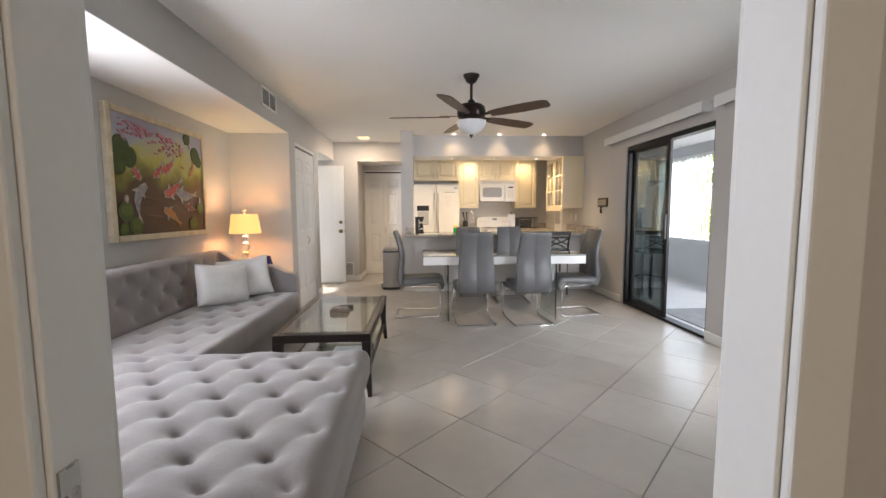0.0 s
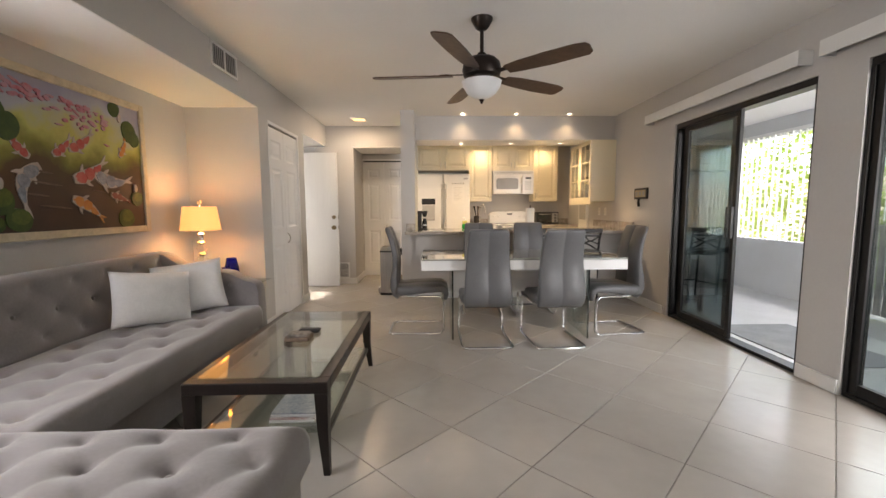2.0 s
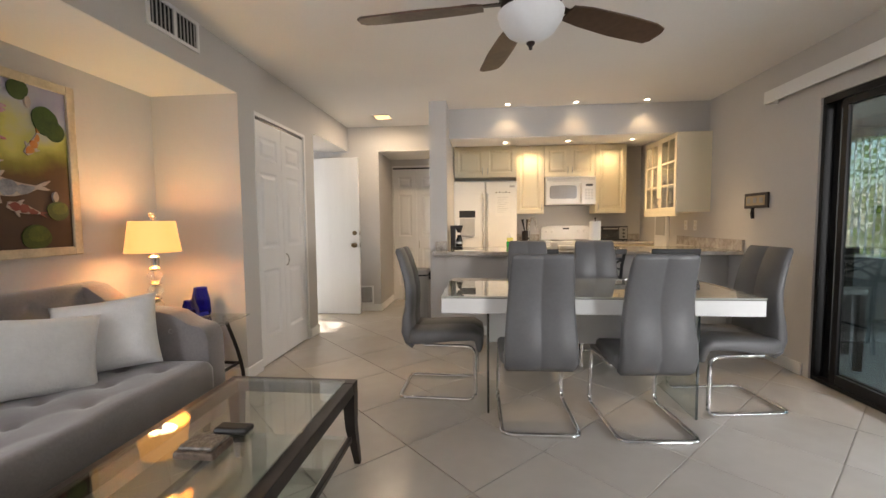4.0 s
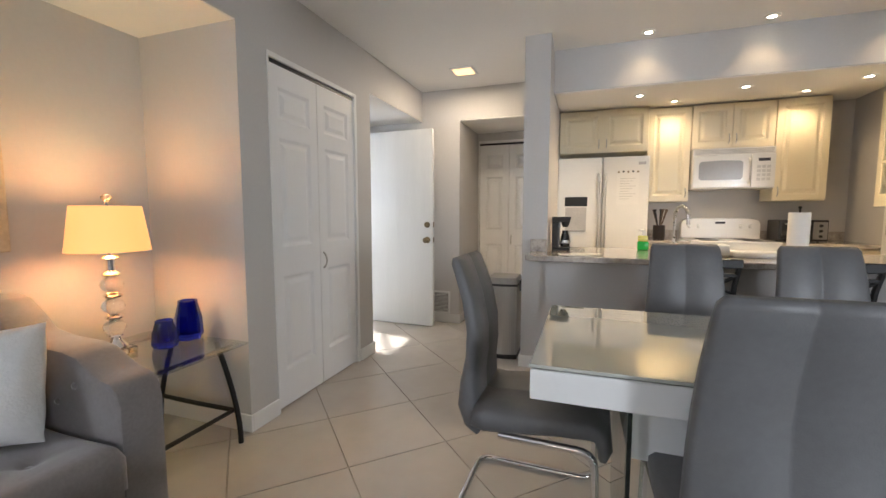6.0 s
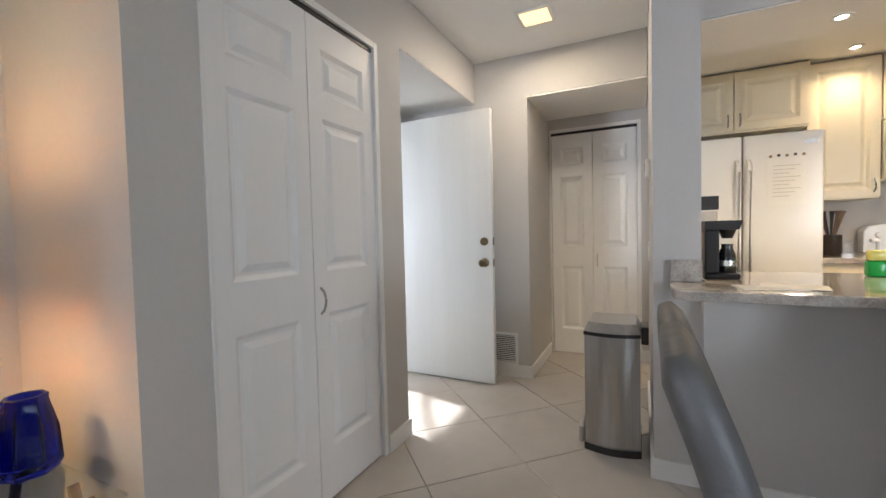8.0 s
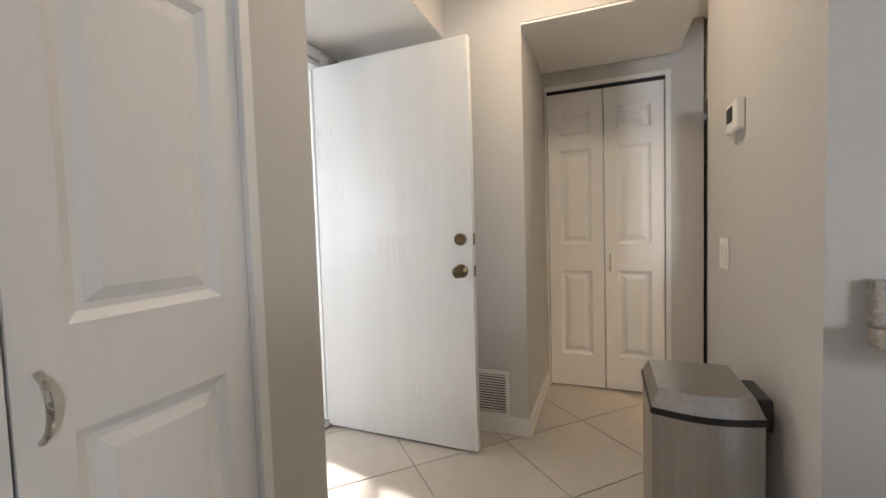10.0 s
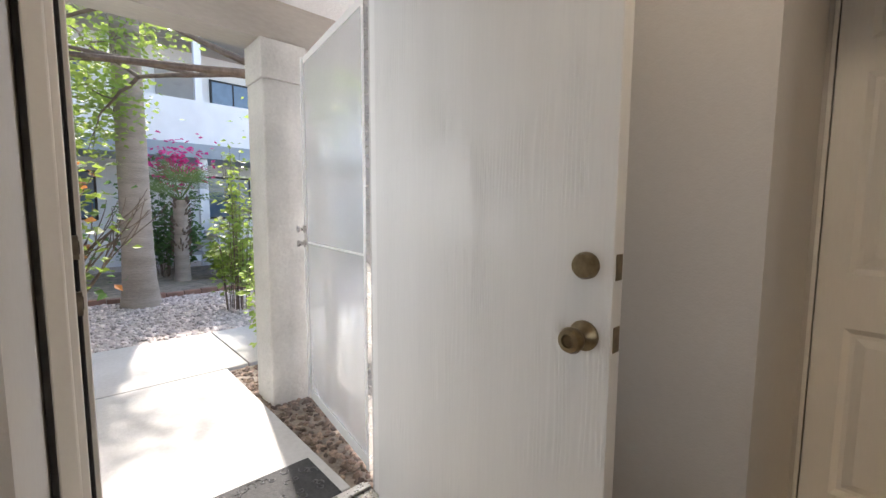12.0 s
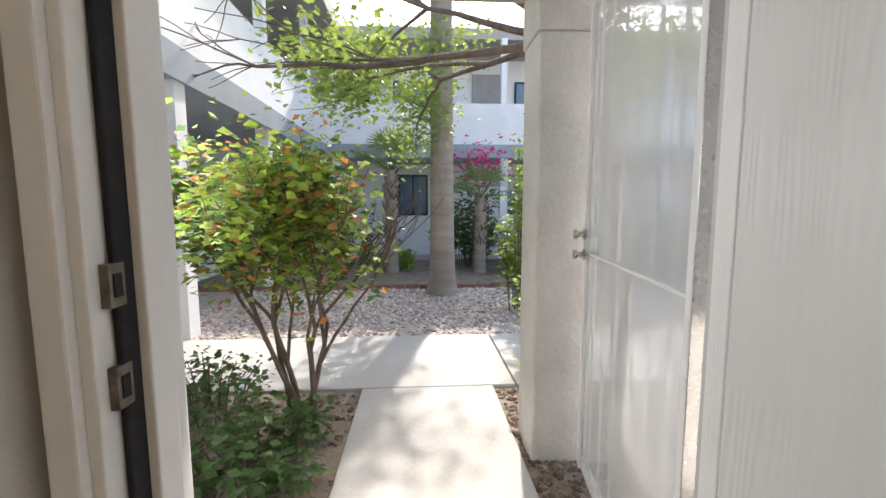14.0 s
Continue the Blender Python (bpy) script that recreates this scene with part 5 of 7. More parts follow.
part("body", prism(bin_outline(), 0.035, 0.60, "z"), STEEL, sb, smooth=True)
part("foot_ring", prism(bin_outline(0.004), 0.0, 0.035, "z"), BLACKP, sb, "black plastic foot ring")
part("rim", prism(bin_outline(0.004), 0.60, 0.618, "z"), BLACKP, sb, "black rim")
lid = prism(bin_outline(0.001), 0.618, 0.665, "z")
for v in lid.verts:
    if v.co.z > 0.64:
        v.co.x = -0.045 + (v.co.x + 0.045) * 0.86
        v.co.y = 6.90 + (v.co.y - 6.90) * 0.86
part("lid", lid, STEEL, sb, "brushed grey lid")
part("pedal", box(-0.215, -0.185, 6.80, 6.92, 0.012, 0.10, 0.01), STEEL, sb, "steel pedal")
part("hinge_box", box(0.090, 0.125, 6.84, 7.0, 0.55, 0.64, 0.006), BLACKP, sb)

# ---- kitchen ----


def cabinet_door(w, h, t=0.02):
    """A frame-and-raised-panel cabinet door; front at y 0 facing -y, its corner at the origin."""
    bm = bmesh.new()
    m = min(0.055, w * 0.2)
    slab_with_holes(bm, w, h, t, [(m, w - m, m, h - m)])
    raised_panel(bm, m, w - m, m, h - m, 0, -1)
    return bm


def cabinet(name, x0, x1, y, yb, z0, z1, doors, label, handles, group="cream kitchen cabinets"):
    """A cabinet unit whose doors face -y. handles: for each door, the fraction of its width at which the pull sits, or None."""
    c = thing(name, label, "cabinet", at=((x0 + x1) / 2, (y + yb) / 2, z0), group=group)
    part("body", box(x0, x1, y + 0.022, yb, z0, z1, 0.002), CABINET, c)
    w = (x1 - x0) / doors
    for k in range(doors):
        dr = part("door", cabinet_door(w - 0.006, z1 - z0 - 0.03), CABINET, c)
        dr.matrix_basis = Matrix.Translation((x0 + k * w + 0.003, y, z0 + 0.012))
        if handles[k] is not None:
            hd = part("handle", arch_handle(0.095, 0.025, 0.005), NICKEL, dr, "nickel bar pull", smooth=True)
            hd.matrix_basis = Matrix.Translation(((w - 0.006) * handles[k], 0.0, 0.035))
    return c


def moved(p, m):
    """Where a part made in local coordinates goes."""
    p.matrix_basis = m
    return p


KY, KB = 8.55, 8.878
cabinet("wall_cabinet", 0.285, 1.205, 8.44, KB, 1.865, 2.335, 2, "cream raised-panel cabinet above the refrigerator", (0.92, 0.08))
cabinet("wall_cabinet", 1.215, 1.628, KY, KB, 1.317, 2.335, 1, "tall cream raised-panel wall cabinet beside the microwave", (0.92,))
cabinet("wall_cabinet", 1.634, 2.370, KY, KB, 1.870, 2.335, 2, "cream two-door cabinet above the microwave", (0.92, 0.08))
cabinet("wall_cabinet", 2.376, 2.815, KY, KB, 1.317, 2.335, 1, "tall cream raised-panel wall cabinet by the corner", (0.08,))
cabinet("base_cabinet", 1.215, 1.600, 8.28, KB, 0.0, 0.866, 1, "cream base cabinet between stove and refrigerator", (0.92,))
cabinet("base_cabinet", 2.385, 3.13, 8.28, KB, 0.0, 0.866, 2, "cream two-door base cabinet in the kitchen corner", (0.92, 0.08))
for x0, x1 in ((1.212, 1.602), (2.383, 3.132)):
    w = thing("countertop", "speckled granite worktop along the kitchen wall", "countertop", at=((x0 + x1) / 2, 8.5, 0.866))
    part("slab", box(x0, x1, 8.25, KB, 0.8662, 0.906, 0.006), GRANITE, w)
    part("upstand", box(x0, x1, KB - 0.02, KB - 0.001, 0.9062, 1.0, 0.003), GRANITE, w)

fr = thing("refrigerator", "white side-by-side refrigerator with ice dispenser", "refrigerator", at=(0.74, 8.5, 0))
part("body", box(0.30, 1.185, 8.20, 8.86, 0.02, 1.765, 0.006), APPLIANCE, fr)
part("base_grille", box(0.31, 1.175, 8.17, 8.20, 0.0, 0.10, 0.003), BLACKP, fr)
dl = part("door", box(0.295, 0.741, 8.125, 8.196, 0.10, 1.775, 0.014), APPLIANCE, fr)
drr = part("door", box(0.749, 1.190, 8.125, 8.196, 0.10, 1.775, 0.014), APPLIANCE, fr)
for x, d in ((0.712, dl), (0.778, drr)):
    part("handle", tube(bend([(x, 8.126, 0.72), (x, 8.075, 0.76), (x, 8.075, 1.56), (x, 8.126, 1.60)], 0.04), 0.013, 10), APPLIANCE, d, "long white grip handle", smooth=True)
part("dispenser_panel", box(0.372, 0.602, 8.119, 8.1245, 1.265, 1.365, 0.003), BLACKP, dl, "black dispenser display")
part("dispenser_recess", box(0.380, 0.594, 8.121, 8.1245, 1.00, 1.255, 0.002), mat("recess_grey", (0.48, 0.47, 0.45), 0.4), dl, "grey dispenser recess")
part("dispenser_tray", box(0.39, 0.584, 8.095, 8.1205, 0.995, 1.012, 0.003), mat("tray_grey", (0.30, 0.30, 0.30), 0.4), dl, "grey drip tray")
part("badge", box(1.085, 1.155, 8.1225, 8.1245, 1.685, 1.715, 0.001), STEEL, drr, "small metal badge")
nt_ = thing("notice_sheet", "white paper notice held by magnets on the refrigerator", "paper notice", at=(0.99, 8.122, 1.45))
part("sheet", box(0.885, 1.095, 8.1195, 8.1205, 1.28, 1.60), PAPER, nt_)
for k in range(9):
    part("text_line", box(0.915, 1.065 - 0.03 * (k % 3), 8.1185, 8.1193, 1.545 - 0.026 * k, 1.551 - 0.026 * k), FAINTINK, nt_)
for k in range(5):
    part("magnet", lathe([(0, 0), (0.010, 0), (0.010, 0.006), (0, 0.006)], (0, 0, 0), 10), BLACKP if k % 2 else BRASS, nt_, "small magnet").matrix_basis = Matrix.Translation((0.90 + 0.045 * k, 8.1185, 1.615 + 0.004 * (k % 2))) @ pose(0, 0, 0, 90, 0, 0)

mw = thing("microwave", "white over-the-range microwave with grey window", "microwave", at=(2.0, 8.6, 1.44))
part("body", box(1.638, 2.366, 8.49, 8.86, 1.445, 1.862, 0.006), APPLIANCE, mw)
part("vent_strip", box(1.645, 2.359, 8.482, 8.4895, 1.795, 1.855, 0.003), APPLIANCE, mw)
for k in range(4):
    part("vent_slot", box(1.66, 2.345, 8.4795, 8.4818, 1.805 + 0.012 * k, 1.809 + 0.012 * k), INK, mw)
part("door", box(1.642, 2.155, 8.462, 8.4895, 1.452, 1.788, 0.010), APPLIANCE, mw)
part("window", prism([(1.715, 1.535), (2.065, 1.535), (2.085, 1.56), (2.085, 1.705), (2.065, 1.725), (1.90, 1.733), (1.715, 1.725), (1.695, 1.70), (1.695, 1.56)], 8.4585, 8.4615, "y"), mat("microwave_window", (0.30, 0.29, 0.28), 0.2, vary=0.05), mw, "grey mesh window")
part("control_panel", box(2.160, 2.362, 8.464, 8.4895, 1.452, 1.788, 0.006), APPLIANCE, mw)
part("display", box(2.215, 2.315, 8.4615, 8.4638, 1.715, 1.745), BLACKP, mw, "dark clock display")
for r in range(4):
    for q in range(3):
        part("key", box(2.205 + 0.042 * q, 2.237 + 0.042 * q, 8.4615, 8.4638, 1.52 + 0.042 * r, 1.548 + 0.042 * r), mat("key_grey", (0.62, 0.61, 0.59), 0.4) if r + q == 0 else bpy.data.materials["key_grey"], mw)
part("handle", tube(bend([(2.135, 8.462, 1.49), (2.135, 8.435, 1.51), (2.135, 8.435, 1.73), (2.135, 8.462, 1.75)], 0.02), 0.008, 8), APPLIANCE, mw, smooth=True)

sv = thing("stove", "white electric range with rounded control panel", "stove", at=(1.99, 8.5, 0))
part("body", box(1.612, 2.372, 8.24, 8.86, 0.0, 0.895, 0.004), APPLIANCE, sv)
part("oven_door", box(1.62, 2.364, 8.205, 8.238, 0.20, 0.80, 0.01), APPLIANCE, sv)
part("cooktop", box(1.610, 2.374, 8.22, 8.86, 0.896, 0.915, 0.005), APPLIANCE, sv)
guard = [(1.615, 0.916), (2.369, 0.916), (2.369, 1.08), (2.34, 1.118), (2.25, 1.135), (1.735, 1.135), (1.645, 1.118), (1.615, 1.08)]
part("control_panel", prism(guard, 8.76, 8.86, "y", 0.008), APPLIANCE, sv)
part("clock", box(1.945, 2.04, 8.755, 8.7595, 1.075, 1.10), BLACKP, sv, "dark clock window")
for x in (1.70, 1.79, 2.19, 2.28):
    kn = part("knob", lathe([(0, 0), (0.022, 0), (0.018, 0.02), (0, 0.022)], seg=14), APPLIANCE, sv, smooth=True)
    kn.matrix_basis = Matrix.Translation((x, 8.759, 1.05)) @ pose(0, 0, 0, 90, 0, 0)
for x, y, r in ((1.80, 8.38, 0.09), (2.18, 8.38, 0.075), (1.80, 8.63, 0.075), (2.18, 8.63, 0.09)):
    part("burner", lathe([(0, 0), (r, 0), (r, 0.006), (r - 0.02, 0.009), (0, 0.009)], (x, y, 0.9155), 20), BLACKM, sv, "black coil burner")

# breakfast counter
bc = thing("countertop", "granite breakfast counter with rounded end", "countertop", at=(1.7, 6.7, 0.866))
edge = [(XR - 0.005, 6.29), (XR - 0.005, 7.12), (0.345, 7.12), (0.345, 6.60), (0.20, 6.60)]
edge += [(0.20 + 0.07 - 0.07 * math.cos(radians(a)), 6.36 - 0.07 * math.sin(radians(a))) for a in range(0, 91, 15)]
part("slab", prism(edge, 0.868, 0.906, "z", 0.006), GRANITE, bc)
part("end_upstand", box(0.205, 0.325, 6.58, 6.616, 0.9062, 1.0, 0.004), GRANITE, bc)
part("wall_upstand", box(XR - 0.025, XR - 0.002, 6.30, 7.60, 0.9062, 1.01, 0.003), GRANITE, bc)
structure("counter_base", box(0.345, XR - 0.01, 6.685, 7.08, 0.0, 0.866), CABINET, "cream base cabinets under the breakfast counter", "cabinet base")
sk = thing("sink", "stainless steel kitchen sink set in the granite", "sink", at=(1.45, 6.92, 0.906))
rimo = [(1.15, 6.74), (1.80, 6.74), (1.83, 6.77), (1.83, 7.01), (1.80, 7.04), (1.15, 7.04), (1.12, 7.01), (1.12, 6.77)]
part("rim", prism(rimo, 0.9063, 0.9105, "z"), STEEL, sk)
# no real hollow: a flat plate darkened to read as the shaded basin
part("bowl", box(1.16, 1.79, 6.78, 6.97, 0.9107, 0.9115), mat("sink_shadow_steel", (0.20, 0.20, 0.20), 0.35, 0.9), sk, "flat steel plate with the basin's shade in its colour")
fc = thing("faucet", "brushed nickel gooseneck kitchen faucet", "faucet", at=(1.23, 7.0, 0.906))
goose = [(1.23, 7.0, 0.9108), (1.23, 7.0, 1.16)] + [(1.23 + 0.03 * (1 - math.cos(radians(a))), 7.0 - 0.075 * (1 - math.cos(radians(a))), 1.16 + 0.085 * math.sin(radians(a))) for a in range(15, 181, 15)] + [(1.29, 6.85, 1.11)]
part("spout", tube(goose, 0.0125, 10), NICKEL, fc, smooth=True)
part("base", lathe([(0, 0), (0.028, 0), (0.028, 0.008), (0.02, 0.014), (0.02, 0.06), (0, 0.06)], (1.23, 7.0, 0.9108)), NICKEL, fc, smooth=True)
part("lever", tube([(1.23, 7.0, 0.955), (1.16, 6.99, 0.965), (1.13, 6.985, 0.975)], 0.006, 8), NICKEL, fc, smooth=True)
so = thing("soap_bottle", "dish soap bottle with green liquid and yellow top", "soap bottle", at=(1.015, 6.97, 0.906))
part("bottle", box(0.975, 1.055, 6.945, 6.995, 0.9064, 0.975, 0.010), GREENSOAP, so, smooth=True)
part("label_top", box(0.980, 1.050, 6.947, 6.993, 0.9752, 1.02, 0.010), YELLOWSOAP, so, "yellow upper half", smooth=True)
part("pump", tube(bend([(1.015, 6.97, 1.02), (1.015, 6.97, 1.062), (0.985, 6.955, 1.062)], 0.012), 0.008, 8), PLATE, so, "white pump", smooth=True)
cm = thing("coffee_maker", "black drip coffee maker with glass jug", "coffee maker", at=(0.45, 6.80, 0.906))
part("base", box(0.350, 0.485, 6.72, 6.88, 0.9064, 0.930, 0.008), BLACKP, cm)
part("tower", box(0.350, 0.405, 6.72, 6.88, 0.930, 1.125, 0.008), BLACKP, cm)
part("brew_head", prism([(0.350, 1.125), (0.478, 1.125), (0.490, 1.165), (0.350, 1.165)], 6.72, 6.88, "y"), BLACKP, cm)
part("filter_cone", lathe([(0, 1.085), (0.020, 1.085), (0.036, 1.1245), (0, 1.1245)], (0.445, 6.80, 0), 20), BLACKP, cm, smooth=True)
part("jug", lathe([(0, 0.932), (0.034, 0.932), (0.037, 0.955), (0.034, 1.01), (0.022, 1.045), (0.024, 1.06), (0, 1.06)], (0.445, 6.80, 0), 20), mat("jug_dark_glass", (0.02, 0.018, 0.016), 0.06, coat=1.0), cm, "dark glass jug", smooth=True)
part("jug_band", lathe([(0.0375, 0.960), (0.039, 0.962), (0.0375, 0.985), (0.036, 0.985)], (0.445, 6.80, 0), 20), NICKEL, cm, "bright steel band", smooth=True)
for k, (x, y, a) in enumerate(((0.52, 6.45, 8), (0.60, 6.48, -12))):
    pp = part("paper_sheet", box(-0.10, 0.10, -0.07, 0.07, 0, 0.0015), PAPER)
    pp.matrix_basis = Matrix.Translation((x, y, 0.9064 + 0.0022 * k)) @ pose(0, 0, 0, 0, 0, a)
    tagged(pp, "loose white paper lying on the granite counter", "paper sheet", "loose papers")
pt = thing("paper_towel", "white paper towel roll on a black holder", "paper towel holder", at=(1.90, 6.75, 0.906))
part("base", lathe([(0, 0), (0.07, 0), (0.07, 0.010), (0, 0.012)], (1.90, 6.75, 0.9064)), BLACKM, pt, smooth=True)
part("roll", lathe([(0.012, 0.013), (0.056, 0.013), (0.057, 0.02), (0.057, 0.285), (0.055, 0.29), (0.012, 0.29)], (1.90, 6.75, 0.9064), 28), PAPER, pt, "white towel roll", smooth=True)
part("rod", lathe([(0, 0.29), (0.006, 0.29), (0.006, 0.315), (0.012, 0.322), (0.006, 0.33), (0, 0.33)], (1.90, 6.75, 0.9064), 12), BLACKM, pt, smooth=True)
dish = thing("dish_rack", "white plastic dish tray with a clear lid on the counter", "dish rack", at=(1.62, 6.66, 0.906))
part("tray", box(1.50, 1.80, 6.58, 6.72, 0.9064, 0.945, 0.012), PLATE, dish)
part("tub", box(1.42, 1.49, 6.60, 6.70, 0.9064, 0.985, 0.012), mat("frosted_tub", (0.72, 0.71, 0.68), 0.3), dish)
to = thing("toaster_oven", "black and steel toaster oven on the worktop", "toaster oven", at=(2.62, 8.6, 0.906))
part("body", box(2.43, 2.83, 8.48, 8.78, 0.915, 1.125, 0.010), BLACKP, to)
part("glass_door", box(2.45, 2.70, 8.472, 8.479, 0.945, 1.095, 0.003), mat("oven_door_glass", (0.03, 0.03, 0.03), 0.08, coat=1.0), to, "dark glass door")
part("handle", tube([(2.47, 8.455, 1.085), (2.68, 8.455, 1.085)], 0.007, 8), STEEL, to, "steel bar handle")
part("trim", box(2.705, 2.82, 8.473, 8.479, 0.935, 1.105, 0.003), STEEL, to, "steel control strip")
for k in range(3):
    moved(part("knob", lathe([(0, 0), (0.016, 0), (0.013, 0.016), (0, 0.017)], seg=12), BLACKP, to), Matrix.Translation((2.763, 8.472, 0.965 + 0.052 * k)) @ pose(0, 0, 0, 90, 0, 0))
for x in (2.46, 2.80):
    part("foot", lathe([(0, 0), (0.012, 0), (0.012, 0.009), (0, 0.009)], (x, 8.6, 0.9062), 10), BLACKP, to)
kb = thing("utensil_crock", "dark utensil crock with wooden spoons", "utensil holder", at=(1.36, 8.55, 0.906))
part("crock", lathe([(0, 0), (0.055, 0), (0.062, 0.02), (0.062, 0.15), (0.055, 0.155), (0.05, 0.14), (0, 0.14)], (1.36, 8.55, 0.9064)), ESPRESSO, kb, smooth=True)
for k in range(5):
    a = 2 * math.pi * k / 5
    part("utensil", tube([(1.36 + 0.02 * math.cos(a), 8.55 + 0.02 * math.sin(a), 1.05), (1.36 + 0.06 * math.cos(a), 8.55 + 0.05 * math.sin(a), 1.20), (1.36 + 0.068 * math.cos(a), 8.55 + 0.055 * math.sin(a), 1.235)], 0.006, 6, r1=0.018), BLACKP if k % 2 else BARK, kb)

# glass-fronted cabinet on the right wall
gc = thing("glass_cabinet", "cream wall cabinet with paned glass doors over the counter", "cabinet", at=(2.96, 7.34, 1.29))
GA, GB, GZ0, GZ1, GF = 6.90, 7.76, 1.29, 2.145, 2.78
part("side", box(GF + 0.02, XR - 0.002, GA, GA + 0.018, GZ0, GZ1, 0.002), CABINET, gc)
part("side", box(GF + 0.02, XR - 0.002, GB - 0.018, GB, GZ0, GZ1, 0.002), CABINET, gc)
part("bottom", box(GF + 0.02, XR - 0.002, GA + 0.018, GB - 0.018, GZ0, GZ0 + 0.018), CABINET, gc)
part("top", box(GF + 0.02, XR - 0.002, GA + 0.018, GB - 0.018, GZ1 - 0.018, GZ1), CABINET, gc)
part("shelf", box(GF + 0.03, XR - 0.002, GA + 0.018, GB - 0.018, 1.57, 1.585), CABINET, gc)
part("shelf", box(GF + 0.03, XR - 0.002, GA + 0.018, GB - 0.018, 1.85, 1.865), CABINET, gc)
part("light_rail", box(GF, GF + 0.018, GA, GB, GZ0 - 0.045, GZ0 - 0.001, 0.003), CABINET, gc)
wd = (GB - GA) / 2
for k in range(2):
    a, b = GA + k * wd + 0.003, GA + (k + 1) * wd - 0.003
    dr = part("door", box(GF, GF + 0.02, a, a + 0.05, GZ0, GZ1, 0.002), CABINET, gc)
    part("stile", box(GF, GF + 0.02, b - 0.05, b, GZ0, GZ1, 0.002), CABINET, dr)
    part("rail", box(GF, GF + 0.02, a + 0.05, b - 0.05, GZ0, GZ0 + 0.055, 0.002), CABINET, dr)
    part("rail", box(GF, GF + 0.02, a + 0.05, b - 0.05, GZ1 - 0.055, GZ1, 0.002), CABINET, dr)
    part("muntin", box(GF, GF + 0.016, (a + b) / 2 - 0.009, (a + b) / 2 + 0.009, GZ0 + 0.055, GZ1 - 0.055, 0.002), CABINET, dr)
    for q in (1, 2):
        z = GZ0 + 0.055 + (GZ1 - GZ0 - 0.11) * q / 3
        part("muntin", box(GF + 0.001, GF + 0.015, a + 0.05, b - 0.05, z - 0.009, z + 0.009, 0.002), CABINET, dr)
    part("pane", box(GF + 0.008, GF + 0.011, a + 0.05, b - 0.05, GZ0 + 0.055, GZ1 - 0.055), PANE, dr).visible_shadow = False
    yy = b - 0.02 if k == 0 else a + 0.02
    part("handle", tube([(GF, yy, GZ0 + 0.06), (GF - 0.024, yy, GZ0 + 0.08), (GF - 0.024, yy, GZ0 + 0.15), (GF, yy, GZ0 + 0.17)], 0.005, 8), NICKEL, dr, "nickel bar pull", smooth=True)
for k in range(6):
    g = part("tumbler", lathe([(0, 0), (0.028, 0), (0.034, 0.11), (0.030, 0.11), (0.025, 0.008), (0, 0.008)], (2.94 + 0.07 * (k % 2), 7.02 + 0.12 * k, 1.5855), 14), CRYSTAL)
    tagged(g, "clear drinking glass on the cabinet shelf", "drinking glass", "glasses in the cabinet")
# half-glazed side door beyond the glass cabinet
sd = thing("door_side", "white kitchen side door with grey shade and knob", "door", at=(XR, 8.15, 0), kind="structure")
part("leaf", box(XR - 0.035, XR - 0.002, 7.86, 8.24, 0.0, 1.98, 0.003), TRIM, sd)
part("shade_panel", box(XR - 0.042, XR - 0.0355, 7.91, 8.19, 1.0, 1.85, 0.002), GREYPANEL, sd, "grey roller shade")
part("shade_roll", tube([(XR - 0.05, 7.89, 1.87), (XR - 0.05, 8.21, 1.87)], 0.022, 10), INK, sd, "dark shade roll")
for y, z in ((7.20, 1.14), (7.42, 1.14)):
    o = thing("outlet", "cream wall outlet plate above the counter", "outlet", at=(XR, y, z))
    part("plate", box(XR - 0.006, XR - 0.001, y - 0.036, y + 0.036, z - 0.058, z + 0.058, 0.002), PLATE, o)
    for dz in (-0.025, 0.025):
        part("socket", box(XR - 0.0085, XR - 0.0062, y - 0.016, y + 0.016, z + dz - 0.014, z + dz + 0.014, 0.002), mat("socket_cream", (0.70, 0.66, 0.56), 0.4) if dz < 0 else bpy.data.materials["socket_cream"], o)

# ---- iron stand with a throw ----
vs = thing("blanket_stand", "black wrought-iron stand with a beige throw over it", "blanket stand", at=(2.76, 2.3, 0))
for y in (2.02, 2.44):
    for s in (-1, 1):
        leg = [(2.76 + s * 0.02, y, 0.84), (2.76 + s * 0.04, y, 0.45), (2.76 + s * 0.10, y, 0.10)]
        leg += [(2.76 + s * (0.14 + 0.035 * math.sin(radians(a))), y, 0.048 - 0.035 * math.cos(radians(a))) for a in range(0, 300, 30)]
        part("leg", tube(bend(leg, 0.05, 3), 0.009, 8), BLACKM, vs, smooth=True)
for z in (0.84, 0.35):
    part("rail", tube([(2.76, 2.00, z), (2.76, 2.46, z)], 0.009, 8), BLACKM, vs, smooth=True)
bm = bmesh.new()
rows = []
for i in range(25):
    f = i / 24
    ang = (f - 0.5) * 2
    row = []
    for j in range(17):
        y = 2.08 + 0.30 * j / 16
        wave = 0.028 * math.sin(j * 1.1 + i * 0.12) + 0.008 * noise.noise((i * 0.3, j * 0.4, 2))
        if abs(ang) < 0.12:
            p = (2.76 + ang * 0.16, y, 0.852 + 0.004 - ang * ang * 0.3)
        else:
            s = 1 if ang > 0 else -1
            p = (2.76 + s * (0.022 + 0.05 * (abs(ang) - 0.12) + abs(wave)), y + 0.03 * (abs(ang)) * (j / 16 - 0.5), 0.85 - (abs(ang) - 0.12) * (0.48 if s < 0 else 0.36) - 0.02 * math.sin(j * 0.5) * abs(ang))
        row.append(bm.verts.new(p))
    rows.append(row)
for a, b in zip(rows, rows[1:]):
    for j in range(16):
        bm.faces.new((a[j], a[j + 1], b[j + 1], b[j]))
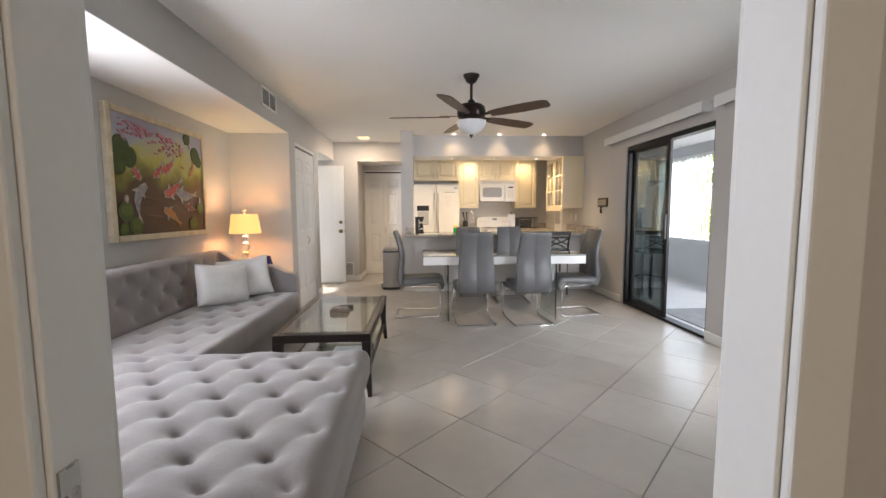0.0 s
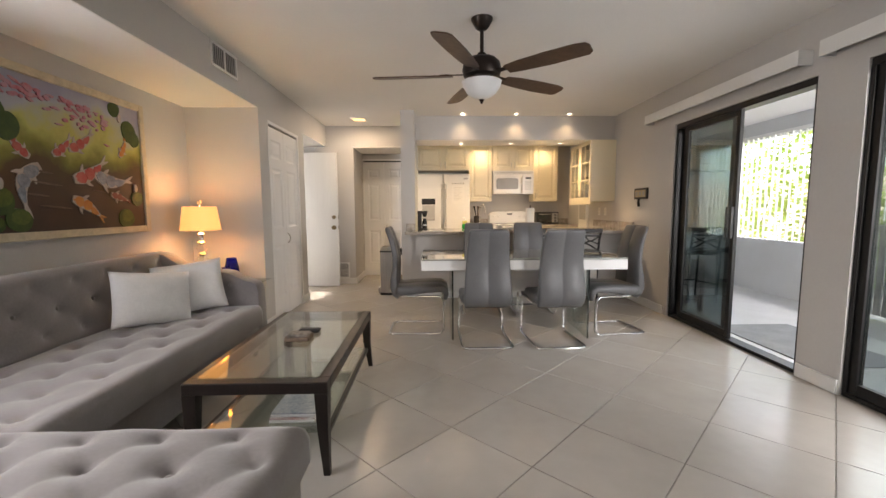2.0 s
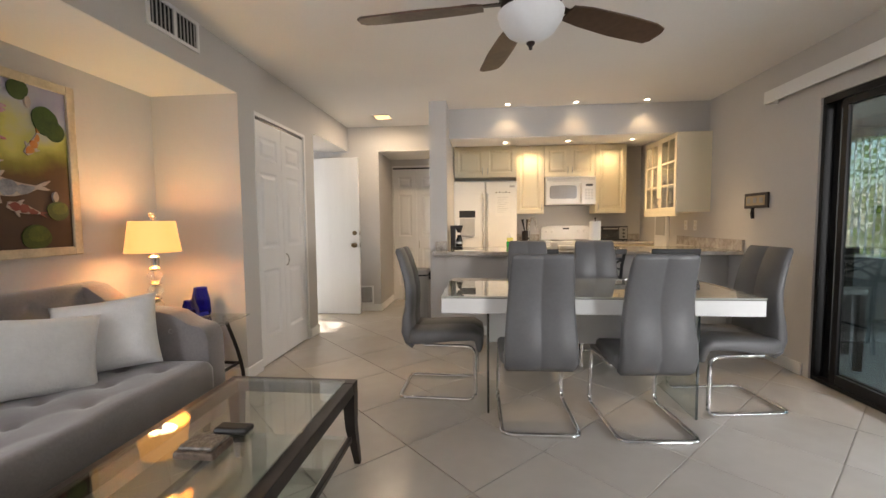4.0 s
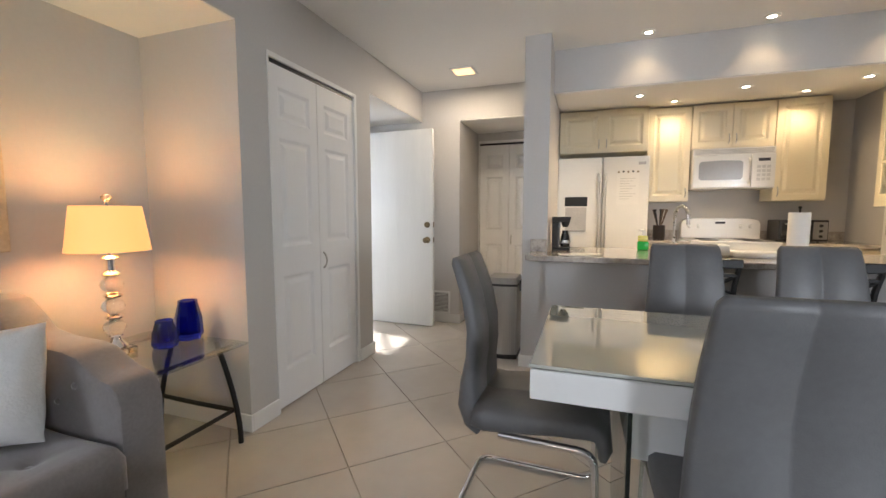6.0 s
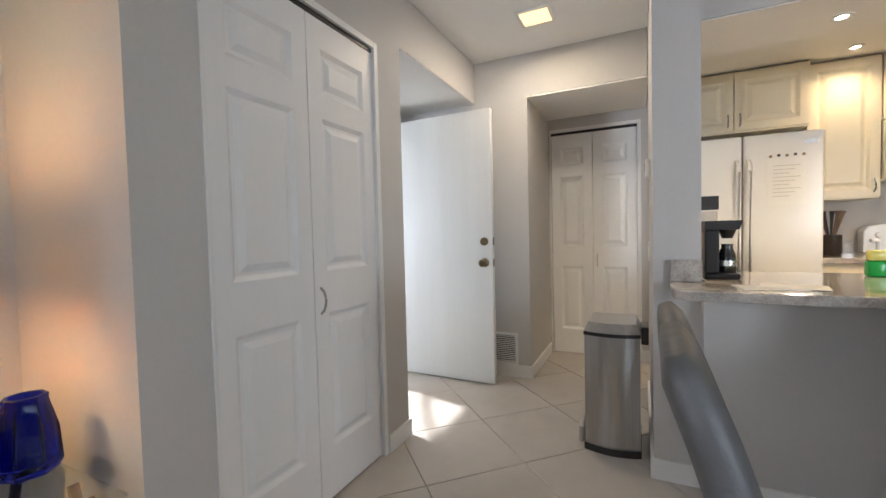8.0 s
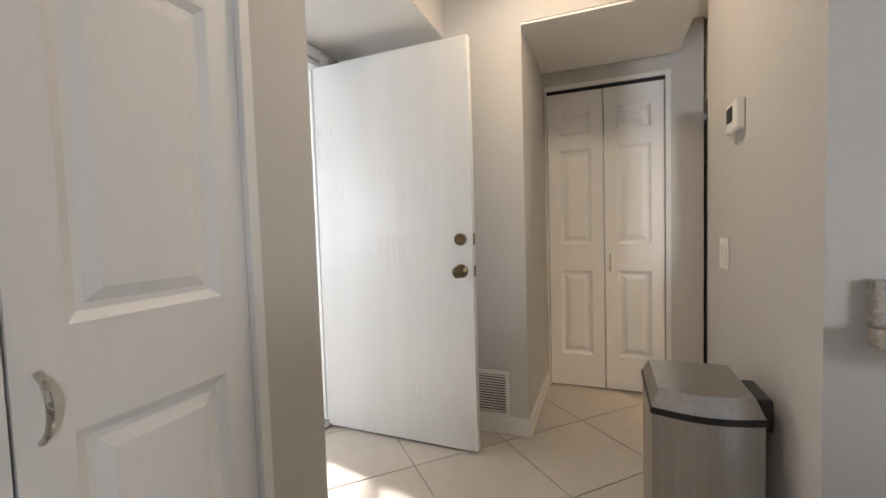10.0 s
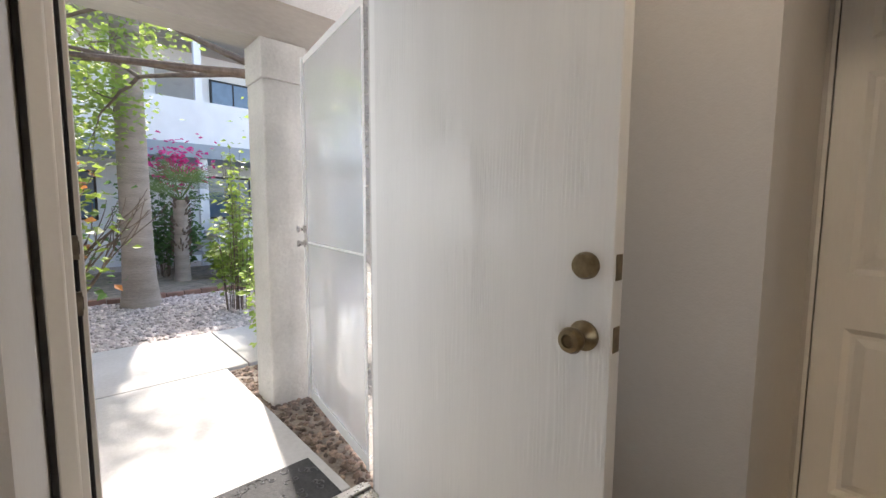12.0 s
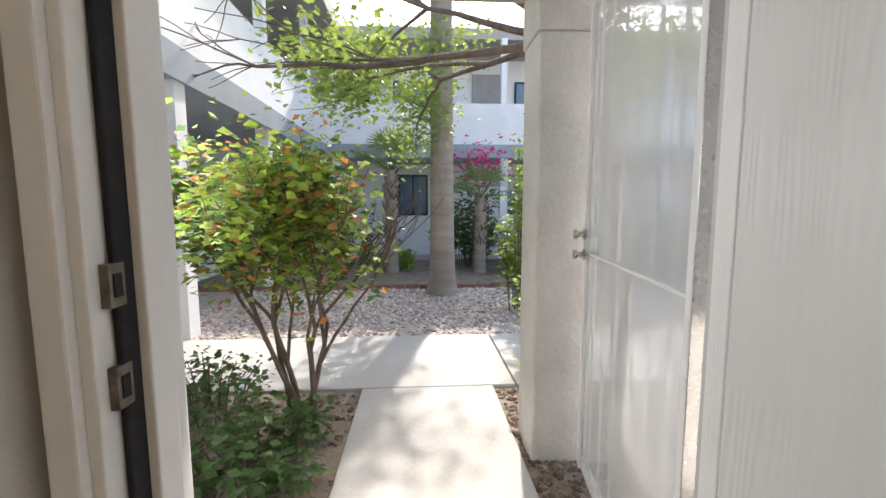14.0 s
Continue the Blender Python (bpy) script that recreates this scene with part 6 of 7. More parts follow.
bmesh.ops.solidify(bm, geom=bm.faces[:], thickness=0.006)
thr = part("throw_blanket", bm, mat("beige_throw", (0.50, 0.44, 0.36), 0.95, vary=0.12, scale=14, bump=0.5, bump_scale=90), None, smooth="all")
tagged(thr, "beige knitted throw hanging over the iron stand", "blanket")

# ---- enclosed patio ----
PX, PYA, PYB = 5.25, 0.35, 8.42
structure("patio_floor", box(3.27, PX + 0.1, PYA, PYB, -0.12, -0.012), PATIOTILE, "pale tiled patio floor", "floor")
FENCE = 5.52        # the solid low wall gives way to a slatted fence
bm = box(PX, PX + 0.12, FENCE, PYB, -0.1, 0.74)
box(PX, PX + 0.12, PYA, PYB, 2.16, 2.46, bm=bm)
for y in (PYA, 2.55, FENCE, PYB - 0.12):
    box(PX, PX + 0.12, y, y + 0.12, 0.74 if y >= FENCE else -0.1, 2.16, bm=bm)
structure("patio_wall_outer", bm, PATIOWALL, "white half-height patio wall with window openings", "wall")
structure("patio_wall_end", box(3.28, PX + 0.12, PYB, PYB + 0.12, -0.1, 2.46), PATIOWALL, "white stucco patio end wall", "wall")
# out of view; the opening in this wall is invented to hold the fill lamp
bm = box(3.28, PX + 0.12, PYA - 0.12, PYA, -0.1, 0.74)
box(3.28, PX + 0.12, PYA - 0.12, PYA, 2.16, 2.46, bm=bm)
structure("patio_wall_near", bm, PATIOWALL, "white stucco patio end wall", "wall")
structure("patio_ceiling", box(3.28, PX + 0.12, PYA, PYB, 2.40, 2.50), CEIL, "white painted patio ceiling", "ceiling")
structure("patio_house_wall", box(3.282, 3.30, 5.52, PYB, -0.05, 2.40), STUCCO, "white stucco house wall on the patio", "wall")
SLAT = mat("blind_slat_white", (0.78, 0.78, 0.76), 0.5, vary=0.02)


def vertical_blind(y0, y1, turn, drop):
    v = thing("vertical_blind", "white vertical slat blind in the patio window, half open", "blind", at=(PX - 0.05, (y0 + y1) / 2, 2.2), group="patio blinds")
    part("headrail", box(PX - 0.07, PX - 0.03, y0, y1, 2.165, 2.205, 0.003), TRIM, v)
    me = bpy.data.meshes.new("slat")
    b = box(-0.0015, 0.0015, -0.042, 0.042, -drop, 0.0)
    b.to_mesh(me)
    b.free()
    me.materials.append(SLAT)
    n = int((y1 - y0) / 0.095)
    for k in range(n):
        o = new("slat", me)
        o.parent = v
        o.matrix_parent_inverse = OFF[v.name]
        o.matrix_basis = Matrix.Translation((PX - 0.05, y0 + 0.05 + k * 0.095, 2.165)) @ pose(0, 0, 0, 0, 0, turn)


vertical_blind(2.70, 5.48, -56, 1.12)
vertical_blind(5.66, 8.25, -54, 1.42)
vertical_blind(0.60, 2.52, -50, 1.12)


def slat_fence(y0, y1):
    """A low fence of narrow upright boards with a gap under it."""
    f = thing("slat_fence", "weathered grey low fence of narrow upright boards", "fence", at=(PX + 0.05, (y0 + y1) / 2, 0), group="patio fences")
    part("top_rail", box(PX + 0.02, PX + 0.09, y0, y1, 0.955, 1.0, 0.004), FENCEWOOD, f)
    part("bottom_rail", box(PX + 0.03, PX + 0.08, y0, y1, 0.06, 0.10, 0.004), FENCEWOOD, f)
    me = bpy.data.meshes.new("board")
    b = box(-0.008, 0.008, -0.035, 0.035, 0.04, 0.954, 0.002, seg=1)
    b.to_mesh(me)
    b.free()
    me.materials.append(FENCEWOOD)
    for k in range(int((y1 - y0) / 0.088)):
        o = new("board", me)
        o.parent = f
        o.matrix_parent_inverse = OFF[f.name]
        o.matrix_basis = Matrix.Translation((PX + 0.02, y0 + 0.045 + k * 0.088, 0))


FENCEWOOD = mat("weathered_fence_board", (0.34, 0.33, 0.31), 0.8, vary=0.15, scale=8, per=0.15, bump=0.2, bump_scale=30, stretch=(1, 1, 0.2))
slat_fence(2.67, FENCE)
slat_fence(PYA + 0.12, 2.55)
bt = thing("bistro_table", "dark high bistro table on the patio", "patio table", at=(3.66, 6.47, -0.012))
part("tabletop", box(3.34, 3.98, 6.13, 6.81, 0.90, 0.945, 0.006), ESPRESSO, bt)
for x in (3.39, 3.93):
    for y in (6.18, 6.76):
        part("leg", box(x - 0.03, x + 0.03, y - 0.03, y + 0.03, -0.0118, 0.90, 0.004), ESPRESSO, bt)
    part("rail", box(x - 0.015, x + 0.015, 6.21, 6.73, 0.28, 0.33, 0.003), ESPRESSO, bt)
part("rail", box(3.42, 3.90, 6.165, 6.195, 0.28, 0.33, 0.003), ESPRESSO, bt)


def patio_stool(x, y):
    s = thing("patio_stool", "dark backless patio stool with pale seat", "stool", at=(x, y, -0.012), group="stools on the patio")
    part("seat", box(x - 0.18, x + 0.18, y - 0.18, y + 0.18, 0.60, 0.645, 0.008), mat("stool_seat_grey", (0.35, 0.35, 0.34), 0.6), s)
    for dx in (-0.15, 0.15):
        for dy in (-0.15, 0.15):
            part("leg", box(x + dx - 0.022, x + dx + 0.022, y + dy - 0.022, y + dy + 0.022, -0.0118, 0.60, 0.003), ESPRESSO, s)


patio_stool(3.52, 5.88)
patio_stool(3.75, 7.06)


def wicker_chair(x, y, turn):
    w = thing("wicker_chair", "black wicker patio armchair with curved back", "patio chair", group="wicker chairs on the patio", local=True)
    WICK = bpy.data.materials.get("black_wicker") or mat("black_wicker", (0.02, 0.018, 0.017), 0.55, vary=0.3, scale=60, bump=0.8, bump_scale=120)
    part("seat_box", box(-0.32, 0.32, -0.32, 0.32, 0.03, 0.38, 0.02), WICK, w)
    part("cushion", box(-0.26, 0.26, -0.22, 0.30, 0.381, 0.46, 0.03), mat("grey_cushion", (0.10, 0.10, 0.11), 0.9), w, "dark grey cushion")
    for s in (-1, 1):
        part("arm", box(min(s * 0.26, s * 0.34), max(s * 0.26, s * 0.34), -0.32, 0.32, 0.38, 0.62, 0.03), WICK, w)
    arc = [(0.36 * math.cos(radians(a)), -0.10 - 0.30 * math.sin(radians(a))) for a in range(20, 161, 14)]
    arc += [(0.29 * math.cos(radians(a)), -0.08 - 0.23 * math.sin(radians(a))) for a in range(160, 19, -14)]
    part("back", prism(arc, 0.38, 0.82, "z", 0.012), WICK, w)
    w.matrix_basis = pose(x, y, -0.012, 0, 0, turn)


wicker_chair(3.78, 3.02, 95)
wicker_chair(3.85, 2.20, 80)
tagged(part("door_mat", box(3.42, 4.20, 4.00, 5.15, -0.0118, -0.003, 0.002), mat("grey_mat", (0.24, 0.25, 0.26), 0.95, vary=0.1, bump=0.5)), "flat grey mat on the patio floor", "mat")

# ---- outside: ground, walks, building, planting ----
GZO = -0.045
ground = structure("ground", box(-60, 60, -60, 60, -0.6, -0.13), GRAVELBED, "gravelly earth all round the building", "ground")


def slab_piece(name, x0, x1, y0, y1, material, label, cat, z=GZO):
    return structure(name, box(x0, x1, y0, y1, -0.14, z, 0.006), material, label, cat)


slab_piece("pavement", -3.93, -2.06, 6.555, 7.46, CONCRETE, "pale concrete path from the front door", "path")
slab_piece("pavement", -5.08, -3.942, 1.5, 7.62, CONCRETE, "pale concrete walk across the courtyard", "path")
slab_piece("pavement", -5.08, -3.942, 7.632, 13.0, CONCRETE, "pale concrete walk across the courtyard", "path")
structure("soil_bed", box(-3.93, -1.96, 2.0, 6.548, -0.14, GZO - 0.02), SOIL, "bare planting soil beside the path", "soil")
structure("soil_strip", box(-3.93, -1.96, 7.468, 12.0, -0.14, GZO - 0.025), SOIL, "soil strip beside the screen door", "soil")
structure("gravel_court", box(-7.45, -5.09, 0.5, 13.0, -0.14, GZO - 0.015), GRAVELBED, "pinkish gravel court", "gravel")
structure("planting_bed", box(-10.8, -7.47, 0.5, 13.0, -0.14, GZO - 0.01), SOIL, "bare earth planting bed under the palms", "soil")
for k in range(30):
    e = part("edging_brick", box(-7.50, -7.40, 3.0 + k * 0.22, 3.21 + k * 0.22, -0.14, 0.0 + 0.006 * (k % 3), 0.006), mat("edging_red", (0.30, 0.17, 0.13), 0.9, vary=0.2, per=0.2) if k == 0 else bpy.data.materials["edging_red"])
    tagged(e, "low reddish edging stone beside the gravel", "edging stone", "edging stones")


def stones(name, n, area, z, size, material, label, seed, parent=None):
    r = random.Random(seed)
    V, F = [], []
    base = bmesh.new()
    bmesh.ops.create_icosphere(base, subdivisions=1, radius=1)
    bv = [v.co.copy() for v in base.verts]
    bf = [[v.index for v in f.verts] for f in base.faces]
    base.free()
    for _ in range(n):
        x, y = r.uniform(area[0], area[1]), r.uniform(area[2], area[3])
        s = size * r.uniform(0.6, 1.5)
        m = Matrix.Translation((x, y, z + s * 0.15)) @ pose(0, 0, 0, r.uniform(-30, 30), r.uniform(-30, 30), r.uniform(0, 360)) @ Matrix.Diagonal((s, s * r.uniform(0.6, 1.0), s * r.uniform(0.35, 0.6), 1))
        o = len(V)
        V += [m @ c for c in bv]
        F += [[o + i for i in f] for f in bf]
    me = bpy.data.meshes.new(name)
    me.from_pydata([tuple(v) for v in V], [], F)
    me.materials.append(material)
    return tagged(new(name, me), label, "gravel", kind="stuff")


stones("gravel", 5200, (-7.38, -5.10, 4.3, 9.4), GZO - 0.015, 0.026, STONE, "loose pinkish gravel stones", 3)
stones("gravel_strip", 1500, (-3.90, -2.0, 7.475, 8.1), GZO - 0.025, 0.018, LITTER, "brown gravel and dry leaves beside the path", 4)
stones("soil_litter", 700, (-3.90, -2.1, 5.2, 6.60), GZO - 0.02, 0.018, LITTER, "dry leaves and pebbles on the soil", 6)

# porch: post, beam, roof
post = thing("porch_post", "square off-white stucco porch post", "post", at=(-3.2, 7.63, 0), kind="structure")
part("shaft", box(-3.36, -3.09, 7.50, 7.77, -0.08, 1.98, 0.012), POSTMAT, post)
part("collar", box(-3.366, -3.084, 7.494, 7.776, 1.98, 2.212, 0.006), POSTMAT, post)
structure("porch_beam", box(-3.36, -3.12, 3.0, 8.4, 2.215, 2.50), BEAMPAINT, "taupe painted porch beam", "beam")
structure("porch_ceiling", box(-3.12, -1.94, 3.0, 8.4, 2.46, 2.52), STUCCO, "white porch ceiling", "ceiling")
structure("porch_roof", box(-3.5, -1.79, 3.0, 8.4, 2.525, 2.62), STUCCO, "flat porch roof", "roof")
structure("roof_main", box(-1.94, PX + 0.3, -2.6, 9.1, 2.61, 2.80), STUCCO, "flat roof of the house", "roof")
structure("wall_outer_front", box(-1.965, -1.942, 7.555, 9.0, -0.1, 2.46), STUCCO, "white stucco outside wall", "wall")
structure("wall_outer_front_left", box(-1.965, -1.942, 2.8, 6.505, -0.1, 2.46), STUCCO, "white stucco outside wall", "wall")
# the raised scrolls take a paler grey than the mat's base
MATRELIEF = mat("paler_mat_relief", (0.13, 0.13, 0.135), 0.8, vary=0.25)
MATR = mat("black_rubber_mat", (0.045, 0.046, 0.048), 0.8, vary=0.2, bump=0.3)
dmat = thing("doormat", "black rubber doormat with scrollwork relief", "doormat", at=(-2.18, 7.15, GZO))
part("base", box(-2.39, -2.02, 6.90, 7.41, GZO + 0.0005, GZO + 0.006, 0.002), MATR, dmat)
rng = random.Random(9)
bm = bmesh.new()
for k in range(46):
    cx, cy, r0, a0 = rng.uniform(-2.36, -2.05), rng.uniform(6.93, 7.38), rng.uniform(0.014, 0.030), rng.uniform(0, 360)
    tube([(min(-2.03, max(-2.38, cx + r0 * (1 - 0.08 * q) * math.cos(radians(a0 + q * 38)))), min(7.40, max(6.91, cy + r0 * (1 - 0.08 * q) * math.sin(radians(a0 + q * 38)))), GZO + 0.007) for q in range(9)], 0.0032, 5, bm)
part("scroll_relief", bm, MATRELIEF, dmat, "raised scroll pattern", kind="stuff")


# apartment building round the courtyard
ab = thing("apartment_building", "white two-storey apartment building with solid balcony parapets", "building", at=(-12, 6, 0))
FXB = -11.0
part("parapet", box(FXB - 0.15, FXB, 4.80, 24, 2.64, 3.58), STUCCO, ab, "white balcony parapet")
part("floor_slab", box(-14.5, FXB + 0.06, 3.2, 24, 2.33, 2.635), STUCCOGREY, ab, "blue-grey balcony slab edge")
part("upper_wall", box(-12.7, -12.5, 3.2, 24, 2.64, 5.3), STUCCO, ab, "white upper wall in shade")
part("lower_wall", box(-12.7, -12.5, 3.2, 24, -0.13, 2.33), STUCCO, ab, "white ground floor wall in shade")
part("roof", box(-14.5, FXB - 0.1, 2.5, 24, 5.05, 5.30), BEAMPAINT, ab, "flat roof with taupe eaves")
for y in (4.95, 8.9, 12.9):
    part("post", box(FXB - 0.14, FXB + 0.0, y, y + 0.14, 3.58, 5.05), STUCCO, ab)
    part("post", box(FXB - 0.2, FXB - 0.02, y, y + 0.18, -0.13, 2.33), STUCCO, ab)
WINDARK = mat("window_dark_glass", (0.10, 0.16, 0.24), 0.06, vary=0.1, coat=1.0)
GREYDOOR = mat("grey_apartment_door", (0.36, 0.35, 0.33), 0.6, vary=0.04)


def far_window(y0, y1, z0, z1):
    w = part("window", box(-12.5, -12.46, y0 - 0.05, y1 + 0.05, z0 - 0.05, z1 + 0.05), BLACKM, ab, "dark framed window")
    part("pane", box(-12.459, -12.45, y0, (y0 + y1) / 2 - 0.02, z0, z1), WINDARK, w)
    part("pane", box(-12.459, -12.45, (y0 + y1) / 2 + 0.02, y1, z0, z1), WINDARK, w)


far_window(6.35, 7.15, 3.65, 4.45)
far_window(6.45, 7.15, 1.0, 2.0)
far_window(9.6, 10.6, 3.65, 4.45)
far_window(9.4, 10.4, 1.0, 2.0)
for y in (4.45, 8.4):
    d = part("door", box(-12.5, -12.45, y, y + 0.85, 2.64, 4.68), GREYDOOR, ab, "grey apartment door")
    part("number_plate", box(-12.449, -12.445, y + 0.32, y + 0.55, 4.2, 4.27), INK, d)
part("lantern", box(-12.49, -12.38, 5.55, 5.68, 3.9, 4.2, 0.01), BLACKM, ab, "black wall lantern")
wing = thing("apartment_wing", "white side wing of the apartment building with parapet", "building", at=(-7, 4, 0))
part("parapet", box(FXB - 0.15, -3.6, 4.62, 4.78, 2.64, 3.58), STUCCO, wing, "white balcony parapet")
part("floor_slab", box(FXB - 0.15, -3.6, 3.2, 4.82, 2.33, 2.635), STUCCOGREY, wing, "blue-grey slab edge")
part("upper_wall", box(-12.5, -3.6, 3.0, 3.2, 2.64, 5.3), STUCCO, wing)
part("lower_wall", box(-12.5, -3.6, 3.0, 3.2, -0.13, 2.33), STUCCO, wing)
part("roof", box(-12.5, -3.6, 2.6, 5.2, 5.05, 5.35), BEAMPAINT, wing)
for x in (-10.0, -7.6, -5.3):
    part("post", box(x, x + 0.18, 4.60, 4.78, -0.13, 2.33), STUCCO, wing)
    part("post", box(x, x + 0.14, 4.63, 4.77, 3.58, 5.05), STUCCO, wing)
stairs = thing("outdoor_stairs", "open concrete stair flight against the apartments", "stairs", at=(-10.4, 8.6, 0))
for k in range(9):
    part("tread", box(-10.9, -10.0, 8.1 + 0.27 * k, 8.42 + 0.27 * k, 0.08 + 0.19 * k, 0.14 + 0.19 * k), CONCRETE, stairs)
part("stringer", prism([(8.0, -0.1), (8.25, -0.1), (10.6, 1.62), (10.6, 1.82)], -10.95, -10.90, "x"), BEAMPAINT, stairs, "painted stringer")


# ---- plants ----


def leaves(spots, size, seed, long=1.0, droop=0.3):
    """Many small folded leaves, one at each spot, as vertices and faces."""
    r = random.Random(seed)
    V, F = [], []
    shape = [(0, 0, 0), (0.45, 0.36, 0.06), (1.0, 0, -0.05), (0.45, -0.36, 0.06), (0.5, 0, -0.04)]
    faces = [(0, 1, 4), (1, 2, 4), (2, 3, 4), (3, 0, 4)]
    for p in spots:
        s = size * r.uniform(0.6, 1.35)
        m = Matrix.Translation(p) @ pose(0, 0, 0, r.uniform(-50, 50), r.uniform(-30, 60) * droop * 2, r.uniform(0, 360)) @ Matrix.Diagonal((s * long, s, s, 1))
        o = len(V)
        V += [tuple(m @ Vector(c)) for c in shape]
        F += [tuple(o + i for i in f) for f in faces]
    return V, F


def leaf_part(name, spots, size, seed, material, parent, label="", long=1.0, droop=0.3):
    V, F = leaves(spots, size, seed, long, droop)
    me = bpy.data.meshes.new(name)
    me.from_pydata(V, [], F)
    me.materials.append(material)
    ob = new(name, me)
    ob.parent = parent
    ob.matrix_parent_inverse = OFF.get(parent.name, Matrix.Identity(4))
    return tagged(ob, label=label)


def grow(start, way, length, r, depth, rng, bm, tips, spread=34, up=0.25, kids=3):
    """A limb that bends, tapers and forks; collects points along the twigs."""
    n = 5
    pts, p, d = [Vector(start)], Vector(start), Vector(way).normalized()
    for k in range(n):
        d = (d + Vector((rng.gauss(0, 0.10), rng.gauss(0, 0.10), rng.gauss(0, 0.06) + up * 0.15))).normalized()
        p = p + d * length / n
        pts.append(p.copy())
        if depth <= 1:
            tips.append(p.copy())
    tube(pts, r, 7 if depth > 1 else 5, bm, r1=r * 0.55)
    if depth > 0:
        for k in range(kids):
            axis = Vector((rng.gauss(0, 1), rng.gauss(0, 1), rng.gauss(0, 1))).normalized()
            nd = Matrix.Rotation(radians(rng.uniform(0.6, 1.2) * spread), 3, axis) @ d
            at = pts[rng.choice((3, 4, 5))] if k else pts[-1]
            grow(at, nd, length * rng.uniform(0.6, 0.85), r * 0.55, depth - 1, rng, bm, tips, spread, up, kids)


def around(tips, n, sigma, rng):
    return [rng.choice(tips) + Vector((rng.gauss(0, sigma), rng.gauss(0, sigma), rng.gauss(0, sigma * 0.8))) for _ in range(n)]


# leafy shrub beside the path
rng = random.Random(21)
sh1 = thing("shrub", "tall shrub with yellow-green and rusty leaves on bare stems", "shrub", at=(-3.58, 6.22, GZO))
bm, tips = bmesh.new(), []
for k, (dx, dy) in enumerate(((0.02, -0.28), (-0.10, 0.10), (0.10, 0.34), (-0.05, -0.62), (0.08, -0.05))):
    grow((-3.58 + 0.03 * k, 6.20 + 0.04 * k, GZO - 0.03), (dx, dy, 1.0), 0.62, 0.021, 3, rng, bm, tips, 30, 0.35)
part("branchwork", bm, BARK, sh1, "grey-brown bare stems", smooth=True)
tips = [t for t in tips if t.z > 0.42 and 5.5 < t.y < 6.62 and t.z < 1.58]
hi = [t for t in tips if t.z > 0.78]
leaf_part("leaves", around(hi, 4200, 0.11, rng), 0.056, 1, LEAF, sh1, "yellow-green leaves")
leaf_part("old_leaves", around(tips, 1100, 0.10, rng), 0.05, 2, LEAFRED, sh1, "rust-coloured old leaves")
# the crown's inner shade, put into a darker leaf green
leaf_part("lower_leaves", around(tips, 2200, 0.12, rng), 0.05, 3, LEAFDARK, sh1, "leaves in a darker green for the shade inside the crown")


def ground_cover(name, cx, cy, rx, ry, h, n, size, material, seed, label, cat="shrub"):
    r = random.Random(seed)
    g = thing(name, label, cat, at=(cx, cy, GZO))
    spots, bm = [], bmesh.new()
    for k in range(26):
        a, q = r.uniform(0, 2 * math.pi), math.sqrt(r.random())
        x, y = cx + rx * q * math.cos(a), cy + ry * q * math.sin(a)
        top = GZO + h * (1.05 - 0.6 * q * q) * r.uniform(0.6, 1.1)
        tube([(cx + (x - cx) * 0.5, cy + (y - cy) * 0.5, GZO - 0.03), ((x * 0.7 + cx * 0.3), (y * 0.7 + cy * 0.3), top * 0.6), (x, y, top)], 0.006, 5, bm, r1=0.002)
        for _ in range(n // 26):
            f = r.uniform(0.25, 1.05)
            spots.append(Vector((cx + (x - cx) * (0.5 + 0.5 * f) + r.gauss(0, 0.05), cy + (y - cy) * (0.5 + 0.5 * f) + r.gauss(0, 0.05), GZO + (top - GZO) * f + r.gauss(0, 0.03))))
    part("branchwork", bm, BARK, g, kind="stuff")
    leaf_part("leaves", spots, size, seed, material, g)
    return g


ground_cover("low_shrub", -3.05, 6.18, 0.42, 0.36, 0.34, 900, 0.050, LEAFDARK, 31, "low dark green shrub spilling onto the path")
ground_cover("low_shrub", -2.75, 5.75, 0.45, 0.35, 0.32, 700, 0.050, LEAFDARK, 32, "low dark green shrub on the soil bed")
ground_cover("low_shrub", -3.60, 5.70, 0.40, 0.40, 0.40, 700, 0.050, LEAFDARK, 33, "low dark green shrub under the tall one")
ground_cover("shrub", -4.05, 7.95, 0.35, 0.30, 1.25, 900, 0.055, LEAF, 34, "light green shrub behind the porch post")
ground_cover("shrub", -6.0, 8.15, 0.35, 0.28, 1.95, 1100, 0.075, LEAFTREE, 35, "light green shrub beside the courtyard path")
# courtyard planting in front of the apartments
for k, (x, y, rx, ry, h, m, n) in enumerate(((-9.6, 5.6, 0.7, 0.8, 1.7, LEAFDARK, 1100), (-9.9, 7.9, 0.8, 0.9, 2.0, LEAFDARK, 1300), (-8.7, 8.9, 0.6, 0.6, 0.85, LEAF, 900), (-9.2, 10.2, 0.9, 0.9, 1.9, LEAFTREE, 1200), (-9.4, 6.5, 0.5, 0.5, 0.45, LEAF, 600), (-8.6, 9.9, 0.5, 0.6, 0.7, LEAFDARK, 700), (-9.8, 11.9, 0.9, 0.9, 1.6, LEAFDARK, 900), (-9.0, 12.6, 0.8, 0.8, 1.3, LEAFTREE, 800))):
    ground_cover("courtyard_shrub", x, y, rx, ry, h, n, 0.10, m, 40 + k, "leafy green shrub in the courtyard bed")
bg = ground_cover("bougainvillea", -9.7, 8.1, 0.6, 0.5, 2.35, 900, 0.09, LEAFDARK, 60, "bougainvillea with pink blossom by the balcony", "shrub")
rng = random.Random(61)
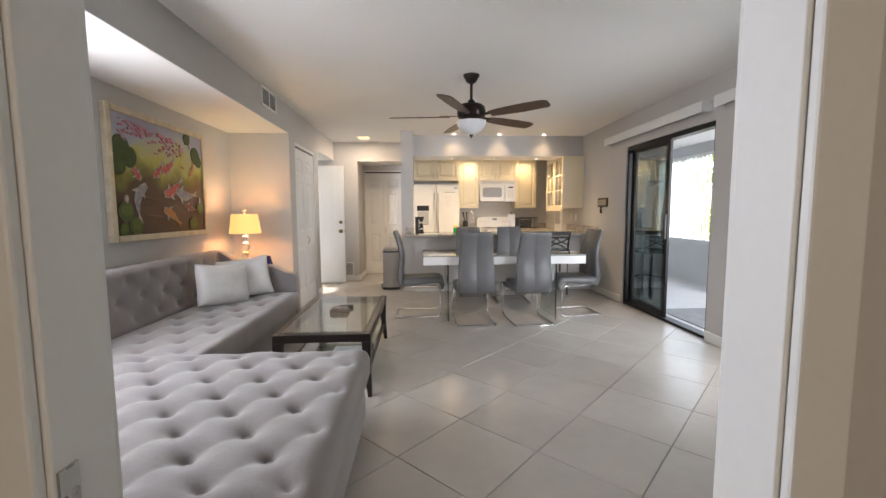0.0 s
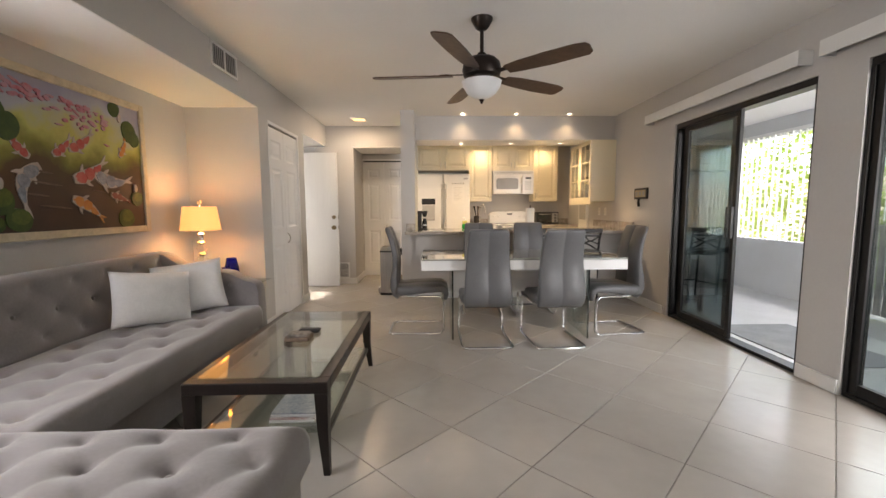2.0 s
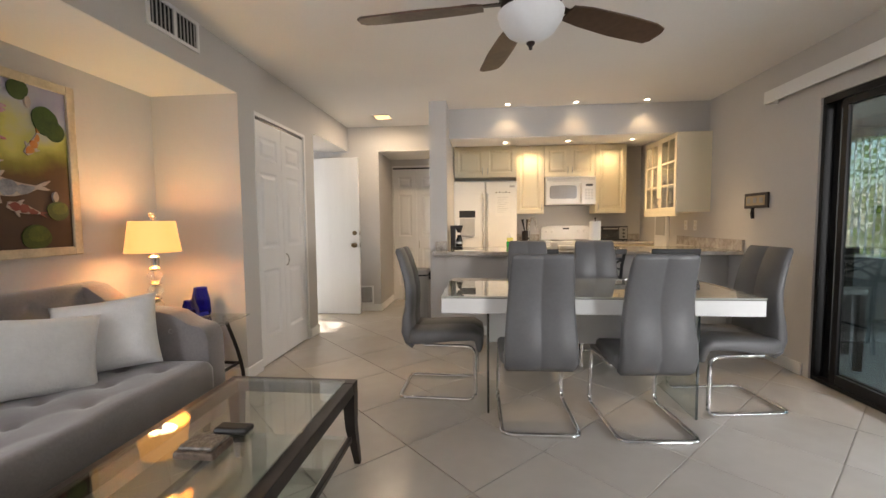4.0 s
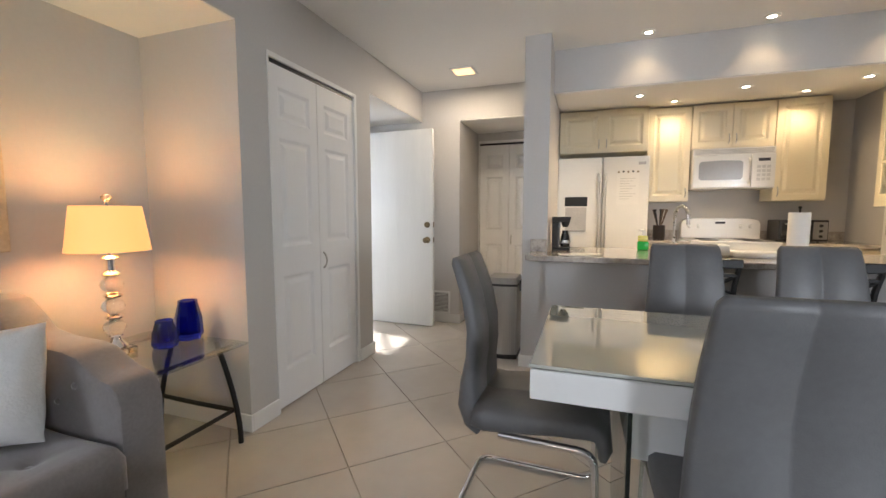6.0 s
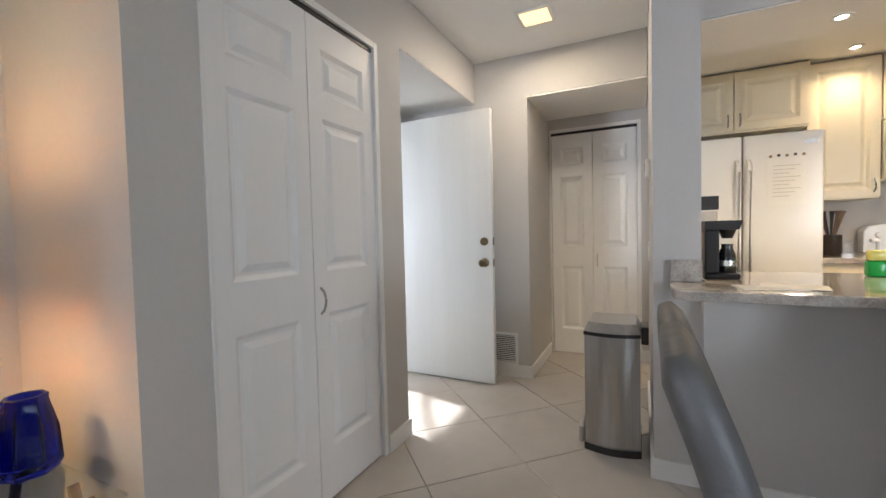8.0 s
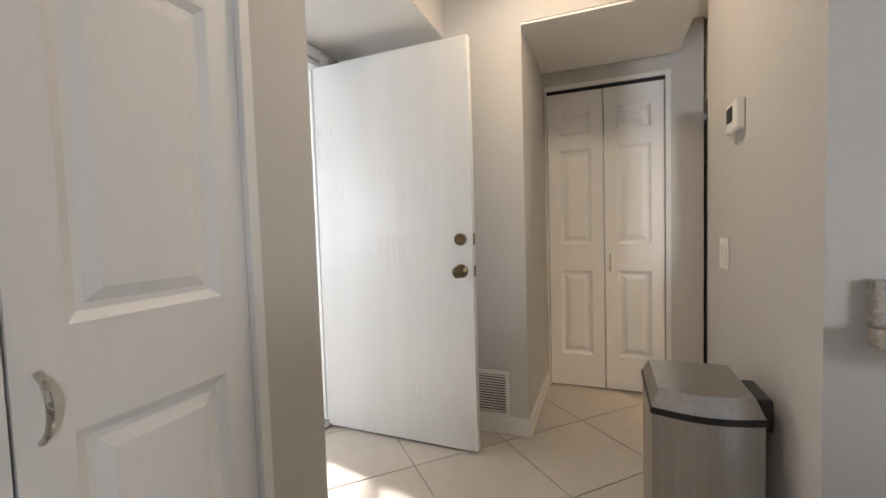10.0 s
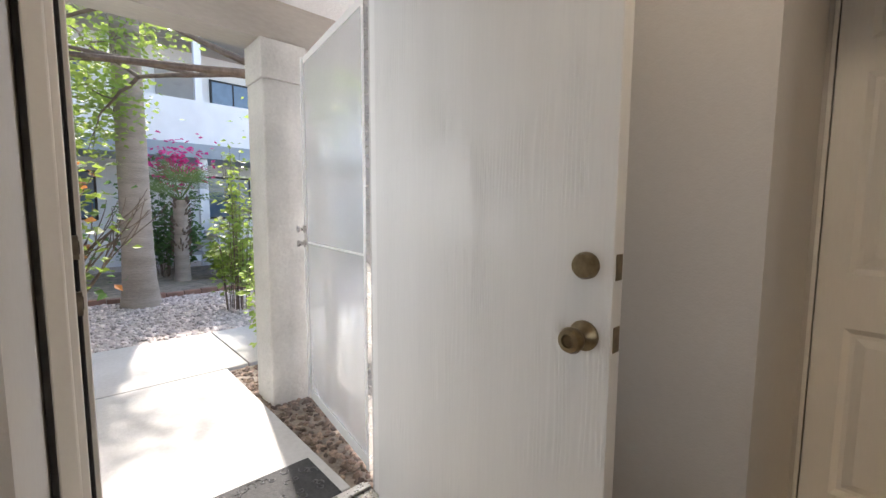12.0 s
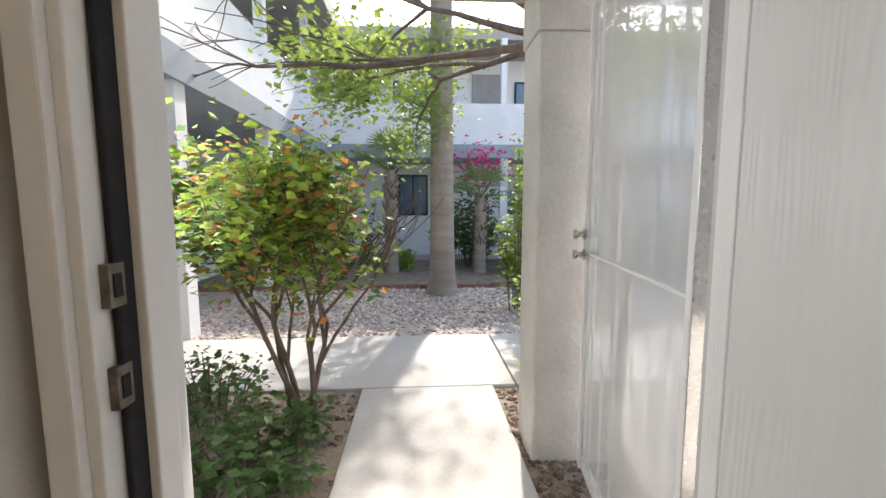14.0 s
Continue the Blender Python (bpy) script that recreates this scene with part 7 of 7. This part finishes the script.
leaf_part("blossom", [Vector((-9.2 + rng.gauss(0, 0.15), 8.15 + rng.gauss(0, 0.24), 2.0 + rng.gauss(0, 0.20))) for _ in range(300)], 0.10, 61, PINK, bg, "bright pink blossom")


def palm(x, y, h, r0, r1, fronds, fl, label, seed, lean=0.0, skirt=False):
    r = random.Random(seed)
    p = thing("palm_tree", label, "palm tree", at=(x, y, GZO))
    n = 40
    bm = bmesh.new()
    prof = []
    for k in range(n + 1):
        f = k / n
        flare = 0.35 * math.exp(-f * h / 0.30)
        prof.append(((r0 + (r1 - r0) * f) * (1 + flare) * (1 + 0.02 * (k % 2)), GZO - 0.05 + f * (h + 0.05)))
    rings = [[bm.verts.new((x + lean * (z / h) + q * (1 + 0.03 * noise.noise((z * 3, a, seed))) * math.cos(a), y + q * math.sin(a), z)) for a in [2 * math.pi * i / 18 for i in range(18)]] for q, z in prof]
    for a, b in zip(rings, rings[1:]):
        for i in range(18):
            bm.faces.new((a[i], a[(i + 1) % 18], b[(i + 1) % 18], b[i]))
    bm.faces.new(rings[-1])
    part("trunk", bm, PALMBARK, p, "ringed grey-brown trunk", smooth=True)
    if skirt:
        bm = bmesh.new()
        for k in range(110):
            a, z = r.uniform(0, 6.28), r.uniform(0.25 * h, h)
            q = r1 * 1.05
            tube([(x + lean * z / h + q * math.cos(a), y + q * math.sin(a), z), (x + lean * z / h + (q + 0.05) * math.cos(a), y + (q + 0.05) * math.sin(a), z + 0.06)], 0.016, 5, bm, r1=0.006)
        part("stub_cover", bm, BARK, p, "rough cut leaf stubs", kind="stuff")
    top = Vector((x + lean, y, GZO + h))
    bm = bmesh.new()
    for k in range(fronds):
        a = 2 * math.pi * k / fronds + r.uniform(-0.2, 0.2)
        el = radians(r.uniform(5, 75))
        d = Vector((math.cos(a) * math.cos(el), math.sin(a) * math.cos(el), math.sin(el)))
        hub = top + d * fl * 0.45
        tube([top, hub], 0.010, 5, bm, r1=0.006)
        side = d.cross(Vector((0, 0, 1))).normalized()
        upv = side.cross(d)
        for q in range(-8, 9):
            w = radians(q * 10)
            dd = (d * math.cos(w) + side * math.sin(w)).normalized()
            tip = hub + dd * fl * 0.6 * (1 - 0.02 * abs(q)) - Vector((0, 0, 0.10 * fl))
            mid = hub + dd * fl * 0.32
            wv = upv.cross(dd).normalized() * 0.014 * fl
            bm.faces.new([bm.verts.new(c) for c in (hub, mid + wv, tip, mid - wv)])
    part("fronds", bm, FROND, p, "fan-shaped green fronds")
    return p


palm(-7.02, 7.28, 7.5, 0.172, 0.125, 22, 1.6, "tall fan palm with a thick grey trunk", 71)
palm(-9.0, 6.43, 1.90, 0.11, 0.12, 16, 0.95, "small fan palm with a shaggy trunk", 72, skirt=True)
palm(-8.9, 8.10, 1.40, 0.10, 0.11, 16, 0.85, "small leaning fan palm with a shaggy trunk", 73, 0.12, skirt=True)

# tree that spreads over the path
tr = thing("tree", "spreading tree with dark boughs and light green leaves", "tree", at=(-3.85, 8.35, GZO))
rng = random.Random(83)
bm, tips = bmesh.new(), []
tube([(-3.85, 8.35, GZO - 0.05), (-3.87, 8.30, 0.8), (-3.92, 8.22, 1.6), (-4.0, 8.10, 2.35)], 0.075, 10, bm, r1=0.055)
for d, ln in (((-0.5, -1.0, 0.35), 1.5), ((0.05, -1.0, 0.45), 1.3), ((-0.9, -0.6, 0.28), 1.6), ((0.3, 0.6, 0.8), 1.2), ((-0.9, 0.4, 0.6), 1.3), ((-0.25, -1.0, 0.15), 1.7)):
    grow((-4.0, 8.10, 2.28), d, ln, 0.034, 3, rng, bm, tips, 32, 0.0)
part("trunk", bm, BARK, tr, "dark forked trunk and boughs", smooth=True)
tips = [t for t in tips if t.y > 5.9] or tips
leaf_part("crown", around(tips, 13000, 0.20, rng), 0.08, 84, LEAFTREE, tr, "light green leaves in loose sprays")
# hedge outside the patio window
rng = random.Random(90)
hd = thing("hedge", "bright green garden hedge outside the patio", "hedge", at=(7.6, 4.2, GZO))
spots = []
for k in range(12000):
    y, z = rng.uniform(-1.5, 10.5), rng.uniform(-0.1, 1.0) ** 1.0
    top = 2.65 + 0.35 * noise.noise((y * 0.7, 0, 0))
    spots.append(Vector((7.4 + rng.gauss(0, 0.25), y, GZO + abs(z) * top)))
bm = bmesh.new()
for k in range(24):
    y = -1.4 + 0.5 * k
    tube([(7.6, y, GZO - 0.1), (7.55, y + 0.1, 0.8), (7.6, y - 0.05, 1.5)], 0.02, 5, bm, r1=0.008)
part("branchwork", bm, BARK, hd, kind="stuff")
leaf_part("leaves", spots, 0.125, 91, LEAFTREE, hd, "dense bright green leaves")
structure("garden_wall", box(9.0, 9.15, -6, 14, -0.13, 1.9), BEAMPAINT, "taupe garden wall beyond the hedge", "wall")

# ---- floor tiles, laid diagonally ----
HALF, NX0, NY0 = 0.361, 0.655, 2.535
SIDE = HALF * math.sqrt(2) - 0.005


def tile_mesh():
    me = bpy.data.meshes.new("tile")
    b = box(-SIDE / 2, SIDE / 2, -SIDE / 2, SIDE / 2, -0.008, 0.0, 0.0015, seg=1)
    bmesh.ops.rotate(b, cent=(0, 0, 0), matrix=Matrix.Rotation(radians(45), 3, "Z"), verts=b.verts)
    b.to_mesh(me)
    b.free()
    me.materials.append(TILE)
    return me


TILE_ME = tile_mesh()
FX0, FX1, FY0, FY1 = -1.86, 3.15, -2.39, 8.88
rest = bmesh.new()
for i in range(-9, 9):
    for j in range(-15, 19):
        # nodes of the joints have i + j even; tile centres lie between them
        if (i + j) % 2 == 0:
            continue
        x, y = NX0 + i * HALF, NY0 + j * HALF
        if x + HALF < FX0 or x - HALF > FX1 or y + HALF < FY0 or y - HALF > FY1:
            continue
        clip = x - HALF < FX0 or x + HALF > FX1 or y - HALF < FY0 or y + HALF > FY1
        if y < 0.2 and not clip:
            b = bmesh.new()
            b.from_mesh(TILE_ME)
            bmesh.ops.translate(b, verts=b.verts, vec=(x, y, 0))
            merge(b, rest)
            continue
        if clip:
            b = bmesh.new()
            b.from_mesh(TILE_ME)
            bmesh.ops.translate(b, verts=b.verts, vec=(x, y, 0))
            for co, no in (((FX0, 0, 0), (-1, 0, 0)), ((FX1, 0, 0), (1, 0, 0)), ((0, FY0, 0), (0, -1, 0)), ((0, FY1, 0), (0, 1, 0))):
                bmesh.ops.bisect_plane(b, geom=b.verts[:] + b.edges[:] + b.faces[:], plane_co=co, plane_no=no, clear_outer=True)
            if not b.faces:
                b.free()
                continue
            me = bpy.data.meshes.new("tile")
            b.to_mesh(me)
            b.free()
            me.materials.append(TILE)
            t = new("tile", me)
        else:
            t = new("tile", TILE_ME)
            t.matrix_basis = Matrix.Translation((x, y, 0))
        t.parent = floor
part("tiles_back_room", rest, TILE, floor, "beige tiles of the back room", kind="stuff")
